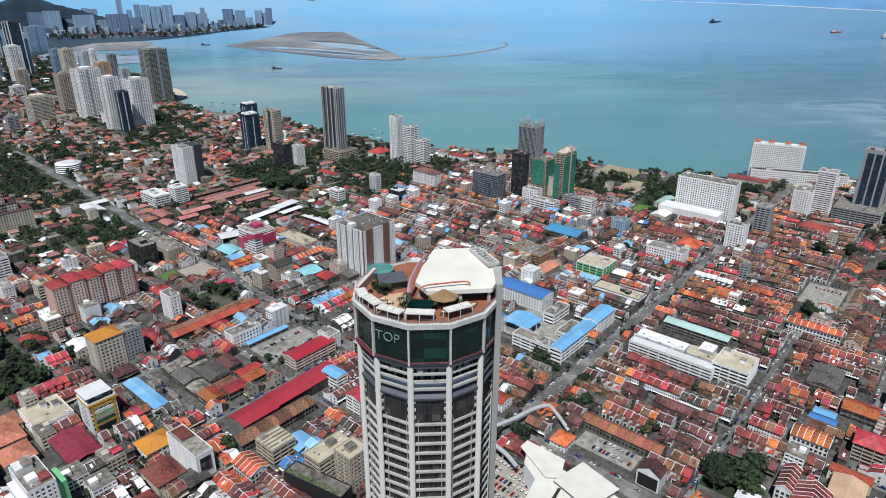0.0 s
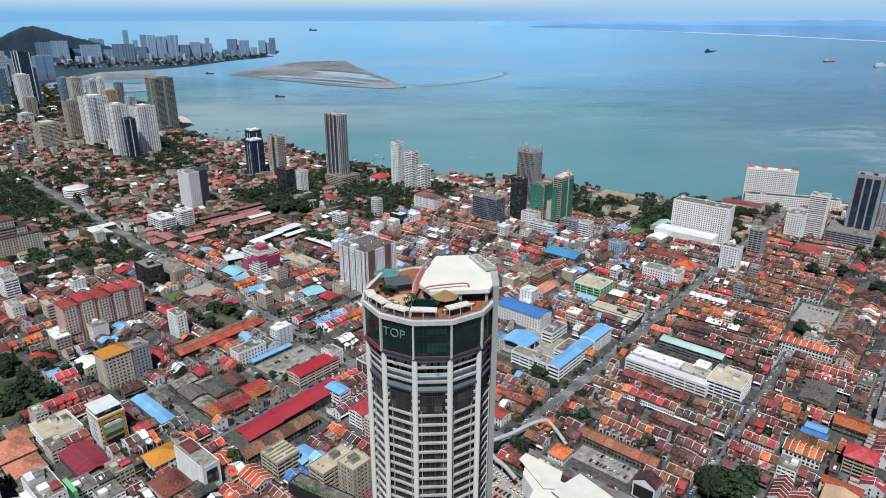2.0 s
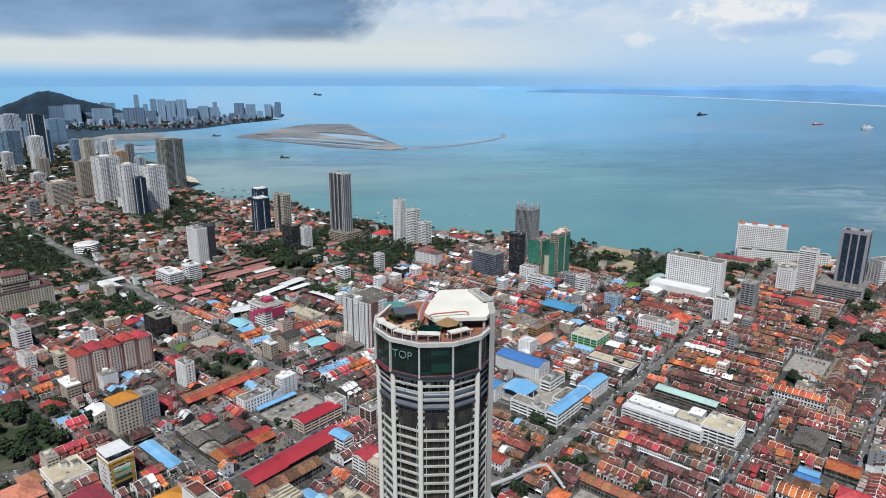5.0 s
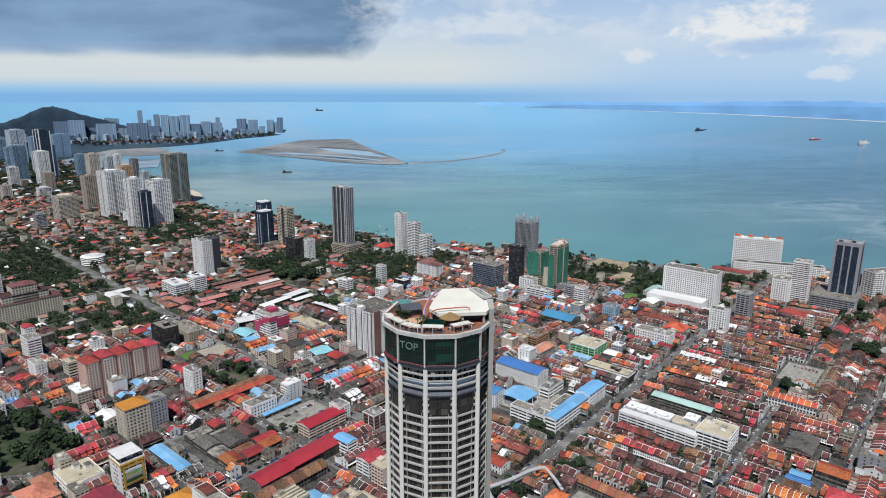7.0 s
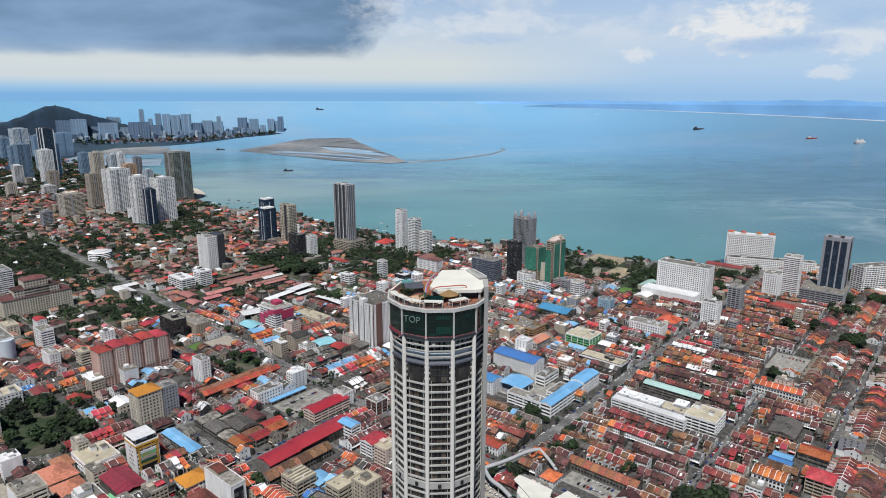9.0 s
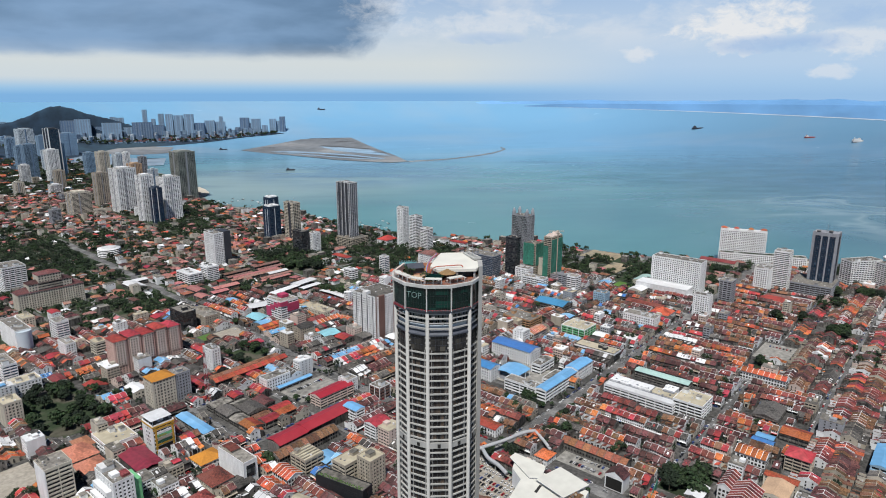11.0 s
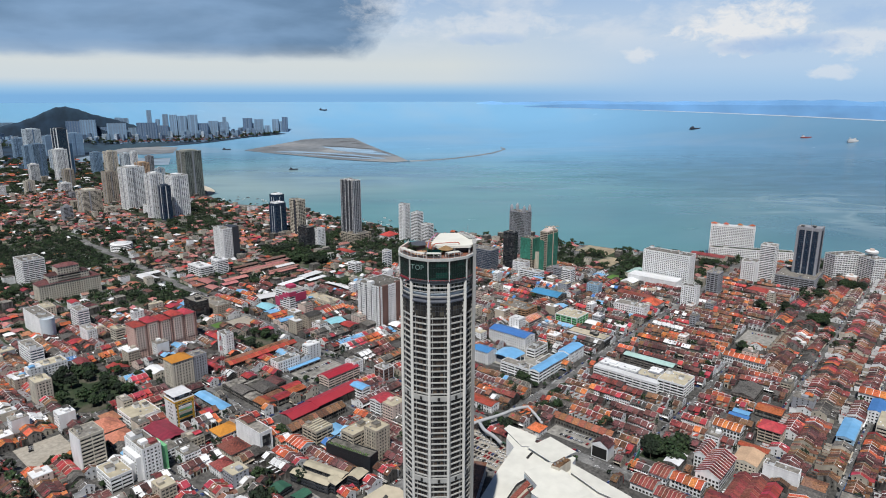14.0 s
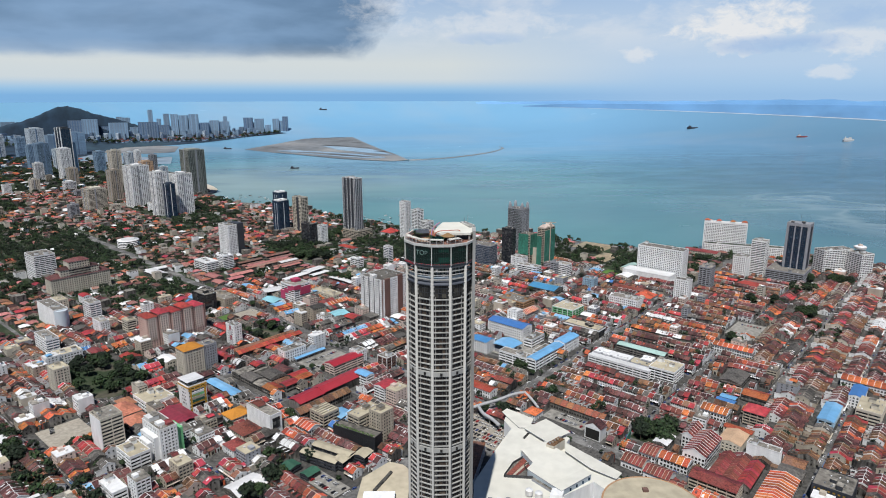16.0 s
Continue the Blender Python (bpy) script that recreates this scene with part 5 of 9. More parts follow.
block("school", "low school hall with a stained flat roof in the courtyard", 128, 364, 30, 13, 5, "ribbon", "wall_white", category="school", take_it=False, crown=False)
vault = thing("sports_hall", "open school hall under a curved pale blue roof", "hall", pose(88, 366, 0, 0, 0, TURN))
take(88, 366, 30, 31)
p = Shape()
arc = [(i * 31 / 8, 9 + 3 * math.sin(math.pi * i / 8)) for i in range(9)]
p.add([(x, y, z - d) for d in (0, 0.3) for y, z in arc for x in (0, 30)], [f for i in range(0, 16, 2) for f in ((i, i + 1, i + 3, i + 2), (i + 20, i + 21, i + 19, i + 18), (i + 2, i + 20, i + 18, i), (i + 1, i + 19, i + 21, i + 3))] + [(0, 18, 19, 1), (17, 35, 34, 16)], "roof_paleblue")
part("curved_roof", p, vault)
for px in (0.6, 10, 20, 29.4):
    for py in (0.6, 30.4):
        p = Shape()
        p.box(-0.3, -0.3, 0, 0.3, 0.3, 9, "wall_white")
        part("column", p, vault, at=(px, py, 0))
p = Shape()
p.box(3, 6, 0, 27, 30, 4, "wall_grey")
part("stage", p, vault)
lo = block("office_block", "long low office with a black glass front and pale roof edge", 214, 425, 20, 54, 11, "curtain", "wall_black", glass="glass_dark", top="cream")
p = Shape()
p.box(-0.3, -0.3, 9.2, 20.3, 0.2, 11.4, "wall_white", True)
p.box(-0.3, 0.2, 9.2, 0.2, 54.3, 11.4, "wall_white", True)
part("roof_edge", p, lo, "pale grey roof edge band")
block("office_block", "green-striped office block with a white end wall", 195, 500, 33, 35, 13, "ribbon", "wall_white", band_key="wall_green", top="cream")
block("office_block", "pale grey office with a sloping glass end", 302, 540, 20, 47, 14, "punched", "wall_white")
take(238, 291, 30, 78)
arc_hall = block("shopping_arcade", "long white arcade with stepped flat roofs", *town(377, 12), 29, 76, 12, "ribbon", "wall_white", top="flat", take_it=False, crown=False)
for x0, y0, x1, y1, z1, key in ((1, 1, 10, 75, 12.9, "roof_white"), (10.6, 1, 13, 75, 12.7, "wall_grey"), (13.5, 30, 28, 75, 13.8, "roof_white"), (13.5, 1, 28, 29, 13.0, "roof_cream"), (15, 34, 20, 44, 15.5, "wall_white"), (15, 56, 22, 64, 15.8, "wall_white"), (23, 8, 26, 20, 14.4, "wall_grey")):
    p = Shape()
    p.box(x0, y0, 12.2, x1, y1, z1, key)
    part("roof_step", p, arc_hall, "raised roof section")
for k in range(12):
    p = Shape()
    p.box(11 + (k % 2) * 6, 3 + k * 6, 12.7, 12.6 + (k % 2) * 6, 4.8 + k * 6, 14.6, "steel" if k % 3 else "roof_white")
    part("air_conditioner", p, arc_hall)
block("shopping_arcade", "long low hall under a mint metal roof", *town(440, 19), 13, 62, 9, "ribbon", "wall_old", top="shed:roof_mint")
block("car_park", "white open multi-storey car park with a cream roof", 263, 280, 31, 30, 16, "deck", "wall_white", glass="opening", storey=3.2, top="cream")
block("warehouse", "old warehouse with a wide grey gabled roof", *town(420, -75), 37, 23, 8, "ribbon", "wall_old", top="shed:roof_grey")
block("warehouse", "low warehouse with bright blue sheet roofs", *town(366, -84), 10, 19, 8, "ribbon", "wall_old", top="shed:roof_blue")
block("warehouse", "low warehouse with pale blue sheet roofs", *town(378, -82), 9, 16, 8, "ribbon", "wall_old", top="shed:roof_paleblue")
block("hotel", "wide white hotel slab with rows of small windows", 424, 690, 26, 82, 54, "punched", "wall_white", storey=3.2)
block("hotel_podium", "plain white windowless podium", 395, 668, 30, 85, 15, "curtain", "wall_white", glass="wall_white", crown=False, top="white")
grand = block("grand_hotel", "white seaside hotel with red roof caps and turrets", 628, 885, 18, 82, 62, "punched", "wall_white", storey=3.3, turn=66, top="white")
for y0, w in ((1, 10), (24, 8), (50, 8), (71, 10)):
    p = Shape()
    p.box(1, y0, 62.2, 12, y0 + w, 66, "wall_white")
    p.hip(1, y0, 12, y0 + w, 66, 3.0, "roof_orange")
    part("turret", p, grand, "white turret with a red cap")
block("grand_hotel", "long white hotel podium with arched openings", 690, 850, 20, 150, 20, "punched", "wall_white", turn=70)
hedge = Shape()
r = random.Random(8)
for k in range(60):
    a, b, w = r.uniform(2, 8), 6 + k * 2.3 + r.uniform(-1, 1), r.uniform(1.2, 2.2)
    hedge.add([(a - w, b, 20.2), (a, b - w, 20.3), (a + w, b, 20.2), (a, b + w, 20.3), (a, b, 20.6 + w * 1.7), (a - w * .7, b + w * .6, 20.4 + w), (a + w * .6, b - w * .7, 20.3 + w)], [(0, 1, 6, 4), (1, 2, 4, 6), (2, 3, 4), (3, 5, 4), (5, 0, 4)], "leaf" if k % 2 else "leaf_dark")
tagged(part("roof_planting", hedge, bpy.data.objects["grand_hotel.001"], "dark green roof planting"), kind="stuff")
block("hotel", "white hotel wing with narrow windows", 548, 712, 30, 24, 37, "punched", "wall_white")
block("hotel", "tall white hotel tower with window strips", 578, 712, 22, 24, 66, "ribbon", "wall_white", storey=3.1)
block("office_tower", "dark blue glass office tower with a stone outline", 640, 692, 26, 36, 100, "curtain", "wall_charcoal", glass="glass_blue", storey=3.5)
dark_tower = bpy.data.objects["office_tower"]
for x0, y0, x1, y1 in ((-0.5, -0.5, 3.5, 3.5), (22.5, -0.5, 26.5, 3.5), (-0.5, 32.5, 3.5, 36.5), (-0.5, 12, 1.2, 14), (-0.5, 22, 1.2, 24)):
    p = Shape()
    p.box(x0, y0, 0, x1, y1, 102, "wall_grey")
    part("stone_pier", p, dark_tower, "pale stone edge pier")
p = Shape()
p.box(-0.4, -0.4, 96, 26.4, 36.4, 101, "wall_grey", True)
part("crown_band", p, dark_tower, "pale stone crown")
p = Shape()
p.tube(12, 18, 101, 116, 0.4, 0.15, "steel", 8)
part("mast", p, dark_tower)
block("office_podium", "grey tiered car-park podium of the dark tower", 622, 662, 66, 60, 20, "deck", "wall_grey", glass="opening")
block("hotel", "white hotel slab with shaded balconies", 698, 735, 62, 24, 44, "balcony", "wall_white", turn=12)
block("hotel", "white hotel wing with a round rooftop restaurant", 752, 712, 26, 34, 42, "balcony", "wall_white", turn=12)
p = Shape()
p.tube(0, 0, 0, 3, 5, 5, "wall_white", 20)
p.tube(0, 0, 3, 6.5, 10, 10.5, "tent", 28)
p.tube(0, 0, 6.5, 8, 10.5, 8, "roof_white", 28)
p.tube(0, 0, 8, 11, 4, 3.6, "wall_palepink", 16)
thing("rooftop_restaurant", "round white revolving restaurant on the hotel roof", "restaurant", pose(768, 745, 43.5), shape=p)
block("apartment_block", "grey concrete apartment block", 450, 635, 24, 19, 39, "balcony", "wall_grey")
block("office_block", "slim white slab with rows of windows", 396, 585, 14, 24, 32, "punched", "wall_white")
cond = block("apartment_tower", "tall grey and white seaside condominium tower", -186, 1040, 22, 44, 136, "balcony", "wall_white", band_key="wall_grey", glass="glass_dark", storey=3.3, joined=True)
p = Shape()
for y0 in (8, 20, 32):
    p.box(-0.6, y0, 8, 0.6, y0 + 5, 137, "wall_charcoal")
part("stair_strip", p, cond, "dark vertical recess strips")
block("podium", "stone podium of the seaside tower", -180, 1020, 44, 52, 20, "deck", "wall_beige")
for lb, x0, y0, w, d, h in (("dark blue glass office tower with pale vertical strips", -372, 1095, 28, 26, 76), ("upper blue glass tower with a pale flat crown", -378, 1122, 24, 24, 92)):
    ot = block("office_tower", lb, x0, y0, w, d, h, "curtain", "wall_navy", glass="glass_blue", top="white", joined=True)
    for xa, ya, xb, yb in ((-0.5, d * 0.30, 0.4, d * 0.30 + 0.9), (-0.5, d * 0.62, 0.4, d * 0.62 + 0.9), (w * 0.45, -0.5, w * 0.45 + 1.2, 0.4)):
        p = Shape()
        p.box(xa, ya, 2, xb, yb, h - 5, "wall_hazy_white")
        part("edge_strip", p, ot, "pale vertical metal strip")
    p = Shape()
    p.box(2.5, 2.5, h + 0.3, w - 2.5, d - 2.5, h + 3.4, "wall_white")
    part("roof_tier", p, ot, "pale set-back crown")
lt = block("apartment_tower", "cream apartment tower with a dark central strip", -318, 1085, 20, 34, 86, "balcony", "wall_cream", joined=True)
p = Shape()
p.box(-0.5, 10, 0, 0.5, 17, 87, "wall_charcoal")
part("stair_strip", p, lt, "dark vertical strip")
block("office_block", "charcoal cube-like office block", -277, 975, 18, 32, 45, "curtain", "wall_charcoal")
block("office_block", "white block with checker windows", -257, 985, 20, 14, 40, "punched", "wall_white")
block("apartment_tower", "slim white seaside apartment tower", -74, 1030, 18, 18, 85, "punched", "wall_white", joined=True)
block("office_tower", "white tower with continuous ribbon windows", -46, 1010, 20, 19, 70, "ribbon", "wall_white", joined=True)
block("office_tower", "lower white tower with ribbon windows", -22, 1000, 18, 20, 46, "ribbon", "wall_white", joined=True)
sp = block("hotel", "grey hotel tower with four corner turrets", 172, 905, 26, 36, 90, "fins", "wall_grey", glass="glass_green", joined=True)
for px in (3, 23):
    for py in (3, 33):
        p = Shape()
        p.tube(0, 0, 0, 9, 3.4, 3.2, "wall_grey", 8)
        p.tube(0, 0, 9, 14, 3.2, 1.0, "wall_grey", 8)
        part("turret", p, sp, at=(px, py, 90))
block("office_tower", "dark charcoal office slab", 138, 800, 15, 22, 71, "curtain", "wall_charcoal", glass="glass_dark")
sc = block("tower_under_construction", "unfinished tower wrapped in green safety net", 200, 792, 36, 16, 74, "deck", "wall_beige", glass="opening")
for x0, y0, x1, y1, z1 in ((-0.6, -0.8, 36.5, -0.5, 70), (36.3, -0.5, 36.6, 16, 72), (-0.8, 6, -0.5, 16.5, 58)):
    p = Shape()
    p.box(x0, y0, 2, x1, y1, z1, "net_green", True)
    part("safety_net", p, sc, "green safety net")
for px in (3, 15, 27):
    p = Shape()
    p.add([(px, 1, 75), (px + 8, 1, 75), (px + 8, 15, 75), (px, 15, 75), (px + 4, 8, 82)], [(0, 1, 4), (1, 2, 4), (2, 3, 4), (3, 0, 4)], "wall_palepink")
    part("roof_cap", p, sc, "white and red pyramid cap")
sc2 = block("tower_under_construction", "lower unfinished block in green netting", 176, 812, 26, 26, 56, "deck", "wall_beige", glass="opening")
for x0, y0, x1, y1 in ((-0.7, 4, -0.4, 26.4), (-0.4, -0.7, 26, -0.4)):
    p = Shape()
    p.box(x0, y0, 18, x1, y1, 58, "net_green", True)
    part("safety_net", p, sc2, "green safety net")
block("podium", "plain beige podium wall at the building site", 190, 812, 16, 36, 31, "curtain", "wall_cream", glass="wall_cream", take_it=False, crown=False)
crane = thing("tower_crane", "yellow tower crane on the unfinished tower", "crane", pose(212, 800, 0))
p = Shape()
p.box(-0.8, -0.8, 0, 0.8, 0.8, 86, "wall_tan")
part("mast", p, crane)
p = Shape()
p.box(-16, -0.5, 84, 10, 0.5, 85.2, "wall_tan", True)
part("jib", p, crane)
block("office_block", "blue-grey glass office block", 97, 790, 24, 48, 40, "curtain", "wall_grey", glass="glass_blue")
block("office_block", "low pale office with a cream roof", 157, 768, 16, 27, 23, "punched", "wall_white")
block("office_block", "low white office with ribbon windows", 178, 735, 16, 42, 14, "ribbon", "wall_white")
block("office_block", "white five-storey office block", 229, 715, 16, 22, 24, "ribbon", "wall_white")
block("office_block", "grey block with a stair front", 212, 722, 10, 14, 26, "ribbon", "wall_grey")
block("office_block", "light blue and white block", 258, 640, 16, 20, 19, "punched", "wall_blue")
sl = block("office_tower", "pale slab tower joined to a dark glass slab", -420, 872, 34, 36, 64, "punched", "wall_white")
p = Shape()
p.box(20, -0.8, 0, 34.4, 30, 66, "wall_charcoal")
part("glass_slab", p, sl, "dark glass slab with a curved edge")
block("clinic", "white stepped low building", -424, 754, 24, 46, 18, "ribbon", "wall_white", top="white")
block("clinic", "white upper wing behind the stepped building", -400, 772, 22, 22, 26, "ribbon", "wall_white", top="white")
p = Shape()
rnd_ = thing("round_building", "round white building with ribbon windows", "building", pose(-668, 966, 0))
take(-690, 944, 44, 44, 0)
p.tube(0, 0, 0, 15.5, 21, 21, "glass_dark", 40)
part("glazing", p, rnd_, "dark curved ribbon windows")
p = Shape()
p.tube(0, 0, 0, 1.5, 21.5, 21.5, "wall_white", 40)
band_ = p.mesh("floor_band", True)
for k in range(5):
    part("floor_band", band_, rnd_, at=(0, 0, 3.4 * k + 0.9))
p = Shape()
p.tube(0, 0, 16.2, 18, 14, 13, "roof_white", 40)
part("roof", p, rnd_, "pale round roof")
for x, y, du, dv, key in ((-365, 775, 50, 12, "roof_faded"), (-378, 795, 52, 12, "roof_faded"), (-420, 800, 44, 12, "roof_red"), (-326, 825, 56, 12, "roof_faded"), (-340, 846, 56, 12, "roof_faded"), (-300, 800, 40, 13, "roof_white"), (-502, 715, 22, 44, "roof_white"), (-530, 742, 40, 16, "roof_white")):
    block("terrace", "long low terrace under %s" % {"roof_faded": "faded salmon tiles", "roof_red": "dull red sheets", "roof_white": "white metal sheets"}[key], x, y, du, dv, 7, "ribbon", "wall_old", top="shed:" + key)
ml = block("mall", "white and magenta shopping mall with a curved painted front", -221, 558, 30, 34, 34, "ribbon", "wall_white", band_key="wall_white")
for x0, y0, x1, y1, z0, z1 in ((-0.7, 24, 2, 34.7, 9, 23), (-0.72, 15, 2, 25, 20, 27), (-0.7, 6, 2, 16, 25, 31), (-0.74, -0.7, 2, 7, 28, 33.6), (1.9, -0.7, 12, 2, 27, 33.6), (11, -0.72, 30.7, 2, 18, 30), (-0.8, -0.8, 31, 8, 0, 6.5), (12, 14, 24, 26, 35, 39)):
    p = Shape()
    p.box(x0, y0, z0, x1, y1, z1, "wall_magenta", True)
    part("painted_band", p, ml, "magenta painted panel")
block("shop_block", "tan block with a grey sheet roof", -180, 491, 24, 17, 20, "punched", "wall_tan", top="shed:roof_grey")
block("office_block", "black slab office with glass strips", -350, 535, 19, 37, 26, "curtain", "wall_black", glass="glass_dark")
block("apartment_block", "tan low flats behind the black office", -326, 550, 24, 52, 15, "punched", "wall_tan")
block("apartment_block", "slim white six-storey flats", -265, 403, 11, 20, 27, "punched", "wall_white")
block("office_block", "white three-storey office on the avenue", -187, 348, 31, 15, 14, "punched", "wall_white")
block("office_tower", "white tiered glass office tower", -700, 695, 34, 46, 46, "ribbon", "wall_white")
pal = block("palace_hotel", "cream stepped hotel with maroon roofs", *town(52, 872), 92, 26, 28, "punched", "wall_cream", top="hip:roof_maroon")
for x0, x1, h in ((16, 76, 40), (30, 62, 52)):
    p = Shape()
    p.box(x0, 1.2, 28, x1, 24, h, "wall_cream")
    for k in range(int((x1 - x0) / 4)):
        for zz in range(29, h - 2, 4):
            p.box(x0 + 1.3 + 4 * k, 1.1, zz, x0 + 3 + 4 * k, 1.25, zz + 2, "glass_dark", True)
    p.hip(x0, 1.2, x1, 24, h, 4.5, "roof_maroon")
    part("upper_tier", p, pal)
slab = block("apartment_block", "pale slab flats with a rounded grey end", *town(0, 704), 18, 66, 28, "curtain", "wall_white", glass="wall_white")
p = Shape()
p.tube(9, 1.5, 0, 27.4, 8.9, 8.9, "wall_hazy_white", 28)
part("rounded_end", p, slab, "rounded pale grey end wall", smooth=False)
block("office_block", "white block with a teal glass strip", *town(47, 705), 15, 27, 26, "ribbon", "wall_white", glass="glass_blue")
block("apartment_block", "cream six-storey block with a pale roof", -420, 270, 16, 20, 26, "punched", "wall_cream", top="cream")
beige = block("apartment_block", "plain beige block with a blank gable wall", *town(-90, 326), 20, 23, 34, "ribbon", "wall_cream", glass="glass_dark", top="flat")
p = Shape()
p.box(-0.15, -0.1, 0.1, 0.5, 23.1, 34.0, "wall_white")
part("side_wall", p, beige, "blank pale gable wall")
for u0, v0, du, dv, rise in ((-60, 372, 26, 30, 5.0), (-58, 344, 22, 24, 4.5), (-44, 392, 14, 20, 4.0)):
    block("house", "sprawling house under salmon hipped roofs", *town(u0, v0), du, dv, 7, "punched", "wall_cream", joined=True, top="hip:roof_salmon", category="house")
bw_ = block("apartment_block", "white stepped flats with a green side", *town(-60, 276), 16, 34, 29, "punched", "wall_white", top="flat")
for x0, y0, x1, y1, z0, z1, key in ((16.1, 2, 22, 20, 0, 24, "wall_green"), (1, 22, 10, 32, 29.2, 33, "wall_white"), (3, 8, 9, 15, 29.2, 32, "wall_white"), (-4, 4, 0.2, 30, 0, 22, "wall_white"), (-8, 8, -4.1, 26, 0, 17, "wall_white"), (9, 4, 15, 12, 29.2, 31.4, "roof_rust")):
    p = Shape()
    p.box(x0, y0, z0, x1, y1, z1, key)
    for zz in range(int(z0) + 2, int(z1) - 2, 3):
        for yy in range(int(y0) + 1, int(y1) - 2, 4):
            p.box(x0 - 0.08, yy, zz, x0 + 0.02, yy + 1.8, zz + 1.4, "glass_dark", True)
    part("side_wing" if key == "wall_green" else "stepped_wing", p, bw_, "green glazed side wing" if key == "wall_green" else "")
block("apartment_block", "low white stepped wing with terraces", *town(-86, 280), 18, 28, 13, "ribbon", "wall_white", top="cream")
block("shop_block", "long white low building", -260, 72, 12, 26, 10, "ribbon", "wall_white", top="white")
block("office_block", "white boxy shop block", *town(196, 300), 14, 16, 15, "punched", "wall_white")
block("office_block", "round-fronted shop block with a red floor band", *town(207, 262), 16, 16, 14, "ribbon", "wall_white", band_key="wall_brown")


def dress(root, du, dv, h, wall):
    """Dark stair strips down the faces of a tower, and a stepped top."""
    r = random.Random(int(h * 7 + du * 3 + dv))
    key = "wall_hazy_dark" if wall.startswith("wall_hazy") else "wall_grey"
    if wall in ("wall_charcoal", "wall_navy"):
        key = "wall_white"
    n = r.choice((0, 1, 1, 2))
    for k in range(n):
        p = Shape()
        c, w = dv * (k + 0.5) / n, dv * r.uniform(0.02, 0.04)
        p.box(-0.6, c - w, 4, 1.0, c + w, h + 0.6, key)
        part("stair_strip", p, root, "vertical strip of darker glazing" if key != "wall_white" else "white vertical edge strip")
    p = Shape()
    c, w = du * r.uniform(0.35, 0.65), du * r.uniform(0.025, 0.05)
    p.box(c - w, -0.6, 4, c + w, 1.0, h + 0.6, key)
    part("stair_strip", p, root, "vertical strip of darker glazing" if key != "wall_white" else "white vertical edge strip")
    for k in range(1):
        p = Shape()
        i = r.uniform(0.2, 0.34)
        p.box(du * i, dv * i * 0.8, h + 0.2 + 4 * k, du * (1 - i), dv * (1 - i * 0.8), h + 4.4 + 4 * k, wall)
        part("roof_tier", p, root)


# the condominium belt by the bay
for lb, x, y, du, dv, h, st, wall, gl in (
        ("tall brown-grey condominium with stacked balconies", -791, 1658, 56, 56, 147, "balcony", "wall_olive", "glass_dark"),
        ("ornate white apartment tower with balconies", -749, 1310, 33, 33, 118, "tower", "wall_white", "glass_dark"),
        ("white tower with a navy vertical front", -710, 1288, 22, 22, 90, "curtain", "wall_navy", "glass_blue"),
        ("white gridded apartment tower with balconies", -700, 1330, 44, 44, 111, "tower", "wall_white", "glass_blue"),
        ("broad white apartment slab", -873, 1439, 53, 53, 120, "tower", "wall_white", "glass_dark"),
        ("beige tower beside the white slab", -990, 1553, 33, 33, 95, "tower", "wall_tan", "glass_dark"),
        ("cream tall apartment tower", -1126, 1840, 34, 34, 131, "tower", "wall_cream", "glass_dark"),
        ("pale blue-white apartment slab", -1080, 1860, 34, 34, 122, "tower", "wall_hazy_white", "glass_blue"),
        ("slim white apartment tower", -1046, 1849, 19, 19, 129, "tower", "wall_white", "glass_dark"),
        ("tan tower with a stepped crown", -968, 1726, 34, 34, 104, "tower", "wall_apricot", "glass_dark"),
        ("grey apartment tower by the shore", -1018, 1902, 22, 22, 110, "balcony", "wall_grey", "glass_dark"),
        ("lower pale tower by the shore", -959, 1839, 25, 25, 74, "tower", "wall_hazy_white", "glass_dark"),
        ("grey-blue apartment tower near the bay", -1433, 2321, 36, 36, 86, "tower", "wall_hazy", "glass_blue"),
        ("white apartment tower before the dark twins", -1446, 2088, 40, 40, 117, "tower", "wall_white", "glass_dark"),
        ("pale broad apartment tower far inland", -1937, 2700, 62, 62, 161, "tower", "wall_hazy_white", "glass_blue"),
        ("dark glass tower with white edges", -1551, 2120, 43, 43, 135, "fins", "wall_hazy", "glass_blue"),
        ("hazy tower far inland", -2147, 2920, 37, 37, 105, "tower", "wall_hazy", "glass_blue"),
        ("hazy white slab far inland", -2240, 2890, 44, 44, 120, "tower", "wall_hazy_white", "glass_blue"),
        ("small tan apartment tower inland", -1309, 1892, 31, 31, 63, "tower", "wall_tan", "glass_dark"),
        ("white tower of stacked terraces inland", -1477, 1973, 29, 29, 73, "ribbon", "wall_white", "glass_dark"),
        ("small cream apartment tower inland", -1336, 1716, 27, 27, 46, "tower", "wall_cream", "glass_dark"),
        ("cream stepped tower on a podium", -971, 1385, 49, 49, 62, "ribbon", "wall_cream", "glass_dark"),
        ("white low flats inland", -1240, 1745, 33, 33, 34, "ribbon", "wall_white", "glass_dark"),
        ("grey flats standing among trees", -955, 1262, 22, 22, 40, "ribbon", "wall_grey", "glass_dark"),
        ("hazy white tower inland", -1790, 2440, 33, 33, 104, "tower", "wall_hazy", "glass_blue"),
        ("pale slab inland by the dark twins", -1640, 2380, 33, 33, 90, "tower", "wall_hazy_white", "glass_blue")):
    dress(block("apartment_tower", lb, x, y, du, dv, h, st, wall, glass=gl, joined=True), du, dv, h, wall)
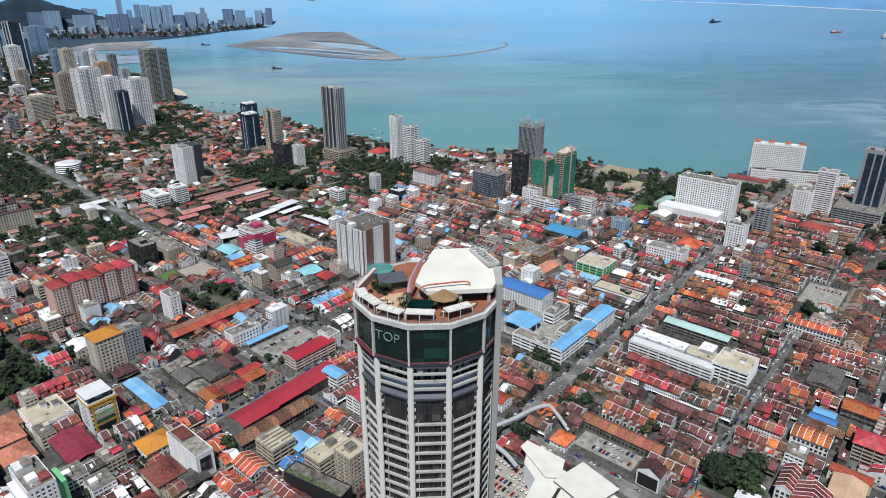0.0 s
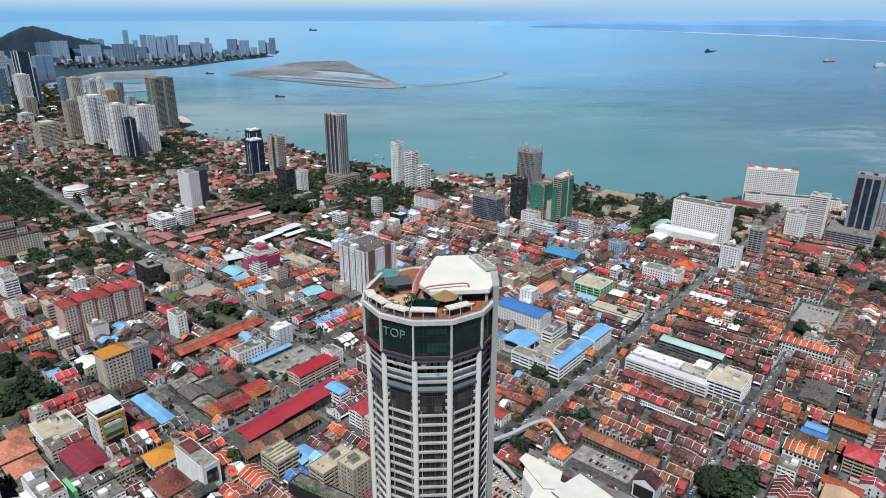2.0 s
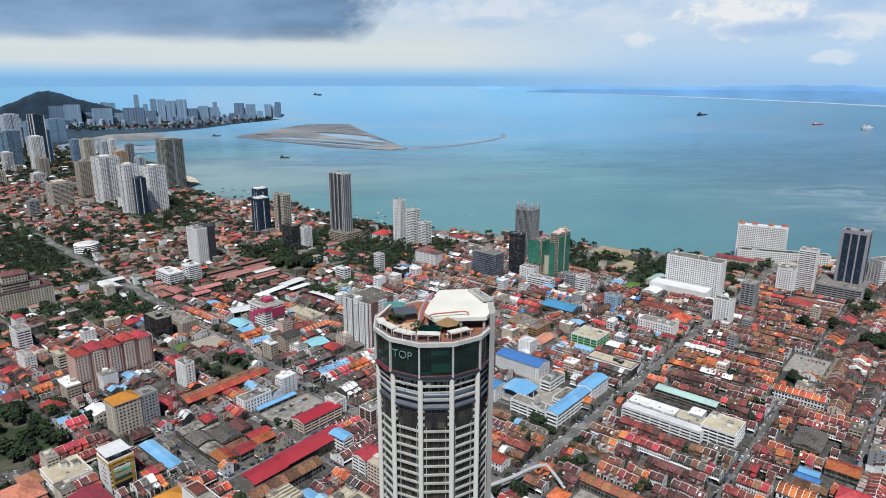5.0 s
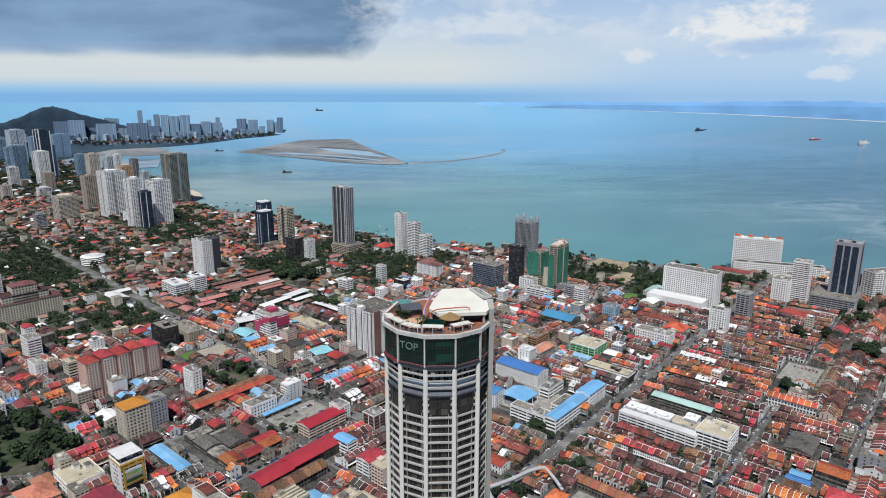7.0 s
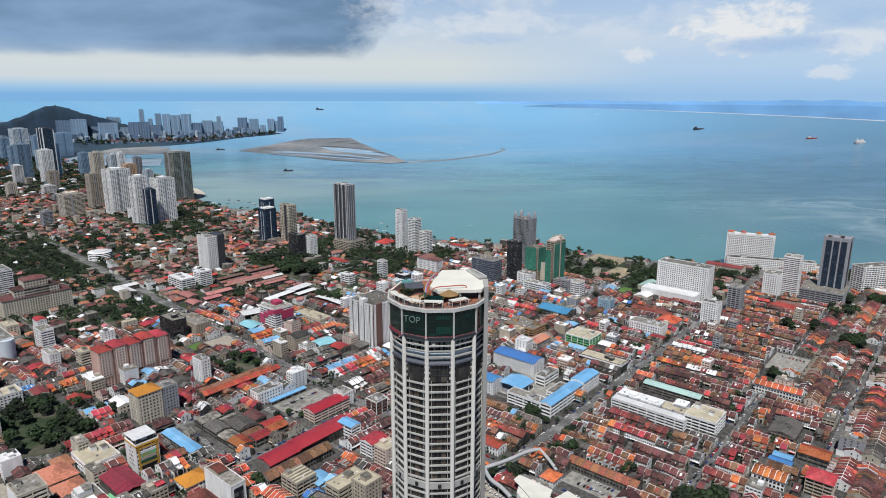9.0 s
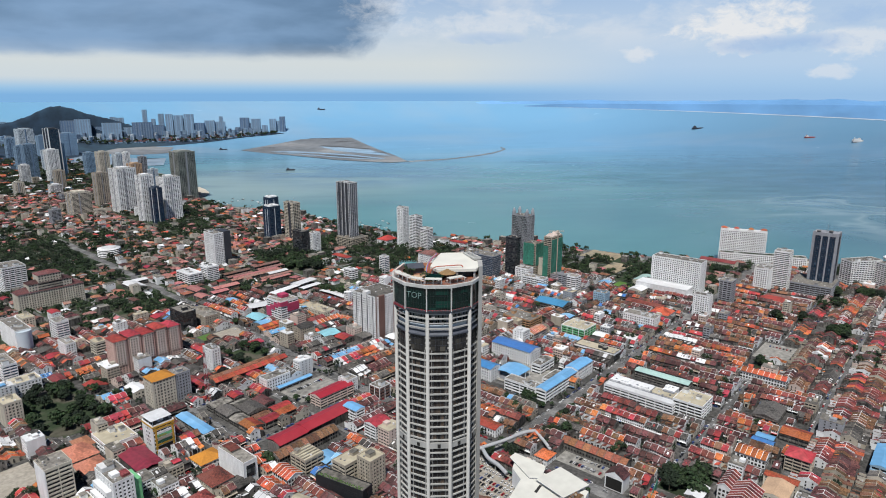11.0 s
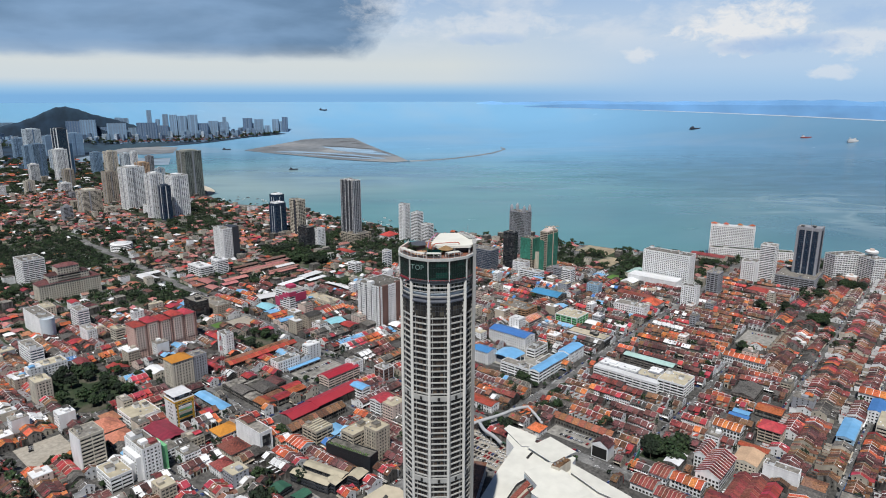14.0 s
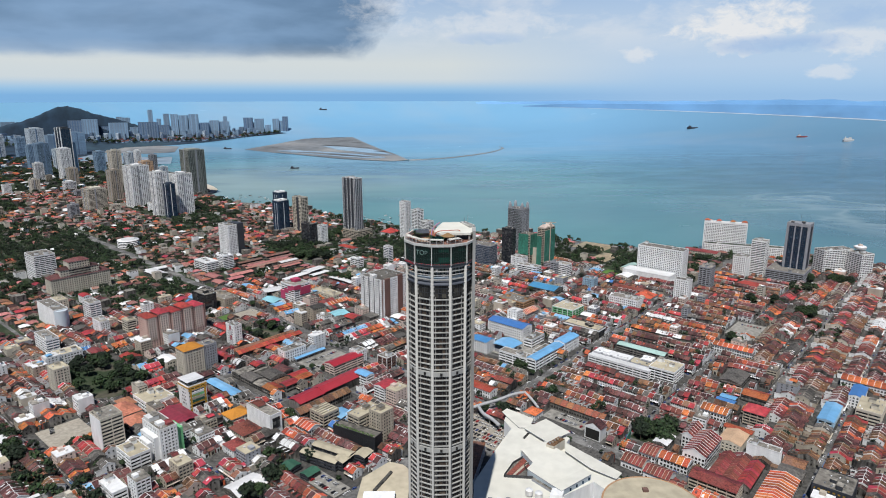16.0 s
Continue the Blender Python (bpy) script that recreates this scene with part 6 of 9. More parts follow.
twin = block("office_tower", "dark twin office tower with white edges", -1520, 2234, 40, 58, 186, "curtain", "wall_charcoal", glass="glass_blue", joined=True)
for x0, y0, x1, y1, z1 in ((-0.8, -0.8, 2.4, 2.4, 191), (37.6, -0.8, 40.8, 2.4, 184), (-0.8, 26, 1.6, 31, 191), (-0.8, 55.6, 2.4, 58.8, 188)):
    p = Shape()
    p.box(x0, y0, 0, x1, y1, z1, "wall_white")
    part("edge_pier", p, twin, "white vertical edge pier")
for x0, y0, x1, y1, z1 in ((40.4, 6, 56, 44, 128), (8, 8, 30, 50, 192)):
    p = Shape()
    p.box(x0, y0, 0 if x0 > 30 else 186.3, x1, y1, z1, "wall_hazy" if x0 > 30 else "wall_charcoal")
    part("tower_wing" if x0 > 30 else "roof_tier", p, twin, "paler lower wing" if x0 > 30 else "set-back dark top")
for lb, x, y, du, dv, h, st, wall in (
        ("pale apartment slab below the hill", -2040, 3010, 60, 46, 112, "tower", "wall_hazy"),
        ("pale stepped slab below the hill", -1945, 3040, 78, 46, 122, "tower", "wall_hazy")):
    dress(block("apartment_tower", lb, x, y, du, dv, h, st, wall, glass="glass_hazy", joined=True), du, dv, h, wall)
r = random.Random(31)
for k in range(22):
    x, y = r.uniform(-1500, -760), r.uniform(1180, 2100)
    du, dv, h = r.uniform(16, 30), r.uniform(16, 34), r.uniform(14, 36)
    tone = r.choice(("white", "cream", "beige", "grey"))
    if on_land(x, y) and on_land(x + 40, y + 40) and free(x, y, 22) and x > -(y + 380) * 0.75:
        block("apartment_block", "mid-rise %s flats among the bay towers" % tone, x, y, du, dv, h, r.choice(("punched", "ribbon", "balcony")), "wall_" + tone, joined=True, crown=False)
# towers on the headland; their wall and glass colours carry the haze of distance
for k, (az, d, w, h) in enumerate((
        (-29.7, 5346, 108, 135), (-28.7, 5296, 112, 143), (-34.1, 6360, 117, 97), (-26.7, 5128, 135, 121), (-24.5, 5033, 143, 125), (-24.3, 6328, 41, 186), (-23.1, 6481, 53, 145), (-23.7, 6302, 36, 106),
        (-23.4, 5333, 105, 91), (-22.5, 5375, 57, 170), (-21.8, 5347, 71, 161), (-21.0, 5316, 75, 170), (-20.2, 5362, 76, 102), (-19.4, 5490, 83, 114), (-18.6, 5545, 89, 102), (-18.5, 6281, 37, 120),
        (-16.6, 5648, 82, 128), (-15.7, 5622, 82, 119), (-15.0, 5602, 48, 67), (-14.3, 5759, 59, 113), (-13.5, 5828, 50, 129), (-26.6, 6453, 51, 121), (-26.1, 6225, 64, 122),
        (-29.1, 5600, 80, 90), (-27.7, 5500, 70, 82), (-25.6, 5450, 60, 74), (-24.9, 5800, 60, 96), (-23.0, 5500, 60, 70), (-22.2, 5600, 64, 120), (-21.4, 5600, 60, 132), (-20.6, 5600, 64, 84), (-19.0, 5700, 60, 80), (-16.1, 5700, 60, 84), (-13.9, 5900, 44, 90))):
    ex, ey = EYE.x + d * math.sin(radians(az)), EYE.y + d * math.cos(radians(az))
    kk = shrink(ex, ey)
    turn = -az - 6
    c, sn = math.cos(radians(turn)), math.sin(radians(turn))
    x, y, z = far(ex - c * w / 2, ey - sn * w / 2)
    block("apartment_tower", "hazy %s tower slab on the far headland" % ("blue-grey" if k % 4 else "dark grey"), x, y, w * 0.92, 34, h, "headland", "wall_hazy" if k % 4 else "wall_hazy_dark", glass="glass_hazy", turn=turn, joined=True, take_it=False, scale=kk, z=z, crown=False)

# ---- market roof, halls and podiums near the tower ----
red = thing("covered_market", "very long market roof of bright red sheet metal", "market", pose(-159, 237, 0, 0, 0, 50.2))
for k in range(3):
    p = Shape()
    p.gable(k * 33 - 0.2, -21 + k * 0.8, k * 33 + 33, -1 + k * 0.8, 9.5 + (0.5 if k == 1 else 0), 2.6, "roof_bright_red", thick=0.25)
    part("roof", p, red, "bright red sheet roof")
    p = Shape()
    p.box(k * 33, -19.5, 0, k * 33 + 32.6, -2.5, 9.3, "wall_old")
    part("wall", p, red)
take(-143, 223, 98, 20, 50)
mar = thing("warehouse", "wide warehouse with a dark maroon sheet roof", "warehouse", pose(*town(-26, 311), 0, 0, 0, TURN))
take(*town(-26, 311), 22, 42)
p = Shape()
p.gable(0, 0, 22, 42, 8, 2.4, "roof_crimson", along='y')
part("roof", p, mar)
p = Shape()
p.box(0.5, 0.5, 0, 21.5, 41.5, 7.9, "wall_old")
part("wall", p, mar)
for x, y, du, dv, tr, h, key in ((-125, 135, 40, 9, -29, 9, "roof_cream"), (-116, 145, 42, 9, -29, 10, "roof_cream"), (-84, 116, 16, 12, 60, 9, "roof_cream"), (-66, 124, 14, 12, 60, 9, "roof_cream"), (-138, 119, 13, 12, -38, 6, "roof_green"), (-119, 108, 10, 14, -38, 5, "roof_green")):
    block("temple_hall" if key == "roof_green" else "hall", "temple hall with a dark green tiled roof" if key == "roof_green" else "low hall with a cream gabled roof and dark walls", x, y, du, dv, h, "ribbon", "wall_charcoal", turn=tr, top="shed:" + key)
for u0, v0, du, dv, h, lb, key in ((112, 436, 92, 9, 6, "long shed with a weathered brown roof", "roof_brown"), (244, -62, 22, 13, 8, "low building with a pale vaulted roof", "roof_white")):
    block("terrace" if "orange" in key else "hall", lb, *town(u0, v0), du, dv, h, "punched", "wall_old", top="shed:" + key)
for u0, v0, du, dv, h, key in ((76, 304, 15, 20, 7, "roof_orange"), (92, 302, 18, 13, 8, "roof_red"), (92, 316, 18, 12, 6, "roof_brown"), (76, 325, 15, 16, 6, "roof_flat"), (92, 330, 20, 22, 8, "roof_grey"), (76, 343, 15, 24, 7, "roof_grey"), (93, 354, 17, 14, 6, "roof_flat"), (76, 370, 22, 14, 7, "roof_flat"), (100, 370, 12, 14, 9, "roof_red"), (112, 306, 20, 12, 7, "roof_orange"), (114, 320, 22, 10, 6, "roof_red"), (113, 336, 14, 22, 7, "roof_maroon")):
    block("market_hall", "low market hall under %s sheets" % {"roof_grey": "dark grey", "roof_flat": "stained concrete-coloured", "roof_brown": "weathered brown", "roof_red": "red metal", "roof_orange": "orange tiled", "roof_maroon": "dull maroon"}[key], *town(u0, v0), du, dv, h, "ribbon", "wall_old", top="shed:" + key)
block("shop_row", "narrow row under a pale blue metal roof", *town(44, 330), 12, 56, 6, "ribbon", "wall_old", top="shed:roof_paleblue")
block("bus_shelter", "long pale blue canopy over parking bays", *town(150, 362), 46, 6, 4, "ribbon", "wall_grey", top="shed:roof_paleblue")
block("colonial_house", "orange colonial block with arcades", 128, 536, 30, 46, 13, "deck", "wall_orange")
block("warehouse", "long shed with a cyan metal roof", *town(256, 560), 22, 32, 6, "ribbon", "wall_old", top="shed:roof_cyan")
block("warehouse", "flat shed with broad sky-blue roof", *town(585, 260), 30, 50, 8, "ribbon", "wall_old", top="shed:roof_azure")
block("arcade_row", "white arcaded row with terracotta roof and skylights", *town(226, 124), 14, 60, 8, "punched", "wall_white", top="shed:roof_orange")
pod = thing("shopping_podium", "sprawling white-roofed shopping podium round the tower", "mall", pose(0, 0, 0))
p = Shape()
p.prism([(22, 22), (26.5, 62), (28, 77), (49, 124), (67, 160), (62, 176), (66, 189), (93, 163), (98, 168), (118, 143), (113, 134), (147, 80), (134, 60), (124, 76), (96, 58), (100, 20), (60, -20), (22, -20)], 0, 16.5, "wall_white", "membrane")
part("podium_block", p, pod, "white podium walls and flat white roof")


def plate(pts, z, drop=(0, 0), thick=0.9, key="membrane"):
    """A roof plate that slopes a little, with a fascia under its edge."""
    q = Shape()
    n = len(pts)
    cx, cy = sum(a for a, _ in pts) / n, sum(b for _, b in pts) / n
    top = [(a, b, z + (a - cx) * drop[0] + (b - cy) * drop[1]) for a, b in pts]
    q.add(top, [tuple(range(n))], key)
    q.add(top + [(a, b, c - thick) for a, b, c in top], [(i + n, (i + 1) % n + n, (i + 1) % n, i) for i in range(n)] + [tuple(range(2 * n - 1, n - 1, -1))], "wall_grey")
    return q


PLATE_A = [(61.2, 190.6), (66.9, 197.1), (90.0, 176.9), (84.0, 160.0), (74.0, 160.4)]
PLATE_B = [(78.5, 156.1), (101.2, 172.5), (119.2, 146.7), (95.6, 131.0)]
PLATE_C = [(69.6, 112.8), (92.8, 126.3), (105.4, 110.1), (122.2, 78.8), (94.1, 56.8), (71.6, 84.9), (77.2, 94.6)]
PLATE_D = [(111.8, 131.6), (149.1, 85.5), (142.3, 76.7), (124.6, 91.5), (108.6, 117.4)]
for pts, z, drop in ((PLATE_A, 17.6, (0.0, 0.01)), (PLATE_B, 19.6, (0.03, 0.0)), (PLATE_D, 18.6, (-0.02, 0.0))):
    part("roof_plate", plate(pts, z, drop, 0.6), pod, "broad white roof plate with a thin fascia")
# the raised hall: pale walls under a gently bowed roof
p = Shape()
p.prism(PLATE_C, 16.5, 21.6, "wall_hazy_white", "membrane")
part("hall_wall", p, pod, "pale blue-grey hall wall")
p = Shape()
for i in range(4):
    y0 = 61.5 + i * 4.6
    p.box(100.5 + i * 5.9, y0 + 1.2, 17.4, 103.0 + i * 5.9, y0 + 1.2 + 0.1, 20.0, "glass_blue", True)
part("window_row", p, pod, "blue-tinted hall windows")
part("roof_plate", plate(PLATE_C, 22.4, (-0.02, 0.03), 0.7), pod, "broad white bowed hall roof")
p = Shape()
p.prism([(92.1, 117.9), (105.0, 130.3), (109.9, 125.5), (98.1, 113.8)], 16.5, 25.6, "wall_cream", "roof_brown")
for i in range(5):
    a, b = 94.6 + i * 2.7, 117.6 + i * 2.4
    p.box(a, b, 25.6, a + 1.6, b + 1.2, 26.7, "wall_tan" if i % 2 else "steel")
part("plant_box", p, pod, "cream plant box with machines on its brown roof")
p = Shape()
p.prism([(75.3, 143.0), (81.0, 152.0), (82.6, 150.8), (77.0, 141.6)], 16.5, 16.9, "opening")
part("roof_slot", p, pod, "dark slot in the white roof")
COURT = [(52.2, 82.8), (62.0, 101.7), (73.8, 112.2), (78.9, 102.9), (70.2, 97.4), (75.5, 80.0)]
p = Shape()
p.prism(COURT, 16.5, 16.64, "wall_old")
part("light_well", p, pod, "sunken court floor")
for t, zz, key in ((0.0, 18.4, "roof_rust"), (0.28, 17.8, "wall_tan"), (0.5, 17.3, "roof_rust")):
    q = Shape()
    (ax, ay), (bx, by) = (54.5 + 9 * t, 84.5 + 2 * t), (71.5 + 5 * t, 108.5 - 8 * t)
    q.prism([(ax, ay), (ax + 4.2, ay - 1.2), (bx + 3.6, by - 3.2), (bx, by)], 16.64, zz, key)
    part("court_tier", q, pod, "stepped tiled tier in the court")
q = Shape()
for i in range(len(COURT)):
    (x0, y0), (x1, y1) = COURT[i], COURT[(i + 1) % len(COURT)]
    q.add([(x0, y0, 16.5), (x1, y1, 16.5), (x1, y1, 19.2), (x0, y0, 19.2)], [(0, 1, 2, 3), (3, 2, 1, 0)], "tower_grey")
part("court_wall", q, pod)
p = Shape()
p.prism([(74, 78), (90, 58), (99, 64), (82, 84)], 16.5, 18.6, "wall_grey", "roof_flat")
p.prism([(84, 52), (94, 52), (97, 60), (88, 62)], 16.5, 21.0, "wall_white", "roof_white")
part("service_block", p, pod, "grey service block on the roof")
for k in range(14):
    q = Shape()
    x, y = 30 + (k % 5) * 7, 30 + (k // 5) * 11
    q.box(x, y, 16.5, x + 3.2, y + 2.2, 18.2, "steel" if k % 2 else "roof_white")
    part("air_handler", q, pod)
for px, py in ((69.4, 58.6), (76.1, 54.9)):
    p = Shape()
    p.tube(px, py, 17.5, 21.5, 3.0, 3.0, "tent", 18)
    p.tube(px, py, 21.5, 22.6, 3.0, 0.6, "roof_white", 18)
    part("water_tank", p, pod, "white domed water tank")
block("shop_block", "white three-storey block beside the podium", 27, 84, 58, 14, 14, "ribbon", "wall_white", turn=76, top="hip:roof_brown")
take(-20, -30, 200, 150, 0, 0)
take(20, 26, 110, 60, 62, 0)
take(66, 150, 60, 50, -50, 0)
cp = thing("podium", "cream flat-roofed podium beside the tower", "building", pose(0, 0, 0))
p = Shape()
p.prism([(-64, 30), (-24, 30), (-24, 88), (-30, 96), (-42, 101), (-62, 78)], 0, 20, "wall_cream", "roof_cream")
part("podium_block", p, cp)
p = Shape()
p.prism([(-58, 34), (-34, 34), (-34, 54), (-58, 54)], 20, 24, "wall_white", "roof_white")
part("roof_box", p, cp)
p = Shape()
p.prism([(-52, 60), (-49, 60), (-38, 84), (-40, 86)], 20, 21.2, "wall_old")
part("roof_duct", p, cp)
take(-66, 28, 44, 76, 0)
cr = thing("convention_dome", "round cream-roofed building with an orange eave", "building", pose(158, 36, 0))
p = Shape()
p.tube(0, 0, 0, 22, 36, 36, "wall_cream", 40)
p.tube(0, 0, 22, 22.9, 37.5, 37.5, "wall_orange", 40)
p.tube(0, 0, 22.9, 25, 36, 8, "roof_cream", 40)
part("drum", p, cr)
p = Shape()
p.box(-3, 14, 23.8, 1, 18, 26.4, "wall_brown")
part("roof_hatch", p, cr, "small brown hatch")
take(120, 0, 76, 74, 0)
gold = block("office_block", "dark office with gold window panels", 320, 56, 30, 28, 15, "punched", "wall_charcoal", glass="wall_yellow")
wedge = thing("gabled_house", "tall narrow house with a maroon gable roof and white side wall", "house", pose(151, 163, 0, 0, 0, TURN))
take(151, 163, 14, 17)
p = Shape()
p.box(0, 0, 0, 13, 16, 13, "wall_white")
p.box(-0.1, 1, 1, 0.1, 15, 11, "opening", True)
part("wall", p, wedge)
p = Shape()
p.gable(0, 0, 13, 16, 13, 4.5, "roof_maroon", along='x', wall="wall_white")
part("roof", p, wedge)
net = thing("hoarding", "green netted hoarding round a building site", "fence", pose(170, 150, 0, 0, 0, 60))
p = Shape()
p.box(0, 0, 0, 26, 0.4, 8, "net_green")
part("net", p, net)


def market_canopy(u0, v0, du, dv, h, turn):
    """An open market hall: a pale sheet roof in two shallow slopes on two rows of posts."""
    x, y = town(u0, v0)
    take(x, y, du, dv, TURN + turn, 0.5)
    root = thing("market_canopy", "open market hall under a wide white sheet roof", "canopy", pose(x, y, 0, 0, 0, TURN + turn), "market canopies")
    q = Shape()
    q.gable(0, 0, du, dv, h, 0.9, "roof_white", over=0.8, thick=0.35)
    part("roof", q, root, "white metal sheet roof")
    post = Shape()
    post.box(-0.2, -0.2, 0, 0.2, 0.2, h, "wall_grey")
    post = post.mesh("post")
    for k in range(int(du / 9) + 1):
        for b in (0.6, dv - 0.6):
            part("post", post, root, at=(0.6 + k * (du - 1.2) / max(1, int(du / 9)), b, 0))
    q = Shape()
    for k in range(int(du / 4)):
        q.box(1.0 + 4 * k, 2, 0.1, 3.6 + 4 * k, dv - 2, 2.4, "wall_old" if k % 3 else "roof_rust")
    tagged(part("stall_row", q, root, "dark market stalls"), kind="stuff")


for u0, v0, du, dv, h, turn in ((276, 612, 34, 22, 8, -18), (312, 626, 42, 15, 8, -20), (341, 644, 58, 13, 8, 8), (395, 652, 44, 17, 9, 8), (391, 634, 39, 11, 7, 4), (405, 552, 9, 58, 6, 0), (415, 556, 8, 48, 6, 0)):
    market_canopy(u0, v0, du, dv, h, turn)
for u0, v0, du, dv, h, key in ((294, 740, 46, 16, 7, "roof_pink"), (280, 722, 29, 14, 7, "roof_pink"), (268, 752, 18, 36, 7, "roof_pink"), (256, 715, 16, 26, 7, "roof_pink"), (340, 764, 104, 11, 7, "roof_faded"), (352, 777, 92, 9, 7, "roof_pink"), (380, 735, 66, 10, 7, "roof_faded"), (372, 722, 60, 10, 7, "roof_pink"), (340, 702, 50, 10, 7, "roof_faded"), (276, 436, 26, 24, 7, "roof_cyan"), (286, 411, 18, 20, 7, "roof_red"), (190, 487, 26, 14, 7, "roof_red"), (334, 512, 22, 56, 8, "roof_cream"),
                               (12, 511, 19, 22, 6, "roof_red"), (-8, 556, 13, 22, 8, "roof_rust"), (38, 464, 15, 24, 8, "roof_white"), (683, 146, 17, 60, 6, "roof_rust"), (795, 226, 42, 18, 8, "roof_mint"), (738, 204, 34, 22, 8, "roof_white"), (1010, 140, 24, 66, 9, "roof_rust")):
    block("terrace" if key in ("roof_pink", "roof_faded", "roof_rust") else "hall", "long low building under %s" % {"roof_pink": "faded pink sheets", "roof_faded": "faded salmon tiles", "roof_cyan": "pale turquoise sheeting", "roof_red": "bright red sheets", "roof_cream": "a flat cream roof", "roof_rust": "rust-red tiles", "roof_white": "white sheeting", "roof_mint": "pale green sheeting"}[key], *town(u0, v0), du, dv, h, "punched", "wall_cream" if h > 7 else "wall_old", joined=True, top="cream" if key == "roof_cream" else "shed:" + key)
block("house", "large house under an orange hipped roof", *town(650, 126), 30, 28, 7, "punched", "wall_white", joined=True, top="hip:roof_orange", category="house")
for lb, u0, v0, du, dv, h, st, wall, gl, top in (
        ("white six-storey block with blank sides", 32, 634, 12, 26, 19, "punched", "wall_white", "glass_dark", "flat"),
        ("cream five-storey block with dark windows", 60, 617, 13, 17, 17, "ribbon", "wall_cream", "glass_dark", "cream"),
        ("white block with a teal glass front", -40, 616, 15, 42, 20, "ribbon", "wall_white", "glass_blue", "flat"),
        ("long white block with rows of windows", -46, 561, 28, 22, 16, "punched", "wall_white", "glass_dark", "cream"),
        ("cream office block with dark windows", 32, 788, 15, 28, 16, "punched", "wall_cream", "glass_dark", "cream"),
        ("small white block under a red roof", 70, 794, 12, 20, 13, "punched", "wall_white", "glass_dark", "shed:roof_red")):
    block("office_block", lb, *town(u0, v0), du, dv, h, st, wall, glass=gl, joined=True, top=top)
# covered footbridge over the avenue
br = thing("footbridge", "covered white footbridge with a rounded roof over the road", "bridge", pose(0, 0, 0))
part("bridge_tube", pipe("", "", [(30, 214, 8.5), (42, 222, 8.5), (60, 232, 8.6), (80, 246, 8.6), (92, 250, 8.6)], 1.7, "bridge_roof", 14), br, "curved metal roof tube", smooth=True)
part("bridge_arm", pipe("", "", [(40, 221, 8.5), (44, 205, 8.4), (52, 194, 8.0), (58, 182, 7.6)], 1.7, "bridge_roof", 14), br, smooth=True)
part("bridge_arm", pipe("", "", [(92, 250, 8.6), (98, 238, 6.0), (103, 226, 3.0)], 1.5, "bridge_roof", 14), br, "stair arm", smooth=True)
for x, y in ((44, 222), (62, 233), (80, 246), (50, 197), (92, 249)):
    p = Shape()
    p.tube(x, y, 0, 7, 0.6, 0.6, "tower_white", 10)
    part("bridge_pillar", p, br)
mast = thing("radio_mast", "red and white lattice mast among low roofs", "mast", pose(-241, 319, 0))
for k in range(11):
    p = Shape()
    z0, z1, r0, r1 = 6 * k, 6 * k + 6, 2.3 - 0.17 * k, 2.3 - 0.17 * (k + 1)
    key = "red_rail" if k % 2 else "tent"
    legs = ((1, 1), (1, -1), (-1, -1), (-1, 1))
    for q in range(4):
        (ax, ay), (bx, by) = legs[q], legs[(q + 1) % 4]
        for (px, py, pr, pz), (qx, qy, qr, qz), w in (((ax, ay, r0, z0), (ax, ay, r1, z1), 0.17), ((ax, ay, r0, z0), (bx, by, r1, z1), 0.09), ((bx, by, r0, z0), (ax, ay, r1, z1), 0.09), ((ax, ay, r1, z1), (bx, by, r1, z1), 0.10)):
            a, b = Vector((px * pr, py * pr, pz)), Vector((qx * qr, qy * qr, qz))
            side = (b - a).cross(Vector((ax + bx, ay + by, 0.3))).normalized() * w
            up = (b - a).cross(side).normalized() * w
            p.add([tuple(e + o) for e in (a, b) for o in (side, up, -side, -up)], [(0, 1, 5, 4), (1, 2, 6, 5), (2, 3, 7, 6), (3, 0, 4, 7)], key)
    part("lattice_section", p, mast)


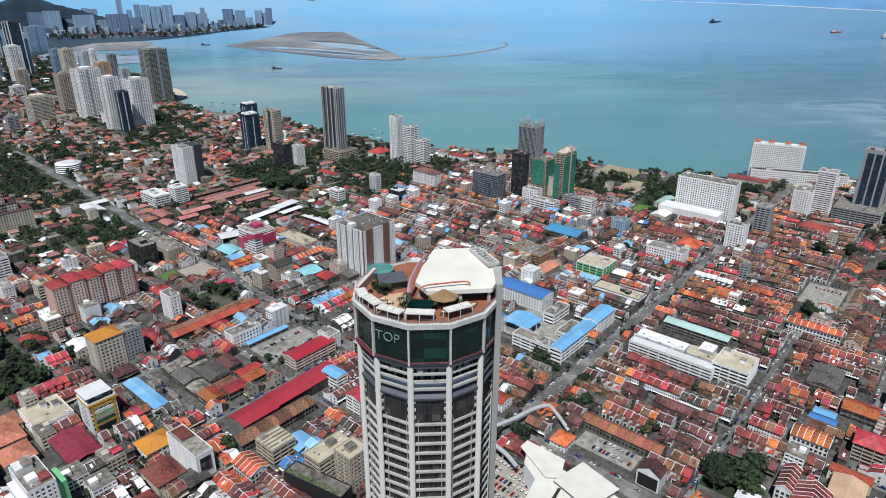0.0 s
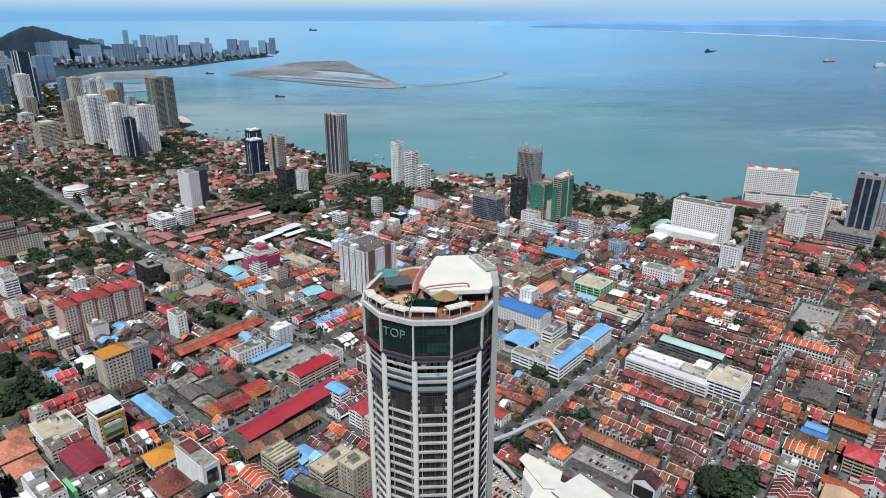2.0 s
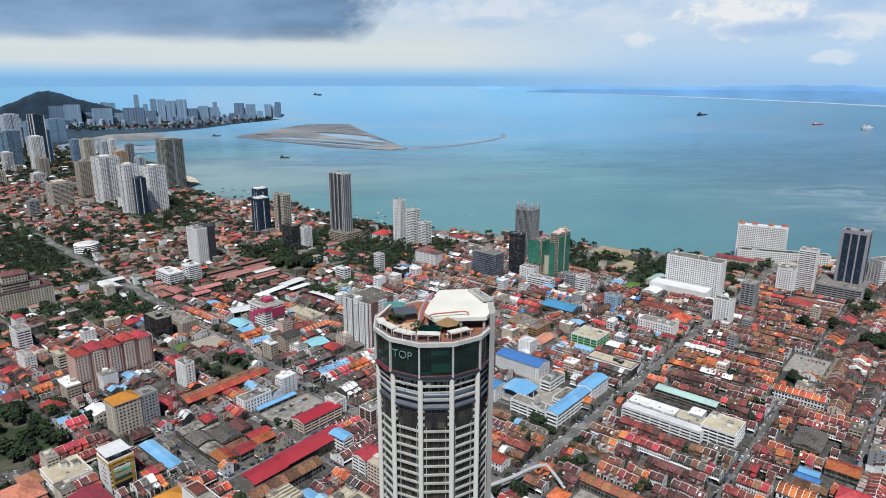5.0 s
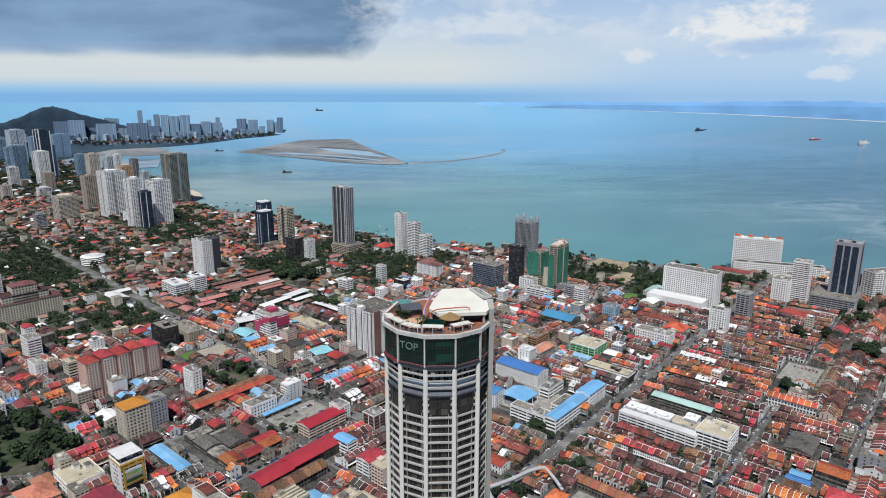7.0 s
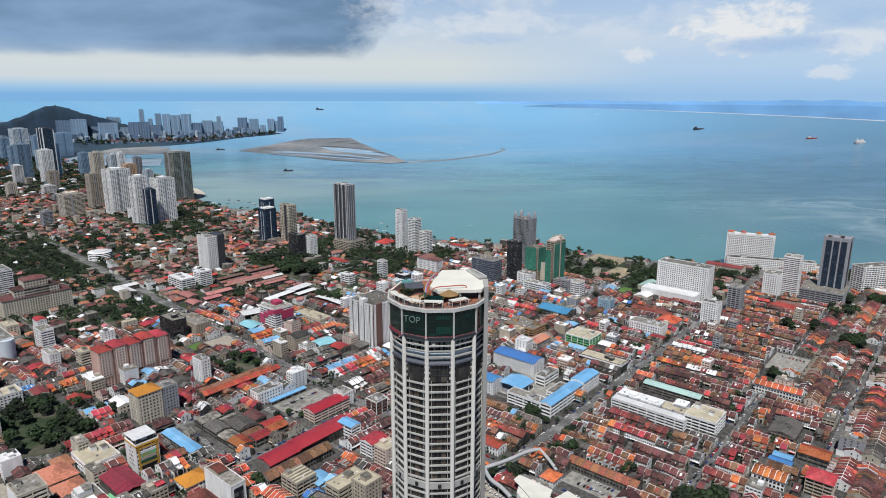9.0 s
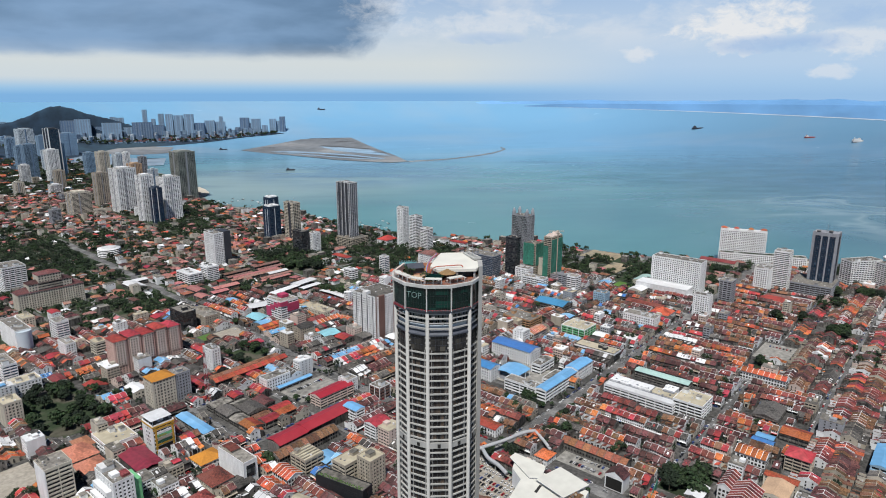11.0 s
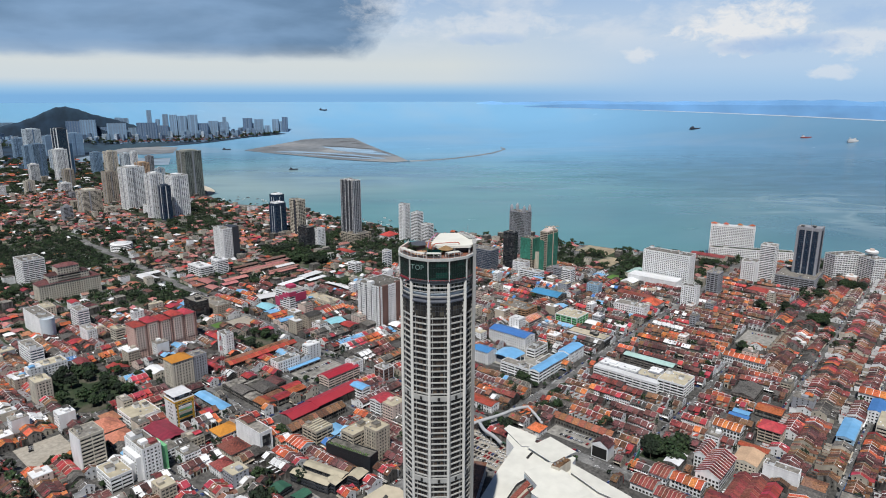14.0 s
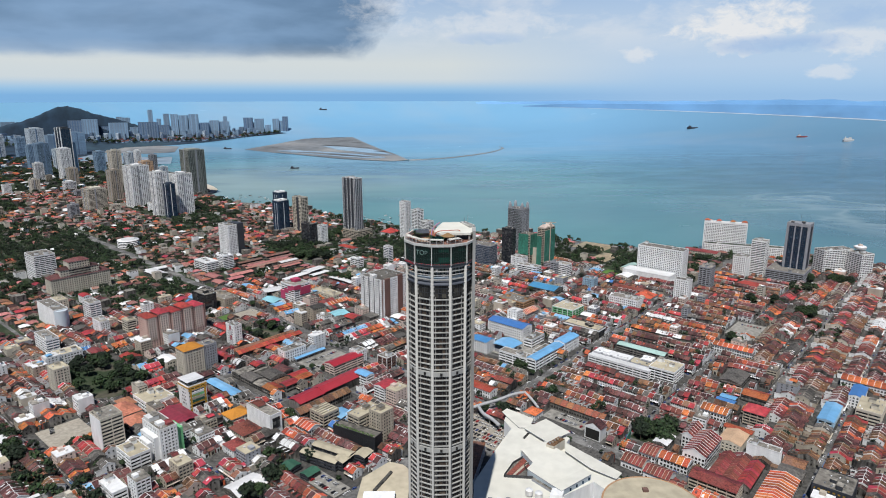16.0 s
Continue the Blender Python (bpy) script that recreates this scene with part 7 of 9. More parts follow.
def striped_hall(label, u0, v0, du, dv, h, key, n, along='x', rise=3.2, wall="wall_white", pale="wall_white"):
    """A terrace whose tiled roof is cut into bays by pale raised party walls."""
    x, y = town(u0, v0)
    take(x, y, du, dv, TURN, 0.5)
    root = thing("terrace", label, "terrace", pose(x, y, 0, 0, 0, TURN))
    q = Shape()
    q.box(0.3, 0.3, 0, du - 0.3, dv - 0.3, h, wall)
    if along == 'x':
        q.add([(0.3, 0.3, h), (0.3, dv - 0.3, h), (0.3, dv / 2, h + rise - 0.2)], [(0, 2, 1)], wall)
        q.add([(du - 0.3, 0.3, h), (du - 0.3, dv - 0.3, h), (du - 0.3, dv / 2, h + rise - 0.2)], [(0, 1, 2)], wall)
    else:
        q.add([(0.3, 0.3, h), (du - 0.3, 0.3, h), (du / 2, 0.3, h + rise - 0.2)], [(0, 1, 2)], wall)
        q.add([(0.3, dv - 0.3, h), (du - 0.3, dv - 0.3, h), (du / 2, dv - 0.3, h + rise - 0.2)], [(0, 2, 1)], wall)
    part("wall", q, root)
    q = Shape()
    for z in [1.0 + 3.6 * k for k in range(int((h - 0.8) / 3.6))]:
        for k in range(int(du / 3)):
            q.box(0.8 + 3 * k, 0.18, z, 2.6 + 3 * k, 0.4, z + 2.0, "opening", True)
        for k in range(int(dv / 3)):
            q.box(0.18, 0.8 + 3 * k, z, 0.4, 2.6 + 3 * k, z + 2.0, "opening", True)
    tagged(part("window_grid", q, root, "dark shuttered openings"), kind="stuff")
    L = du if along == 'x' else dv
    w = L / n
    tile, rib = Shape(), Shape()
    if along == 'x':
        tile.gable(0.25, 0, w - 0.25, dv, h, rise, key, over=0.6)
        rib.gable(-0.09, 0, 0.09, dv, h + 0.22, rise, pale, over=0.65, thick=0.5)
    else:
        tile.gable(0, 0.25, du, w - 0.25, h, rise, key, along='y', over=0.6)
        rib.gable(0, -0.09, du, 0.09, h + 0.22, rise, pale, along='y', over=0.65, thick=0.5)
    tile, rib = tile.mesh("roof_panel"), rib.mesh("party_wall")
    for k in range(n + 1):
        at = (k * w, 0, 0) if along == 'x' else (0, k * w, 0)
        if k < n:
            part("roof_panel", tile, root, at=at)
        part("party_wall", rib, root, "pale raised party wall", at=at)
    return root


striped_hall("tall terrace with brown tiles between white party walls", 238, -98, 44, 20, 13, "roof_rust", 10, rise=5.0)
striped_hall("rear terrace with brown tiles between white party walls", 266, -77, 28, 10, 13, "roof_rust", 6)
striped_hall("house row with dull red tiles between pale ribs", 218, -62, 20, 15, 9, "roof_rust", 5, 'y', pale="wall_beige")
striped_hall("house row with rust-red tiles between pale ribs", 198, -59, 17, 20, 7, "roof_rust", 6, 'y', pale="wall_beige")
striped_hall("low house row with rust-red tiles and pale ribs", 194, -84, 16, 23, 7, "roof_rust", 7, 'y', pale="wall_beige")
striped_hall("house row with orange tiles between white ribs", 222, -89, 15, 26, 8, "roof_orange", 5, 'y')
striped_hall("long hall with orange tiles between white ribs", 204, -167, 58, 22, 9, "roof_orange", 13)
striped_hall("row of shop units under orange tiles with white ribs", 336, -86, 17, 26, 9, "roof_orange", 6, 'y')
striped_hall("pale arcaded row with orange tiles and white ribs", 506, -200, 18, 44, 10, "roof_orange", 7, 'y')
striped_hall("shophouse row with orange tiles and white ribs", 520, -60, 14, 48, 9, "roof_orange", 8, 'y')
striped_hall("long shophouse row under orange tiles", 252, 4, 12, 64, 7, "roof_terracotta", 9, 'y', wall="wall_old", pale="wall_old")
striped_hall("long terrace under brick-red tiles with brown ribs", 108, 420, 96, 12, 8, "roof_brick", 19, rise=2.6, wall="wall_old", pale="roof_brown")
block("house", "white house under an orange hipped roof", 96, 204, 15, 13, 6, "punched", "wall_white", top="hip:roof_orange", category="house")
striped_hall("school terrace with orange tiles and white ribs", 300, 480, 40, 13, 9, "roof_orange", 7)
striped_hall("short shop terrace with orange tiles and white ribs", 46, 247, 15, 15, 8, "roof_orange", 3)
striped_hall("long shophouse terrace with weathered brown tiles", 63, 239, 68, 14, 8, "roof_brown", 12, wall="wall_old", pale="wall_old")
block("house", "two-storey white house under a broad rust-red hipped roof", *town(3, 246), 20, 24, 8, "punched", "wall_cream", top="hip:roof_rust", category="house")
block("house", "two-storey house under a rust-red hipped roof", *town(-17, 230), 15, 18, 8, "punched", "wall_white", top="hip:roof_rust", category="house")
block("house", "broad house under bright orange hipped tiles", *town(14, 283), 22, 20, 7, "punched", "wall_white", top="hip:roof_yellow", category="house")
block("hall", "low sheds under bright white sheeting", *town(-50, 170), 28, 22, 5, "ribbon", "wall_old", top="shed:roof_white")
block("shop_block", "white shop block with pink rooftop sheds", *town(148, 206), 20, 16, 15, "ribbon", "wall_white", top="shed:roof_red")
striped_hall("shop terrace with orange tiles and pale ribs", 49, 207, 15, 23, 8, "roof_orange", 5, 'y')
block("hall", "broad hall under pale orange sheeting", *town(284, -114), 28, 20, 9, "punched", "wall_cream", top="shed:terrazzo")
block("hall", "narrow hall under orange sheeting", *town(313, -116), 9, 26, 9, "punched", "wall_cream", top="shed:roof_orange")
for v0, key, n in ((-138, "roof_red", 8), (-126.5, "roof_rust", 8), (-115, "roof_rust", 7)):
    striped_hall("dense shophouse row under %s sheets" % {"roof_red": "bright red", "roof_rust": "dull rust-red"}[key], 226, v0, 44, 11, 7, key, n, wall="wall_old", pale="roof_faded")
block("warehouse", "old workshop under a weathered brown roof", *town(266, -168), 18, 20, 7, "ribbon", "wall_old", top="shed:roof_grey")
block("warehouse", "old workshop under dark brown sheets", *town(285, -166), 16, 18, 7, "ribbon", "wall_old", top="shed:roof_brown")
block("hall", "long shed under bright orange sheeting", *town(398, -107), 19, 25, 8, "ribbon", "wall_old", top="shed:roof_orange")
block("apartment_block", "blue-painted four-storey row with balconies", *town(384, -170), 46, 14, 11, "balcony", "wall_blue", top="shed:roof_paleblue")
block("office_block", "white slab under a bright blue roof", *town(457, -184), 34, 13, 13, "punched", "wall_white", top="shed:roof_blue")
block("office_block", "plain white slab with a blank side wall", *town(283, -146), 10, 27, 15, "curtain", "wall_white", glass="wall_white")
block("office_block", "worn concrete frame block with a red roof", *town(204, -134), 18, 38, 12, "deck", "wall_beige", glass="opening", top="shed:roof_rust")
block("office_block", "cream slab with a flat stained roof", *town(424, -204), 36, 22, 14, "ribbon", "wall_cream", top="cream")
block("office_block", "tan six-storey corner block under a red roof", *town(346, -118), 20, 20, 15, "deck", "wall_tan", top="hip:roof_red")
block("hotel", "white low hotel under a salmon tiled roof", -3, 856, 20, 46, 24, "punched", "wall_white", top="hip:roof_faded")
block("office_block", "slim grey and white ten-storey block", -97, 828, 12, 14, 30, "ribbon", "wall_white", glass="glass_blue")
block("office_block", "white five-storey block among trees", -151, 783, 14, 22, 18, "ribbon", "wall_white", top="white")
block("mansion", "white mansion under a broad red roof", -111, 1051, 34, 30, 10, "punched", "wall_white", top="hip:roof_red")
block("mansion", "long white house under a red roof", 57, 1031, 12, 40, 8, "punched", "wall_white", top="hip:roof_red")
striped_hall("market terrace with orange tiles and white ribs", 461, 232, 34, 17, 8, "roof_orange", 9)
block("office_block", "black glass block with a white flat roof", -56, 781, 18, 24, 17, "curtain", "wall_black", glass="glass_dark", top="white")
block("mansion", "long school under a red tiled roof", -178, 909, 14, 44, 8, "punched", "wall_white", top="hip:roof_red")
block("mansion", "low house under a red tiled roof", -209, 975, 30, 14, 8, "punched", "wall_white", top="hip:roof_faded")
block("temple", "low temple under long dull red roofs", 537, 628, 22, 44, 6, "punched", "wall_cream", top="hip:roof_red")
block("temple", "second temple hall under a dull red roof", 555, 650, 14, 40, 5, "punched", "wall_cream", top="hip:roof_faded")

# ---- street blocks ----
U_LINES = [-300, -215, -130, -40, 67, 142, 214, 326, 425, 515, 605, 695, 785, 875, 965, 1055, 1150, 1250]
V_LINES = [-560, -480, -400, -325, -250, -174, -102, -24, 108, 228, 290, 395, 500, 605, 715, 825, 940, 1050, 1160, 1270, 1380, 1490, 1600, 1710, 1820, 1930, 2040, 2150]


def u_line(i, v):
    return U_LINES[i] + (max(0, v - 300) * 0.06 if i >= 6 else 0)


def seen(x, y, pad=0.0):
    """Inside the wedge of land that the flight looks over."""
    return y > 20 - pad and abs(x) < (y + 380) * 0.73 + 40 + pad and y < 2300


lots = []            # (u0, v0, u1, v1, zone)
PARKS = []
for i in range(len(U_LINES) - 1):
    for j in range(len(V_LINES) - 1):
        v0 = V_LINES[j] + (7 if V_LINES[j] == 108 else 2.4)
        v1 = V_LINES[j + 1] - (7 if V_LINES[j + 1] == 108 else 2.4)
        vm = (v0 + v1) / 2
        u0 = u_line(i, vm) + (7 if i == 6 else 2.4)
        u1 = u_line(i + 1, vm) - (7 if i + 1 == 6 else 2.4)
        x, y = town((u0 + u1) / 2, vm)
        if not seen(x, y, 70):
            continue
        if not all(on_land(*town(a, b)) for a in (u0, u1) for b in (v0, v1)):
            if not on_land(x, y):
                continue
            zone = "shore"
        elif vm > 700 or (vm > 560 and u0 > 320) or (u0 > 760 and vm > 150):
            zone = "suburb"
        elif vm > 150:
            zone = "mixed"
        else:
            zone = "old"
        lots.append((u0, v0, u1, v1, zone))
for k, (u0, v0, u1, v1, zone) in enumerate(lots):
    if zone == "shore":
        continue
    b = Shape()
    b.box(u0, v0, -0.2, u1, v1, 0.16, "garden" if zone == "suburb" else "pavement")
    thing("pavement", "kerbed town block of worn concrete" if zone != "suburb" else "garden plot with grass and bare earth", "pavement", pose(0, 0, 0, 0, 0, TURN), shape=b, kind="structure")


def patch(name, label, u0, v0, u1, v1, key, z=0.22, keep=True):
    b = Shape()
    b.box(u0, v0, 0.1, u1, v1, z, key)
    x, y = town(u0, v0)
    if keep:
        take(x, y, u1 - u0, v1 - v0, TURN, 0)
    return thing(name, label, "ground", pose(0, 0, 0, 0, 0, TURN), shape=b, kind="structure")


patch("parking_lot", "gravel car park full of cars", 146, 56, 190, 118, "gravel")
patch("parking_lot", "asphalt car park behind the orange terrace", 231, 16, 250, 62, "concrete")
patch("parking_lot", "concrete yard with parked buses", 150, 322, 208, 360, "concrete", 0.24)
patch("parking_lot", "pale concrete square with a few cars", 594, -43, 654, -5, "concrete", 0.24)
patch("parking_lot", "pale concrete yard with parked cars beside the temple", 4, 117, 22, 157, "concrete", 0.24)
patch("bare_lot", "bare gravel building plot", -118, 366, -78, 416, "gravel")
patch("playing_field", "small mown green field", 174, 556, 193, 582, "lawn")
patch("bare_lot", "dusty half-built plot with rubble", 195, 537, 230, 578, "gravel")
patch("playing_field", "green school field among trees", 434, 590, 484, 614, "lawn")
patch("lawn", "sunlit park lawn", 752, 239, 792, 267, "lawn")
patch("sandy_lot", "sandy open ground near the shore", 912, 340, 976, 412, "sandy")
patch("sandy_lot", "bare sandy plot beside the park", 838, 296, 908, 334, "sandy")
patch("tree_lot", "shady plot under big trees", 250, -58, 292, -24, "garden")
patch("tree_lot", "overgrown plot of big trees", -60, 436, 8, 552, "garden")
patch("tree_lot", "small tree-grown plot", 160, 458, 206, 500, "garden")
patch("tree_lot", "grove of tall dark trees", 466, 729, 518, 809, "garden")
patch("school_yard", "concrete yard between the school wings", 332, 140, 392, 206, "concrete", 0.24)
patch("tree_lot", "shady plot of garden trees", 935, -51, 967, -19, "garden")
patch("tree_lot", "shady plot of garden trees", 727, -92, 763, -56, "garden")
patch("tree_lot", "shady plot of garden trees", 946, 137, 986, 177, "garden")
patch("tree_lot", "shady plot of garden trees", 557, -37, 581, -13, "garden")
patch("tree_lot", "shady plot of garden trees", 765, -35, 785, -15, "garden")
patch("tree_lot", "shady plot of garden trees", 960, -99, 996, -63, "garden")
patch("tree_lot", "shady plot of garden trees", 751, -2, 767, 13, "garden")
# road paint on the two avenues
paint = Shape()
for k in range(60):
    u = 230 + k * 8
    for dv in (-4.2, 4.2):
        paint.box(u, 108 + dv - 0.14, 0.01, u + (7.9 if dv == 0.2 else 4), 108 + dv + 0.14, 0.05, "road_paint")
for k in range(110):
    v = -60 + k * 8
    for du in (-4.2, 4.2):
        paint.box(u_line(6, v) + du - 0.14, v, 0.01, u_line(6, v) + du + 0.14, v + (7.9 if du == 0.2 else 4), 0.05, "road_paint")
thing("road_marking", "worn white lane lines", "road marking", pose(0, 0, 0, 0, 0, TURN), shape=paint, kind="stuff")

ROOFS = {"old": (("roof_maroon", 40), ("roof_orange", 11), ("roof_brown", 20), ("roof_rust", 15), ("roof_red", 7), ("roof_grey", 5), ("roof_white", 2)),
         "mixed": (("roof_maroon", 26), ("roof_rust", 10), ("roof_orange", 12), ("roof_brown", 11), ("roof_red", 9), ("roof_grey", 14), ("roof_white", 7), ("roof_paleblue", 2.5), ("roof_blue", 1)),
         "suburb": (("roof_orange", 9), ("roof_faded", 34), ("roof_pink", 12), ("roof_salmon", 8), ("roof_maroon", 13), ("roof_red", 4), ("roof_brown", 6), ("roof_grey", 7), ("roof_flat", 3), ("roof_white", 6))}
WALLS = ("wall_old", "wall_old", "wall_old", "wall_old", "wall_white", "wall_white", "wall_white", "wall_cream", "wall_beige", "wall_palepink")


def pick(zone):
    t = rng.uniform(0, sum(w for _, w in ROOFS[zone]))
    for k, w in ROOFS[zone]:
        t -= w
        if t <= 0:
            return k
    return k


houses, blocks_small, trees_at, sheds = [], [], [], []


def fill_rows(u0, v0, u1, v1, zone):
    """Back-to-back terraces along the longer side of a block."""
    along_u = (u1 - u0) > (v1 - v0) and not (zone == "old" and 210 < u0 < 430 and v0 > -110)
    L, S = (u1 - u0, v1 - v0) if along_u else (v1 - v0, u1 - u0)
    rows = max(2, int(S / 16.5))
    depth = S / rows
    for r in range(rows):
        t, roof, wall, h, left, flip = 1.0, pick(zone), rng.choice(WALLS), rng.uniform(6, 8), 0, r % 2
        while t < L - 5:
            if left <= 0:
                roof, wall, h, left = pick(zone), rng.choice(WALLS), rng.choice((5.6, 6.2, 6.8, 7.4, 9.0)), rng.randint(1, 7)
                if rng.random() < 0.13:
                    t += rng.uniform(4, 12)
                    x, y = town(*((u0 + t, v0 + (r + .5) * depth) if along_u else (u0 + (r + .5) * depth, v0 + t)))
                    if rng.random() < 0.6:
                        trees_at.append((x, y, rng.uniform(3.5, 6.5)))
            w = rng.uniform(5.2, 6.6)
            left -= 1
            d = depth * rng.uniform(0.90, 1.0)
            off = r * depth
            uu, vv = (u0 + t + w / 2, v0 + off + depth / 2) if along_u else (u0 + off + depth / 2, v0 + t + w / 2)
            x, y = town(uu, vv)
            if seen(x, y, 30) and free(x, y, 3.4) and on_land(x, y):
                if rng.random() < 0.05:
                    trees_at.append((x, y, rng.uniform(3, 5)))
                    t += w
                    continue
                z = rng.random()
                big = 0.014 if zone == "old" else 0.045
                if z < big and t + 2.6 * w < L:
                    W = w * rng.uniform(1.6, 2.6)
                    blocks_small.append((along_u, u0, v0, t, off, W, depth * 0.9, rng.choice((9.5, 12.5, 12.5, 15.5, 18.5)), rng.choice(("wall_white", "wall_white", "wall_cream", "wall_beige", "wall_grey", "wall_palepink")), flip))
                    t += W
                    left = 0
                    continue
                if z > 0.975 and zone == "mixed" and t + 3 * w < L:
                    W = w * 3
                    sheds.append((along_u, u0, v0, t, off, W, depth * 0.95, rng.choice(("roof_white", "roof_grey", "roof_paleblue", "roof_red", "roof_grey"))))
                    t += W
                    left = 0
                    continue
                houses.append((along_u, u0, v0, t, off, w, d, h + rng.uniform(-.3, .3), roof if rng.random() < 0.75 else pick(zone), wall if rng.random() < 0.7 else rng.choice(WALLS), depth, flip))
            t += w + 0.05


for u0, v0, u1, v1, zone in lots:
    if zone in ("old", "mixed"):
        fill_rows(u0 + 0.9, v0 + 0.9, u1 - 0.9, v1 - 0.9, zone)


def row_matrix(along_u, u0, v0, t, off, w, depth, flip):
    """Pose, in the street grid, of a unit whose width lies along its row."""
    if along_u:
        m = Matrix.Translation((u0 + t, v0 + off, 0.16))
        return m if not flip else Matrix.Translation((u0 + t + w, v0 + off + depth, 0.16)) @ Matrix.Rotation(math.pi, 4, 'Z')
    if flip:
        return Matrix.Translation((u0 + off + depth, v0 + t, 0.16)) @ Matrix.Rotation(math.pi / 2, 4, 'Z')
    return Matrix.Translation((u0 + off, v0 + t + w, 0.16)) @ Matrix.Rotation(-math.pi / 2, 4, 'Z')


GRID = pose(0, 0, 0, 0, 0, TURN)


def nearness(hs):
    x, y = town(hs[1] + (hs[3] if hs[0] else hs[4]), hs[2] + (hs[4] if hs[0] else hs[3]))
    return y + 0.25 * abs(x) + (0 if x > 0 else 30)


houses.sort(key=nearness)
def clutter(one, w, d, h):
    """Lean-tos, tanks, awnings and patches of new sheet that gather round the backs of old houses."""
    for k in range(rng.choice((1, 2, 3, 4))):
        x, y = rng.uniform(0.2, w - 2.2), rng.uniform(d * 0.7, d - 1.5)
        z = h * rng.uniform(0.45, 0.75)
        a, b = rng.uniform(1.2, 3.0), rng.uniform(1.2, 3.2)
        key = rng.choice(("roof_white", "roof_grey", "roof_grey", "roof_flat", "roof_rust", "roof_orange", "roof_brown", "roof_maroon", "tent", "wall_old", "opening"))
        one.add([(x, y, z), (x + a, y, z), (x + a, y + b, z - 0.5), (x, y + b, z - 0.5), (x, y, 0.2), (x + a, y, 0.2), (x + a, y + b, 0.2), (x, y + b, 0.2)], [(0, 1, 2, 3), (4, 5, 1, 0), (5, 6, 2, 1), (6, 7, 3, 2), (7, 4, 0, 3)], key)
    if rng.random() < 0.3:
        key = rng.choice(("roof_white", "roof_blue", "roof_green", "roof_red", "roof_grey", "tent"))
        one.add([(0.2, -0.1, 3.3), (w - 0.2, -0.1, 3.3), (w - 0.2, -1.9, 2.7), (0.2, -1.9, 2.7), (0.2, -1.9, 2.6), (w - 0.2, -1.9, 2.6)], [(3, 2, 1, 0), (4, 5, 2, 3)], key)
    if rng.random() < 0.25:
        x, y = rng.uniform(0.6, w - 1.6), d * 0.8
        one.tube(x, y, h * 0.6, h * 0.6 + 1.9, 0.55, 0.55, rng.choice(("tent", "steel")), 8)
    if rng.random() < 0.5:
        # a patch of newer sheeting or a skylight lying on the front slope
        fd = d * 0.68
        k, x = 2.4 / (fd / 2), rng.uniform(0.5, w - 2.4)
        y0, y1 = fd * 0.12, fd * 0.36
        one.add([(x, y0, h + k * y0 + .25), (x + 1.7, y0, h + k * y0 + .25), (x + 1.7, y1, h + k * y1 + .25), (x, y1, h + k * y1 + .25)], [(0, 1, 2, 3)], rng.choice(("roof_white", "roof_grey", "roof_maroon", "roof_red", "roof_orange")))


HOUSE_MESH, ADDITIONS = {}, {}
for n, hs in enumerate(houses[:190]):
    along_u, u0, v0, t, off, w, d, h, roof, wall, depth, flip = hs
    w, d, h = round(w * 2) / 2, 2 * round(d / 2), round(h)
    key = (w, d, h, roof, wall)
    if key not in HOUSE_MESH:
        P = {k: Shape() for k in ("wall", "roof", "party_wall", "shutter_row", "shopfront", "rear_wing")}
        house_shape(None, w, d, h, roof, wall, parts=P)
        HOUSE_MESH[key] = {k: s.mesh(k) for k, s in P.items()}
    tone = {"roof_maroon": "maroon", "roof_orange": "orange terracotta", "roof_brown": "weathered brown", "roof_red": "red", "roof_rust": "rust-red", "roof_grey": "grey", "roof_white": "white", "roof_paleblue": "pale blue", "roof_blue": "blue"}[roof]
    root = thing("shophouse", "terraced shophouse with a %s tiled roof and plastered walls" % tone, "house", GRID @ row_matrix(along_u, u0, v0, t, off, w, depth, flip), "shophouse terraces")
    front = part("wall", HOUSE_MESH[key]["wall"], root)
    for k, me in HOUSE_MESH[key].items():
        if k != "wall":
            part(k, me, front if k in ("shutter_row", "shopfront") else root)
    if (w, d, h) not in ADDITIONS:
        ADDITIONS[w, d, h] = []
        for k in range(4):
            q = Shape()
            clutter(q, w, d, h)
            ADDITIONS[w, d, h].append(q.mesh("lean_to"))
    part("lean_to", ADDITIONS[w, d, h][n % 4], root)

chunks = {}
for n, hs in enumerate(houses[190:]):
    along_u, u0, v0, t, off, w, d, h, roof, wall, depth, flip = hs
    one = Shape()
    house_shape(one, w, d, h, roof, wall, rise=2.2 + 0.7 * rng.random())
    clutter(one, w, d, h)
    chunks.setdefault((int(u0 // 220), int(v0 // 260)), Shape()).moved(one, row_matrix(along_u, u0, v0, t, off, w, depth, flip))
for sh in chunks.values():
    thing("shophouse_terraces", "dense rows of old shophouses with maroon and orange roofs", "houses", GRID, shape=sh, kind="stuff")
chunks = {}
blocks_small.sort(key=nearness)
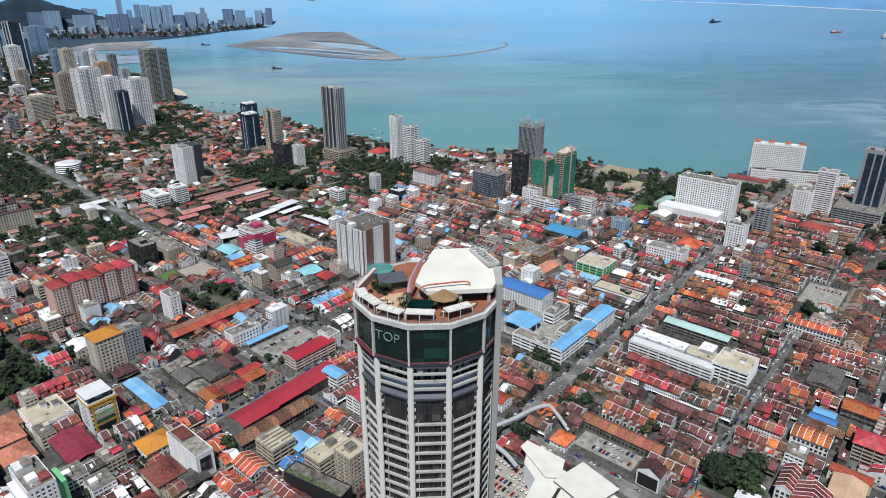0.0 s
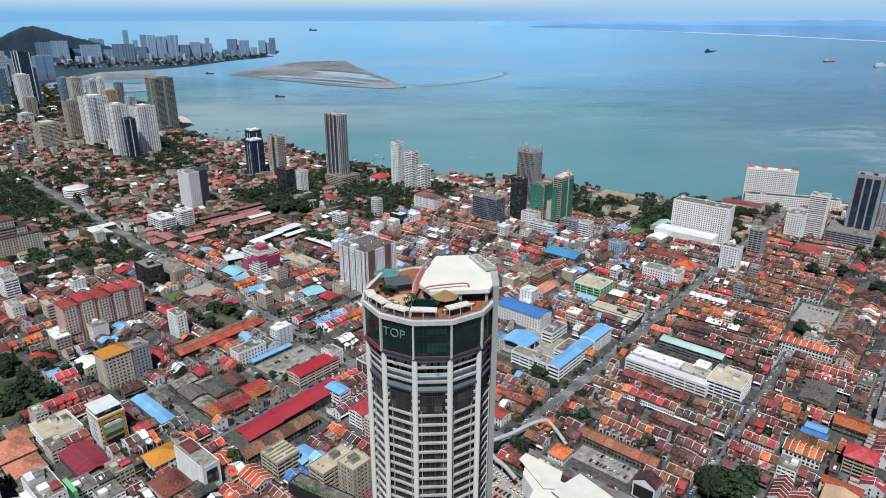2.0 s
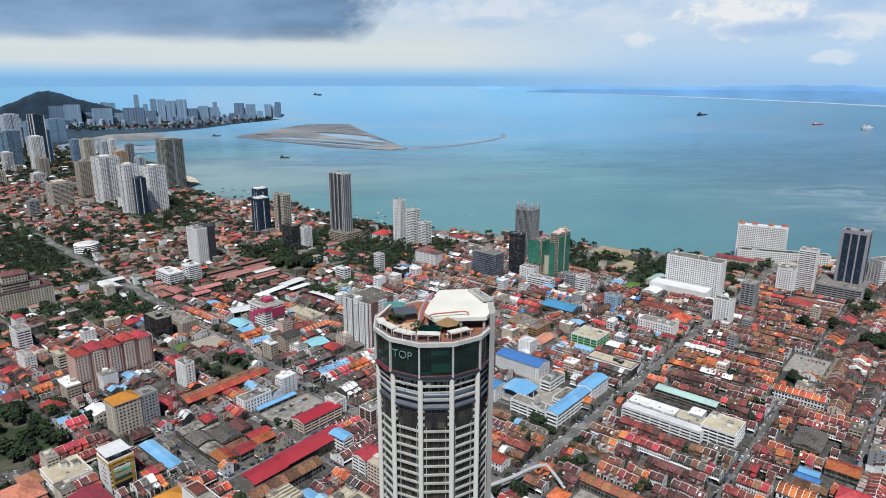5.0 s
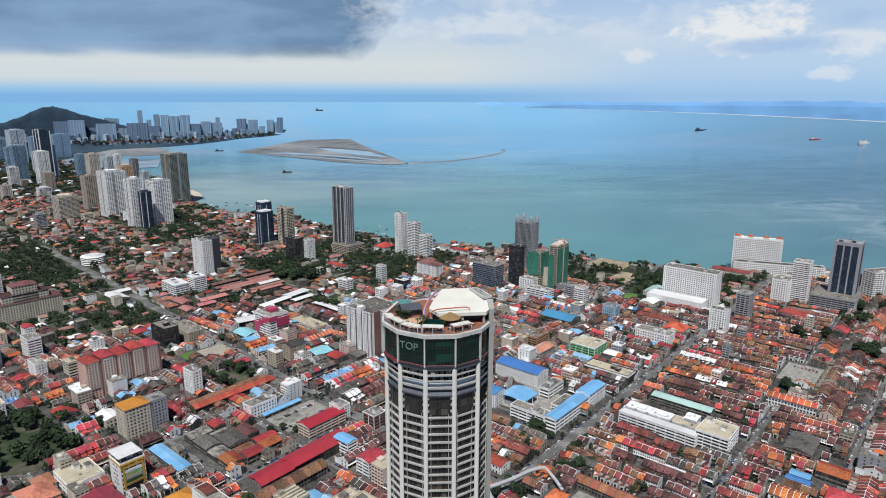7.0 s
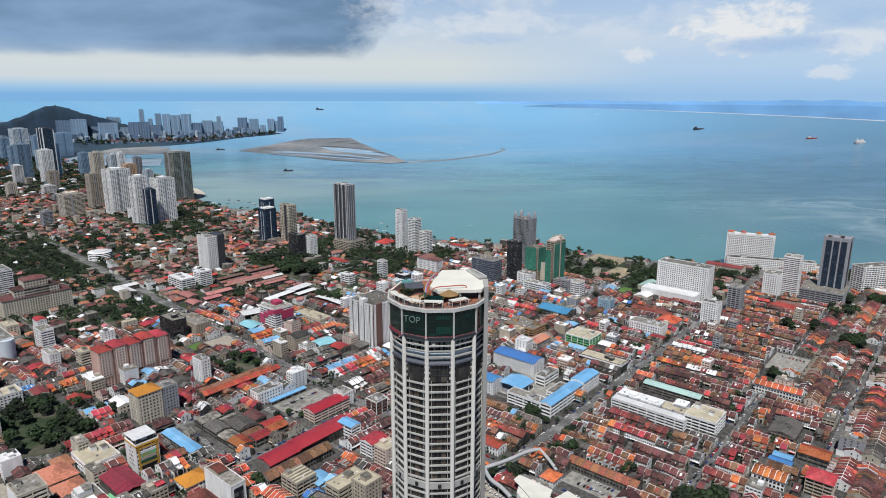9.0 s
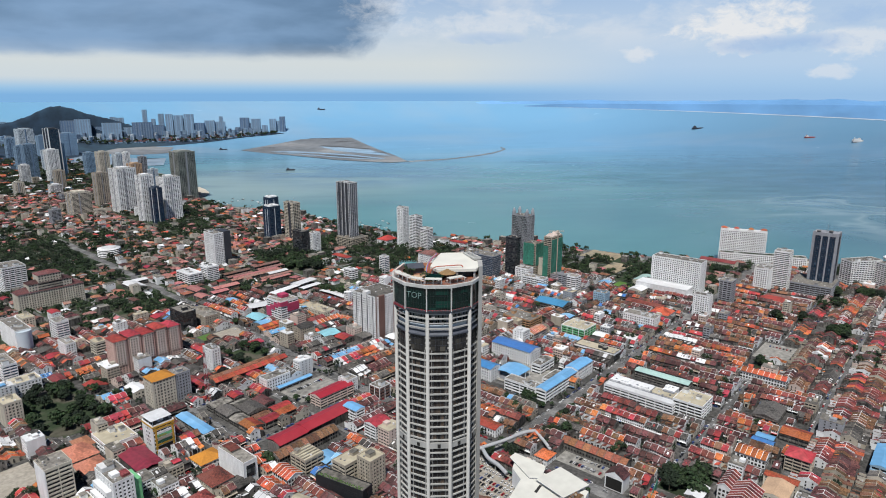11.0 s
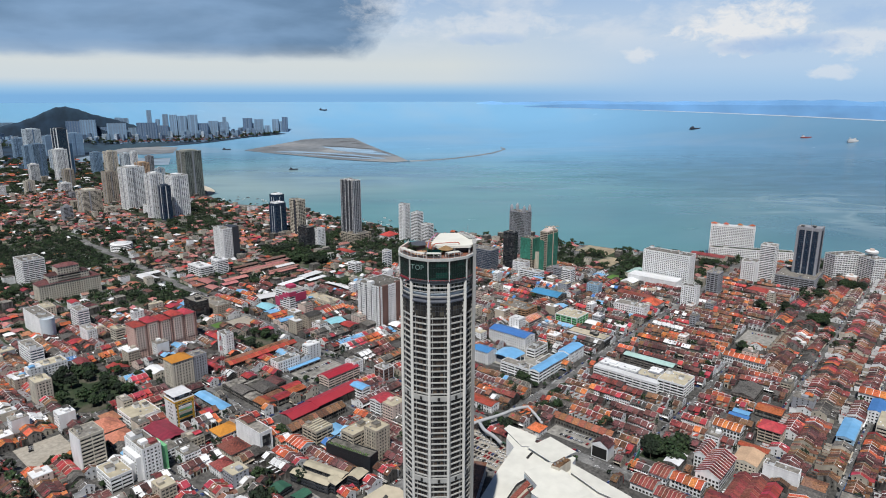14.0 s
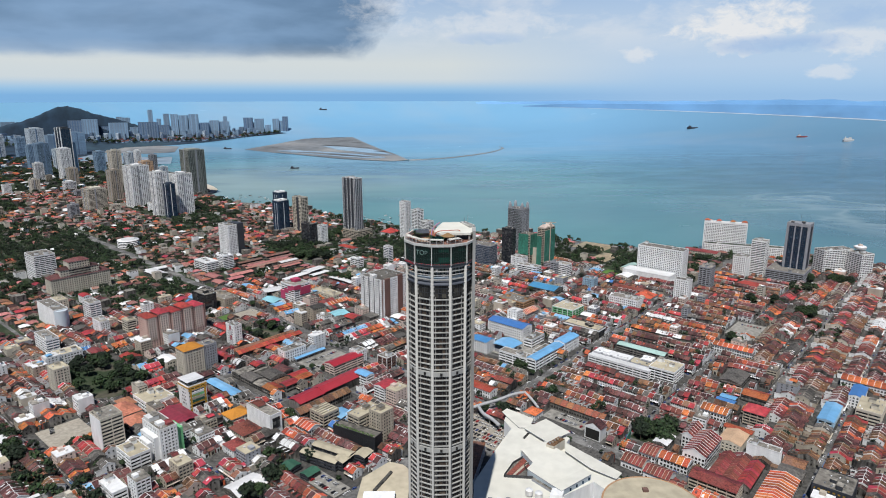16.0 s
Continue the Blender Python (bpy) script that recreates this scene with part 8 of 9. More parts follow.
for num, (along_u, u0, v0, t, off, W, depth, h, wall, flip) in enumerate(blocks_small):
    near = num < 80
    body, glazing, roofing = Shape(), Shape(), Shape()
    one = body
    n = round(h / 3.1)
    if not near:
        glazing = roofing = one
    glazing.box(0.3, 0.3, 0, W - 0.3, depth - 0.3, h, "glass_dark")
    for k in range(n):
        one.box(0, 0, h / n * (k + 1) - 1.5, W, depth, h / n * (k + 1), wall, True)
    m = max(1, int(W / 3))
    for k in range(m + 1):
        c = k * (W - 0.7) / m
        one.box(c, -0.03, 0, c + 0.7, 0.4, h, wall)
        one.box(c, depth - 0.4, 0, c + 0.7, depth + 0.03, h, wall)
    one.box(-0.04, 0.5, 0, 0.2, depth - 0.5, h, wall)
    one.box(W - 0.2, 0.5, 0, W + 0.04, depth - 0.5, h, wall)
    if rng.random() < 0.6:
        for k in range(n):
            for y in (0.25, 0.5, 0.75):
                z = h / n * k + 1.0
                glazing.box(-0.09, depth * y - 0.6, z, 0.0, depth * y + 0.6, z + 1.3, "glass_dark", True)
                glazing.box(W, depth * y - 0.6, z, W + 0.09, depth * y + 0.6, z + 1.3, "glass_dark", True)
    roofing.box(0.02, 0.02, h, W - 0.02, depth - 0.02, h + 0.5, rng.choice(("roof_flat", "roof_flat", "roof_white", "roof_white", "roof_cream")))
    roofing.box(1, depth * 0.3, h + 0.5, 1 + W * 0.35, depth * 0.6, h + 3, wall)
    roofing.box(W * 0.55, depth * 0.6, h + 0.5, W * 0.55 + 2, depth * 0.6 + 1.6, h + 1.9, "tent")
    if rng.random() < 0.4:
        roofing.gable(W * 0.45, depth * 0.15, W - 0.6, depth * 0.5, h + 2.4, 0.6, rng.choice(("roof_paleblue", "roof_red", "roof_orange", "roof_grey", "roof_white")))
    m = row_matrix(along_u, u0, v0, t, off, W, depth, flip)
    if near:
        tone = {"wall_white": "white", "wall_cream": "cream", "wall_beige": "beige", "wall_grey": "grey", "wall_palepink": "pale pink"}[wall]
        root = thing("shop_block", "%s concrete shop block of %d storeys with a flat roof" % (tone, n), "building", GRID @ m)
        tagged(part("wall_grid", body, root), kind="stuff")
        part("glazing", glazing, root, "dark windows")
        part("roof", roofing, root, "flat roof with stair room and tank")
    else:
        chunks.setdefault((int(u0 // 220), int(v0 // 260)), Shape()).moved(one, m)
for sh in chunks.values():
    thing("shop_blocks", "small concrete shop blocks of three to six storeys", "buildings", GRID, shape=sh, kind="stuff")
one = Shape()
for along_u, u0, v0, t, off, W, depth, key in sheds:
    q = Shape()
    q.box(0.3, 0.3, 0, W - 0.3, depth - 0.3, 5.6, "wall_old")
    q.gable(0, 0, W, depth, 5.6, 1.5, key)
    one.moved(q, row_matrix(along_u, u0, v0, t, off, W, depth, 0))
if sheds:
    thing("sheds", "low sheds with sheet-metal roofs", "sheds", GRID, shape=one, kind="stuff")

# suburb: separate houses between trees
chunks = {}
for u0, v0, u1, v1, zone in lots:
    if zone not in ("suburb", "shore"):
        continue
    x, y = town((u0 + u1) / 2, (v0 + v1) / 2)
    woods = noise.noise((x * 0.0035, y * 0.0035, 2.0))
    dense = 0.22 if woods > 0.16 else 0.93
    if x < -560 and 640 < y < 1150:
        dense = 0.42
    if -960 < x < -640 and 790 < y < 1030:
        dense = 0.06
    if x > 240 and y > 740:
        dense = 0.5
    if u0 > 690 and 200 < v0 < 420:
        dense = 0.10
    u = u0 + 8
    while u < u1 - 6:
        v = v0 + 8
        while v < v1 - 6:
            px, py = town(u + rng.uniform(-3, 3), v + rng.uniform(-3, 3))
            if on_land(px, py) and seen(px, py, 60) and free(px, py, 6):
                if rng.random() < dense:
                    w, d, h = rng.uniform(10, 18), rng.uniform(9, 14), rng.choice((3.6, 6.4, 6.4, 7.0))
                    one = Shape()
                    roof, wall = pick("suburb"), rng.choice(("wall_white", "wall_cream", "wall_beige", "wall_old", "wall_old"))
                    one.box(-w / 2, -d / 2, 0, w / 2, d / 2, h, wall)
                    if rng.random() < 0.13:
                        h2 = h + rng.choice((3, 6, 9))
                        one.box(-w / 2, -d / 2, h, w / 2, d / 2, h2, wall)
                        one.box(-w / 2 + .2, -d / 2 + .2, h2, w / 2 - .2, d / 2 - .2, h2 + 0.4, "roof_flat")
                        h = h2
                    elif rng.random() < 0.5:
                        one.hip(-w / 2, -d / 2, w / 2, d / 2, h, 2.8, roof)
                    else:
                        one.gable(-w / 2, -d / 2, w / 2, d / 2, h, 2.6, roof, along=rng.choice("xy"), wall=wall)
                    for k in range(3):
                        for side in (-1, 1):
                            one.box(-w / 2 + w * (k + 0.3) / 3, side * d / 2 - 0.06, h - 2.3, -w / 2 + w * (k + 0.3) / 3 + 1.2, side * d / 2 + 0.06, h - 0.9, "opening", True)
                    chunks.setdefault((int(u0 // 400), int(v0 // 400)), Shape()).moved(one, Matrix.Translation((*grid(px, py), 0.1)) @ Matrix.Rotation(rng.choice((0, math.pi / 2)) + rng.uniform(-.1, .1), 4, 'Z'))
                    for k in range(2):
                        if rng.random() < 0.5:
                            trees_at.append((px + rng.uniform(-10, 10), py + rng.uniform(-10, 10), rng.uniform(3, 6.5)))
                else:
                    trees_at.append((px, py, rng.uniform(4.5, 8.5)))
                    trees_at.append((px + rng.uniform(-8, 8), py + rng.uniform(-8, 8), rng.uniform(4, 7)))
            v += rng.uniform(15, 20)
        u += rng.uniform(15, 19)
for sh in chunks.values():
    thing("suburban_houses", "detached houses with red tiled roofs among gardens", "houses", GRID, shape=sh, kind="stuff")
# a belt of trees behind the shore
for k in range(900):
    x, y = rng.uniform(-650, 420), rng.uniform(820, 1500)
    if on_land(x, y) and not on_land(x + 16, y + 34) and on_land(x + 3, y + 6) and free(x, y, 5):
        trees_at.append((x, y, rng.uniform(4.5, 8.5)))
# far inland: many roofs and trees on the coastal plain
one = Shape()
for k in range(2600):
    x, y = rng.uniform(-2300, -700), rng.uniform(1150, 2950)
    if on_land(x, y) and on_land(x + 30, y + 30) and x > -(y + 380) * 0.8 and free(x, y, 12) and (y > 1700 or x < -(y + 380) * 0.66):
        if rng.random() < 0.45:
            w, d, h = rng.uniform(10, 30), rng.uniform(10, 18), rng.uniform(5, 12)
            q = Shape()
            q.box(-w / 2, -d / 2, 0, w / 2, d / 2, h, rng.choice(("wall_white", "wall_old", "wall_hazy")))
            q.hip(-w / 2, -d / 2, w / 2, d / 2, h, 3, rng.choice(("roof_maroon", "roof_orange", "roof_grey", "roof_white")))
            one.moved(q, pose(x, y, 0, 0, 0, rng.uniform(0, 90)))
        else:
            for i in range(3):
                trees_at.append((x + rng.uniform(-15, 15), y + rng.uniform(-15, 15), rng.uniform(6, 11)))
thing("distant_houses", "far low houses of the bay suburb", "houses", shape=one, kind="stuff")
for k in range(700):
    az, d = rng.uniform(-40, -14), rng.uniform(4700, 5900)
    x, y = EYE.x + d * math.sin(radians(az)), EYE.y + d * math.cos(radians(az))
    if az < -17.5 + (d - 5000) * 0.008:
        trees_at.append((x, y, rng.uniform(9, 16)))
one = Shape()
for k in range(330):
    az, d = rng.uniform(-27, -14.5), rng.uniform(4750, 5350)
    if az < -18.2 + (d - 5000) * 0.0085:
        x, y = EYE.x + d * math.sin(radians(az)), EYE.y + d * math.cos(radians(az))
        k_ = shrink(x, y)
        q = Shape()
        q.box(-12, -8, 0, 12, 8, 9, "wall_hazy")
        q.hip(-12, -8, 12, 8, 9, 4, "roof_maroon")
        one.moved(q, Matrix.Translation(far(x, y, 1)) @ Matrix.Scale(k_, 4) @ Matrix.Rotation(rng.uniform(0, 3), 4, 'Z'))
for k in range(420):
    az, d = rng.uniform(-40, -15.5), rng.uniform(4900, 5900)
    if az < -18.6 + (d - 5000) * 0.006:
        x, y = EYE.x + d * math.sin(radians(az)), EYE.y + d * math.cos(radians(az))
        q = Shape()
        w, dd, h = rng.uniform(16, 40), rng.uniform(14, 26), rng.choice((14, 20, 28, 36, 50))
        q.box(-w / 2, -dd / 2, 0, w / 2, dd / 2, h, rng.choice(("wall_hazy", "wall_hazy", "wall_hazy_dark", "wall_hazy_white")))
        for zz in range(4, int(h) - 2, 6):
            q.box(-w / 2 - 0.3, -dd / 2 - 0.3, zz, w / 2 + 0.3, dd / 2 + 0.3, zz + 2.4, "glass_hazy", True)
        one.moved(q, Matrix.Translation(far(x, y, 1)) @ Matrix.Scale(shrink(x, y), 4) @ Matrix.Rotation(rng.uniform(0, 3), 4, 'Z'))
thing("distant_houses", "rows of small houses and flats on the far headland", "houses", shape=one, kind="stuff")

# ---- trees ----
def crown_shape(r, clumps, leaves, key="leaf", seed=0, flat=0.8):
    """A crown of many ragged leaf clumps with gaps between them."""
    q = random.Random(seed)
    sh = Shape()
    for c in range(clumps):
        a, e = q.uniform(0, 6.283), q.uniform(-0.35, 1.45)
        rad = r * (0.30 + 0.62 * q.random() ** 0.6)
        cx, cy, cz = rad * math.cos(a) * math.cos(e), rad * math.sin(a) * math.cos(e), rad * math.sin(e) * flat
        s = r * q.uniform(0.20, 0.36)
        # an uneven dark core
        n = 6
        ring = [(cx + s * .8 * math.cos(6.283 * i / n) * q.uniform(.7, 1.1), cy + s * .8 * math.sin(6.283 * i / n) * q.uniform(.7, 1.1), cz + s * q.uniform(-.25, .25)) for i in range(n)]
        sh.add(ring + [(cx, cy, cz + s * .75), (cx, cy, cz - s * .6)], [(i, (i + 1) % n, n) for i in range(n)] + [((i + 1) % n, i, n + 1) for i in range(n)], key)
        for k in range(leaves):
            d = Vector((q.gauss(0, 1), q.gauss(0, 1), q.gauss(0.25, 0.8)))
            d.normalize()
            p = Vector((cx, cy, cz)) + d * s * q.uniform(0.7, 1.12)
            t1 = d.cross(Vector((q.uniform(-1, 1), q.uniform(-1, 1), q.uniform(-1, 1)))).normalized()
            t2 = (d * q.uniform(-.5, .5) + d.cross(t1)).normalized()
            w = s * q.uniform(0.28, 0.5)
            sh.add([tuple(p - t1 * w - t2 * w * .6), tuple(p + t1 * w - t2 * w * .6), tuple(p + t1 * w * .7 + t2 * w * .7), tuple(p - t1 * w * .7 + t2 * w * .7)], [(0, 1, 2, 3)], key)
    return sh


def trunk_shape(h, r, seed):
    q = random.Random(seed)
    sh = Shape()
    sh.tube(0, 0, 0, h, r * 0.085, r * 0.05, "bark", 8)
    for k in range(5):
        a = k * 1.257 + q.uniform(-.3, .3)
        b = (math.cos(a) * r * .55, math.sin(a) * r * .55, h + r * q.uniform(.25, .55))
        z0 = h * q.uniform(.7, .95)
        w = r * .03
        sh.add([(w, 0, z0), (-w, 0, z0), (0, w, z0), (b[0] + w * .4, b[1], b[2]), (b[0] - w * .4, b[1], b[2]), (b[0], b[1] + w * .4, b[2])], [(0, 1, 4, 3), (1, 2, 5, 4), (2, 0, 3, 5)], "bark")
    return sh


CROWNS = [crown_shape(1.0, 46, 13, "leaf" if k % 3 else "leaf_dark", 40 + k).mesh("crown") for k in range(5)]
TRUNKS = [trunk_shape(0.75, 1.0, 60 + k).mesh("trunk") for k in range(5)]


def tree(x, y, r, k):
    root = thing("tree", "broad leafy tree with a dense green crown", "tree", Matrix.Translation((x, y, 0)) @ Matrix.Rotation(k * 1.7, 4, 'Z') @ Matrix.Scale(r, 4), "town trees")
    part("trunk", TRUNKS[k % 5], root)
    part("crown", CROWNS[k % 5], root, at=(0, 0, 1.05))


close = []
for u0, v0, u1, v1, n, r0, r1 in ((938, -48, 964, -22, 9, 5, 8), (730, -89, 760, -59, 10, 5, 8), (949, 140, 983, 174, 10, 5, 8), (560, -34, 578, -16, 6, 5, 8), (768, -32, 782, -18, 5, 5, 8), (963, -96, 993, -66, 9, 5, 8), (754, 0, 764, 10, 3, 5, 8), (466, 729, 518, 809, 34, 6, 9.5), (252, -56, 290, -26, 18, 6, 8.5), (160, -66, 172, -50, 4, 5, 7), (-60, 438, 6, 550, 34, 5, 8), (10, 470, 40, 540, 8, 4, 6), (160, 458, 206, 500, 9, 5, 7), (150, 119, 196, 126, 6, 4, 5.5), (196, 80, 204, 112, 5, 3.5, 5), (270, 92, 330, 97, 5, 4, 5.5), (284, 138, 322, 146, 8, 4.5, 6), (100, 560, 116, 620, 8, 4, 6), (414, 565, 424, 625, 10, 5, 8), (268, 76, 278, 88, 3, 5, 6.5), (56, 250, 66, 262, 2, 5, 7), (6, 170, 30, 200, 5, 5, 8), (490, 740, 560, 880, 34, 6, 10), (740, 210, 900, 250, 14, 6, 9), (860, 260, 900, 380, 18, 6, 9), (120, 366, 142, 392, 5, 4, 6), (-92, 384, -80, 398, 4, 5, 7), (-180, 300, -130, 380, 24, 5, 8), (-110, 340, -60, 380, 16, 4, 7), (-150, 250, -120, 300, 10, 5, 8), (-190, 380, -150, 460, 14, 5, 8), (-160, 396, -130, 440, 10, 5, 7), (640, -130, 700, -90, 10, 5, 8), (846, -60, 900, -20, 10, 6, 9), (206, 326, 213, 360, 6, 3.5, 5), (140, 364, 160, 392, 5, 3.5, 5.5), (-30, 880, 40, 990, 26, 6, 9), (60, 930, 140, 1040, 24, 6, 9), (330, 690, 400, 740, 16, 6, 9), (500, 130, 560, 150, 5, 5, 7)):
    for k in range(n):
        close.append((*town(rng.uniform(u0, u1), rng.uniform(v0, v1)), rng.uniform(r0, r1)))
planted = [(66, 339, 4), (74, 331, 4.5), (83, 326, 4.5), (92, 320, 5), (100, 313, 5), (108, 311, 4), (185, 371, 4), (197, 379, 4), (135, 266, 4.5), (67, 221, 6), (63, 226, 5), (160, 225, 3.5), (-247, 441, 6), (-228, 447, 6), (-273, 461, 5), (-244, 468, 5), (-192, 375, 4), (-162, 324, 4), (-151, 329, 4), (-137, 324, 4), (-331, 505, 5), (-287, 563, 5), (244, 585, 6), (230, 576, 5), (-422, 411, 4)]
planted += [(-347, 168, 5), (-342, 174, 5.5), (-373, 131, 9), (-387, 144, 9), (-380, 138, 8), (-279, 127, 3.5)]
planted += [(-152, 136, 6.5), (-141, 101, 9.0), (-148, 96, 7.5), (-135, 108, 6.0), (-154, 78, 8.0), (-146, 82, 6.5), (-96, 97, 3.0), (-86, 104, 2.6), (164, 112, 8.0), (158, 106, 6.5), (-135, 146, 3.5), (-139, 160, 4.0)]
close = [t for t in close if on_land(t[0], t[1])]
planted = [t for t in planted if free(t[0], t[1], -1.0)]
near_road = []
for k in range(70):
    u = 236 + k * 9
    near_road.append((*town(u, rng.choice((99.0, 117.0)) + rng.uniform(-.5, .5)), rng.uniform(2.8, 4.6)))
for k in range(70):
    v = -40 + k * 11
    near_road.append((*town(u_line(6, v) + rng.choice((-8.6, 8.6)), v), rng.uniform(2.6, 4.2)))
for x, y, r in near_road:
    if rng.random() < 0.55 and free(x, y, 0.5):
        close.append((x, y, r))
kept = 240 - len(planted)
for k, (x, y, r) in enumerate(close[:kept] + planted):
    tree(x, y, r, k)
SIMPLE = [crown_shape(1.0, 15, 7, "leaf" if k % 2 else "leaf_dark", 90 + k, 0.75) for k in range(6)]
ARR = [np.array(s.v) for s in SIMPLE]
groups = {}
for k, (x, y, r) in enumerate(close[kept:240] + trees_at + close[240:]):
    if k >= 240 - kept and not free(x, y, 1.0):
        continue
    fx, fy, fz = far(x, y, r * 0.95)
    groups.setdefault((int(x // 500), int(y // 500)), []).append((fx, fy, fz, r * shrink(x, y), k))
for items in groups.values():
    sh = Shape()
    for x, y, z, r, k in items:
        t = k % 6
        a = k * 0.9
        c, s = math.cos(a) * r, math.sin(a) * r
        V = ARR[t] @ np.array(((c, s, 0), (-s, c, 0), (0, 0, r))) + np.array((x, y, z))
        sh.add([tuple(p) for p in V.tolist()], SIMPLE[t].f, SIMPLE[t].keys[0])
        w = r * 0.1
        sh.add([(x - w, y, z - r * 0.95), (x + w, y, z - r * 0.95), (x, y + w, z - r * 0.95), (x, y, z)], [(0, 1, 3), (1, 2, 3), (2, 0, 3)], "bark")
    thing("tree_groves", "green garden trees between the roofs", "trees", shape=sh, kind="stuff")

# ---- cars ----
def car_meshes(key):
    b = Shape()
    prof = [(-2.15, 0.35), (-2.2, 0.75), (-1.9, 0.95), (1.2, 0.98), (2.05, 0.85), (2.15, 0.6), (2.1, 0.35)]
    n = len(prof)
    b.add([(x, -0.85, z) for x, z in prof] + [(x, 0.85, z) for x, z in prof], [tuple(range(n)), tuple(range(2 * n - 1, n - 1, -1))] + [(i, n + i, n + (i + 1) % n, (i + 1) % n) for i in range(n)], key)
    b.add([(-1.35, -0.62, 1.45), (0.45, -0.62, 1.45), (0.45, 0.62, 1.45), (-1.35, 0.62, 1.45)], [(0, 1, 2, 3)], key)
    w = Shape()
    w.tube(0, 0, -0.86, 0.86, 0.32, 0.32, "rubber", 10)
    for x in (-1.35, 1.35):
        b.moved(w, Matrix.Translation((x, 0, 0.32)) @ Matrix.Rotation(math.pi / 2, 4, 'X'))
    g = Shape()
    g.add([(-1.8, -0.78, 0.95), (1.15, -0.78, 0.97), (0.5, -0.63, 1.43), (-1.4, -0.63, 1.43), (-1.8, 0.78, 0.95), (1.15, 0.78, 0.97), (0.5, 0.63, 1.43), (-1.4, 0.63, 1.43)], [(0, 1, 2, 3), (5, 4, 7, 6), (1, 5, 6, 2), (4, 0, 3, 7)], "car_glass")
    return b.mesh("body"), g.mesh("window_glass")


CARS = {k: car_meshes("paint_" + k) for k in ("white", "silver", "black", "red", "blue", "yellow")}


def car(x, y, a, z=0.0, key=None):
    key = key or rng.choice(("white", "white", "white", "white", "silver", "silver", "silver", "black", "black", "black", "red", "blue"))
    root = thing("car", "parked %s car with dark windows" % key, "car", pose(x, y, z, 0, 0, a), "parked cars")
    part("body", CARS[key][0], root)
    part("window_glass", CARS[key][1], root, "dark car windows")


cars = 0
for row in range(6):
    for k in range(16):
        u, v = 151 + row * 6.8, 60 + k * 3.4
        if rng.random() < 0.9:
            car(*town(u, v), TURN + rng.uniform(-3, 3) + (180 if row % 2 else 0), 0.22)
for row, (u, v, a, n, du, dv) in enumerate(((236, 20, 0, 12, 0, 2.8), (246, 22, 0, 9, 0, 3.6), (158, 330, 90, 15, 2.9, 0), (158, 350, 90, 15, 3.1, 0), (8, 120, 0, 12, 0, 3.0), (17, 120, 0, 12, 0, 3.0), (602, -39, 0, 8, 0, 3.6), (642, -38, 0, 7, 0, 4), (-108, 398, 0, 8, 1, 4))):
    for k in range(n):
        if rng.random() < 0.75:
            car(*town(u + k * du, v + k * dv), TURN + a + rng.uniform(-4, 4), 0.25)
for k in range(90):
    if rng.random() < 0.55:
        u = 232 + k * 7
        side = rng.choice((-5.6, -2.2, 2.3, 5.6))
        car(*town(u + rng.uniform(-2, 2), 108 + side), TURN + (180 if side < 0 else 0), 0.02)
    if rng.random() < 0.55:
        v = -50 + k * 9
        side = rng.choice((-5.6, -2.2, 2.3, 5.6))
        car(*town(u_line(6, v) + side, v + rng.uniform(-2, 2)), TURN + 90 + (180 if side > 0 else 0), 0.02)
    if k < 40 and rng.random() < 0.7:
        car(*town(250 + k * 8, -24 + rng.choice((-2.6, 2.6))), TURN, 0.02)

street = Shape()
BODY = [(-2.1, 0.25), (-2.15, 0.8), (-1.5, 0.95), (-1.1, 1.4), (0.6, 1.4), (1.2, 0.95), (2.1, 0.8), (2.1, 0.25)]
for u0, v0, u1, v1, zone in lots:
    if zone not in ("old", "mixed"):
        continue
    for k in range(60):
        side = rng.randint(0, 1)
        u, v = (rng.uniform(u0, u1), v0 - 1.0) if side else (u0 - 1.0, rng.uniform(v0, v1))
        x, y = town(u, v)
        if rng.random() < 0.45 and seen(x, y) and y < 760 and free(x, y, 1):
            q = Shape()
            n = len(BODY)
            key = rng.choice(("paint_white", "paint_white", "paint_silver", "paint_black", "paint_red", "paint_blue"))
            q.add([(a, -0.82, b) for a, b in BODY] + [(a, 0.82, b) for a, b in BODY], [tuple(range(n)), tuple(range(2 * n - 1, n - 1, -1))] + [(i, n + i, n + (i + 1) % n, (i + 1) % n) for i in (3, 0, 1, 5, 6)], key)
            q.add([(a, s_ * 0.83, b) for s_ in (-1, 1) for a, b in BODY[2:6]] , [(0, 1, 2, 3), (7, 6, 5, 4), (0, 4, 5, 1), (2, 6, 7, 3)], "car_glass")
            street.moved(q, Matrix.Translation((u, v, 0.05)) @ Matrix.Rotation(0 if side else math.pi / 2, 4, 'Z'))
thing("street_cars", "rows of cars parked along the narrow streets", "cars", GRID, shape=street, kind="stuff")

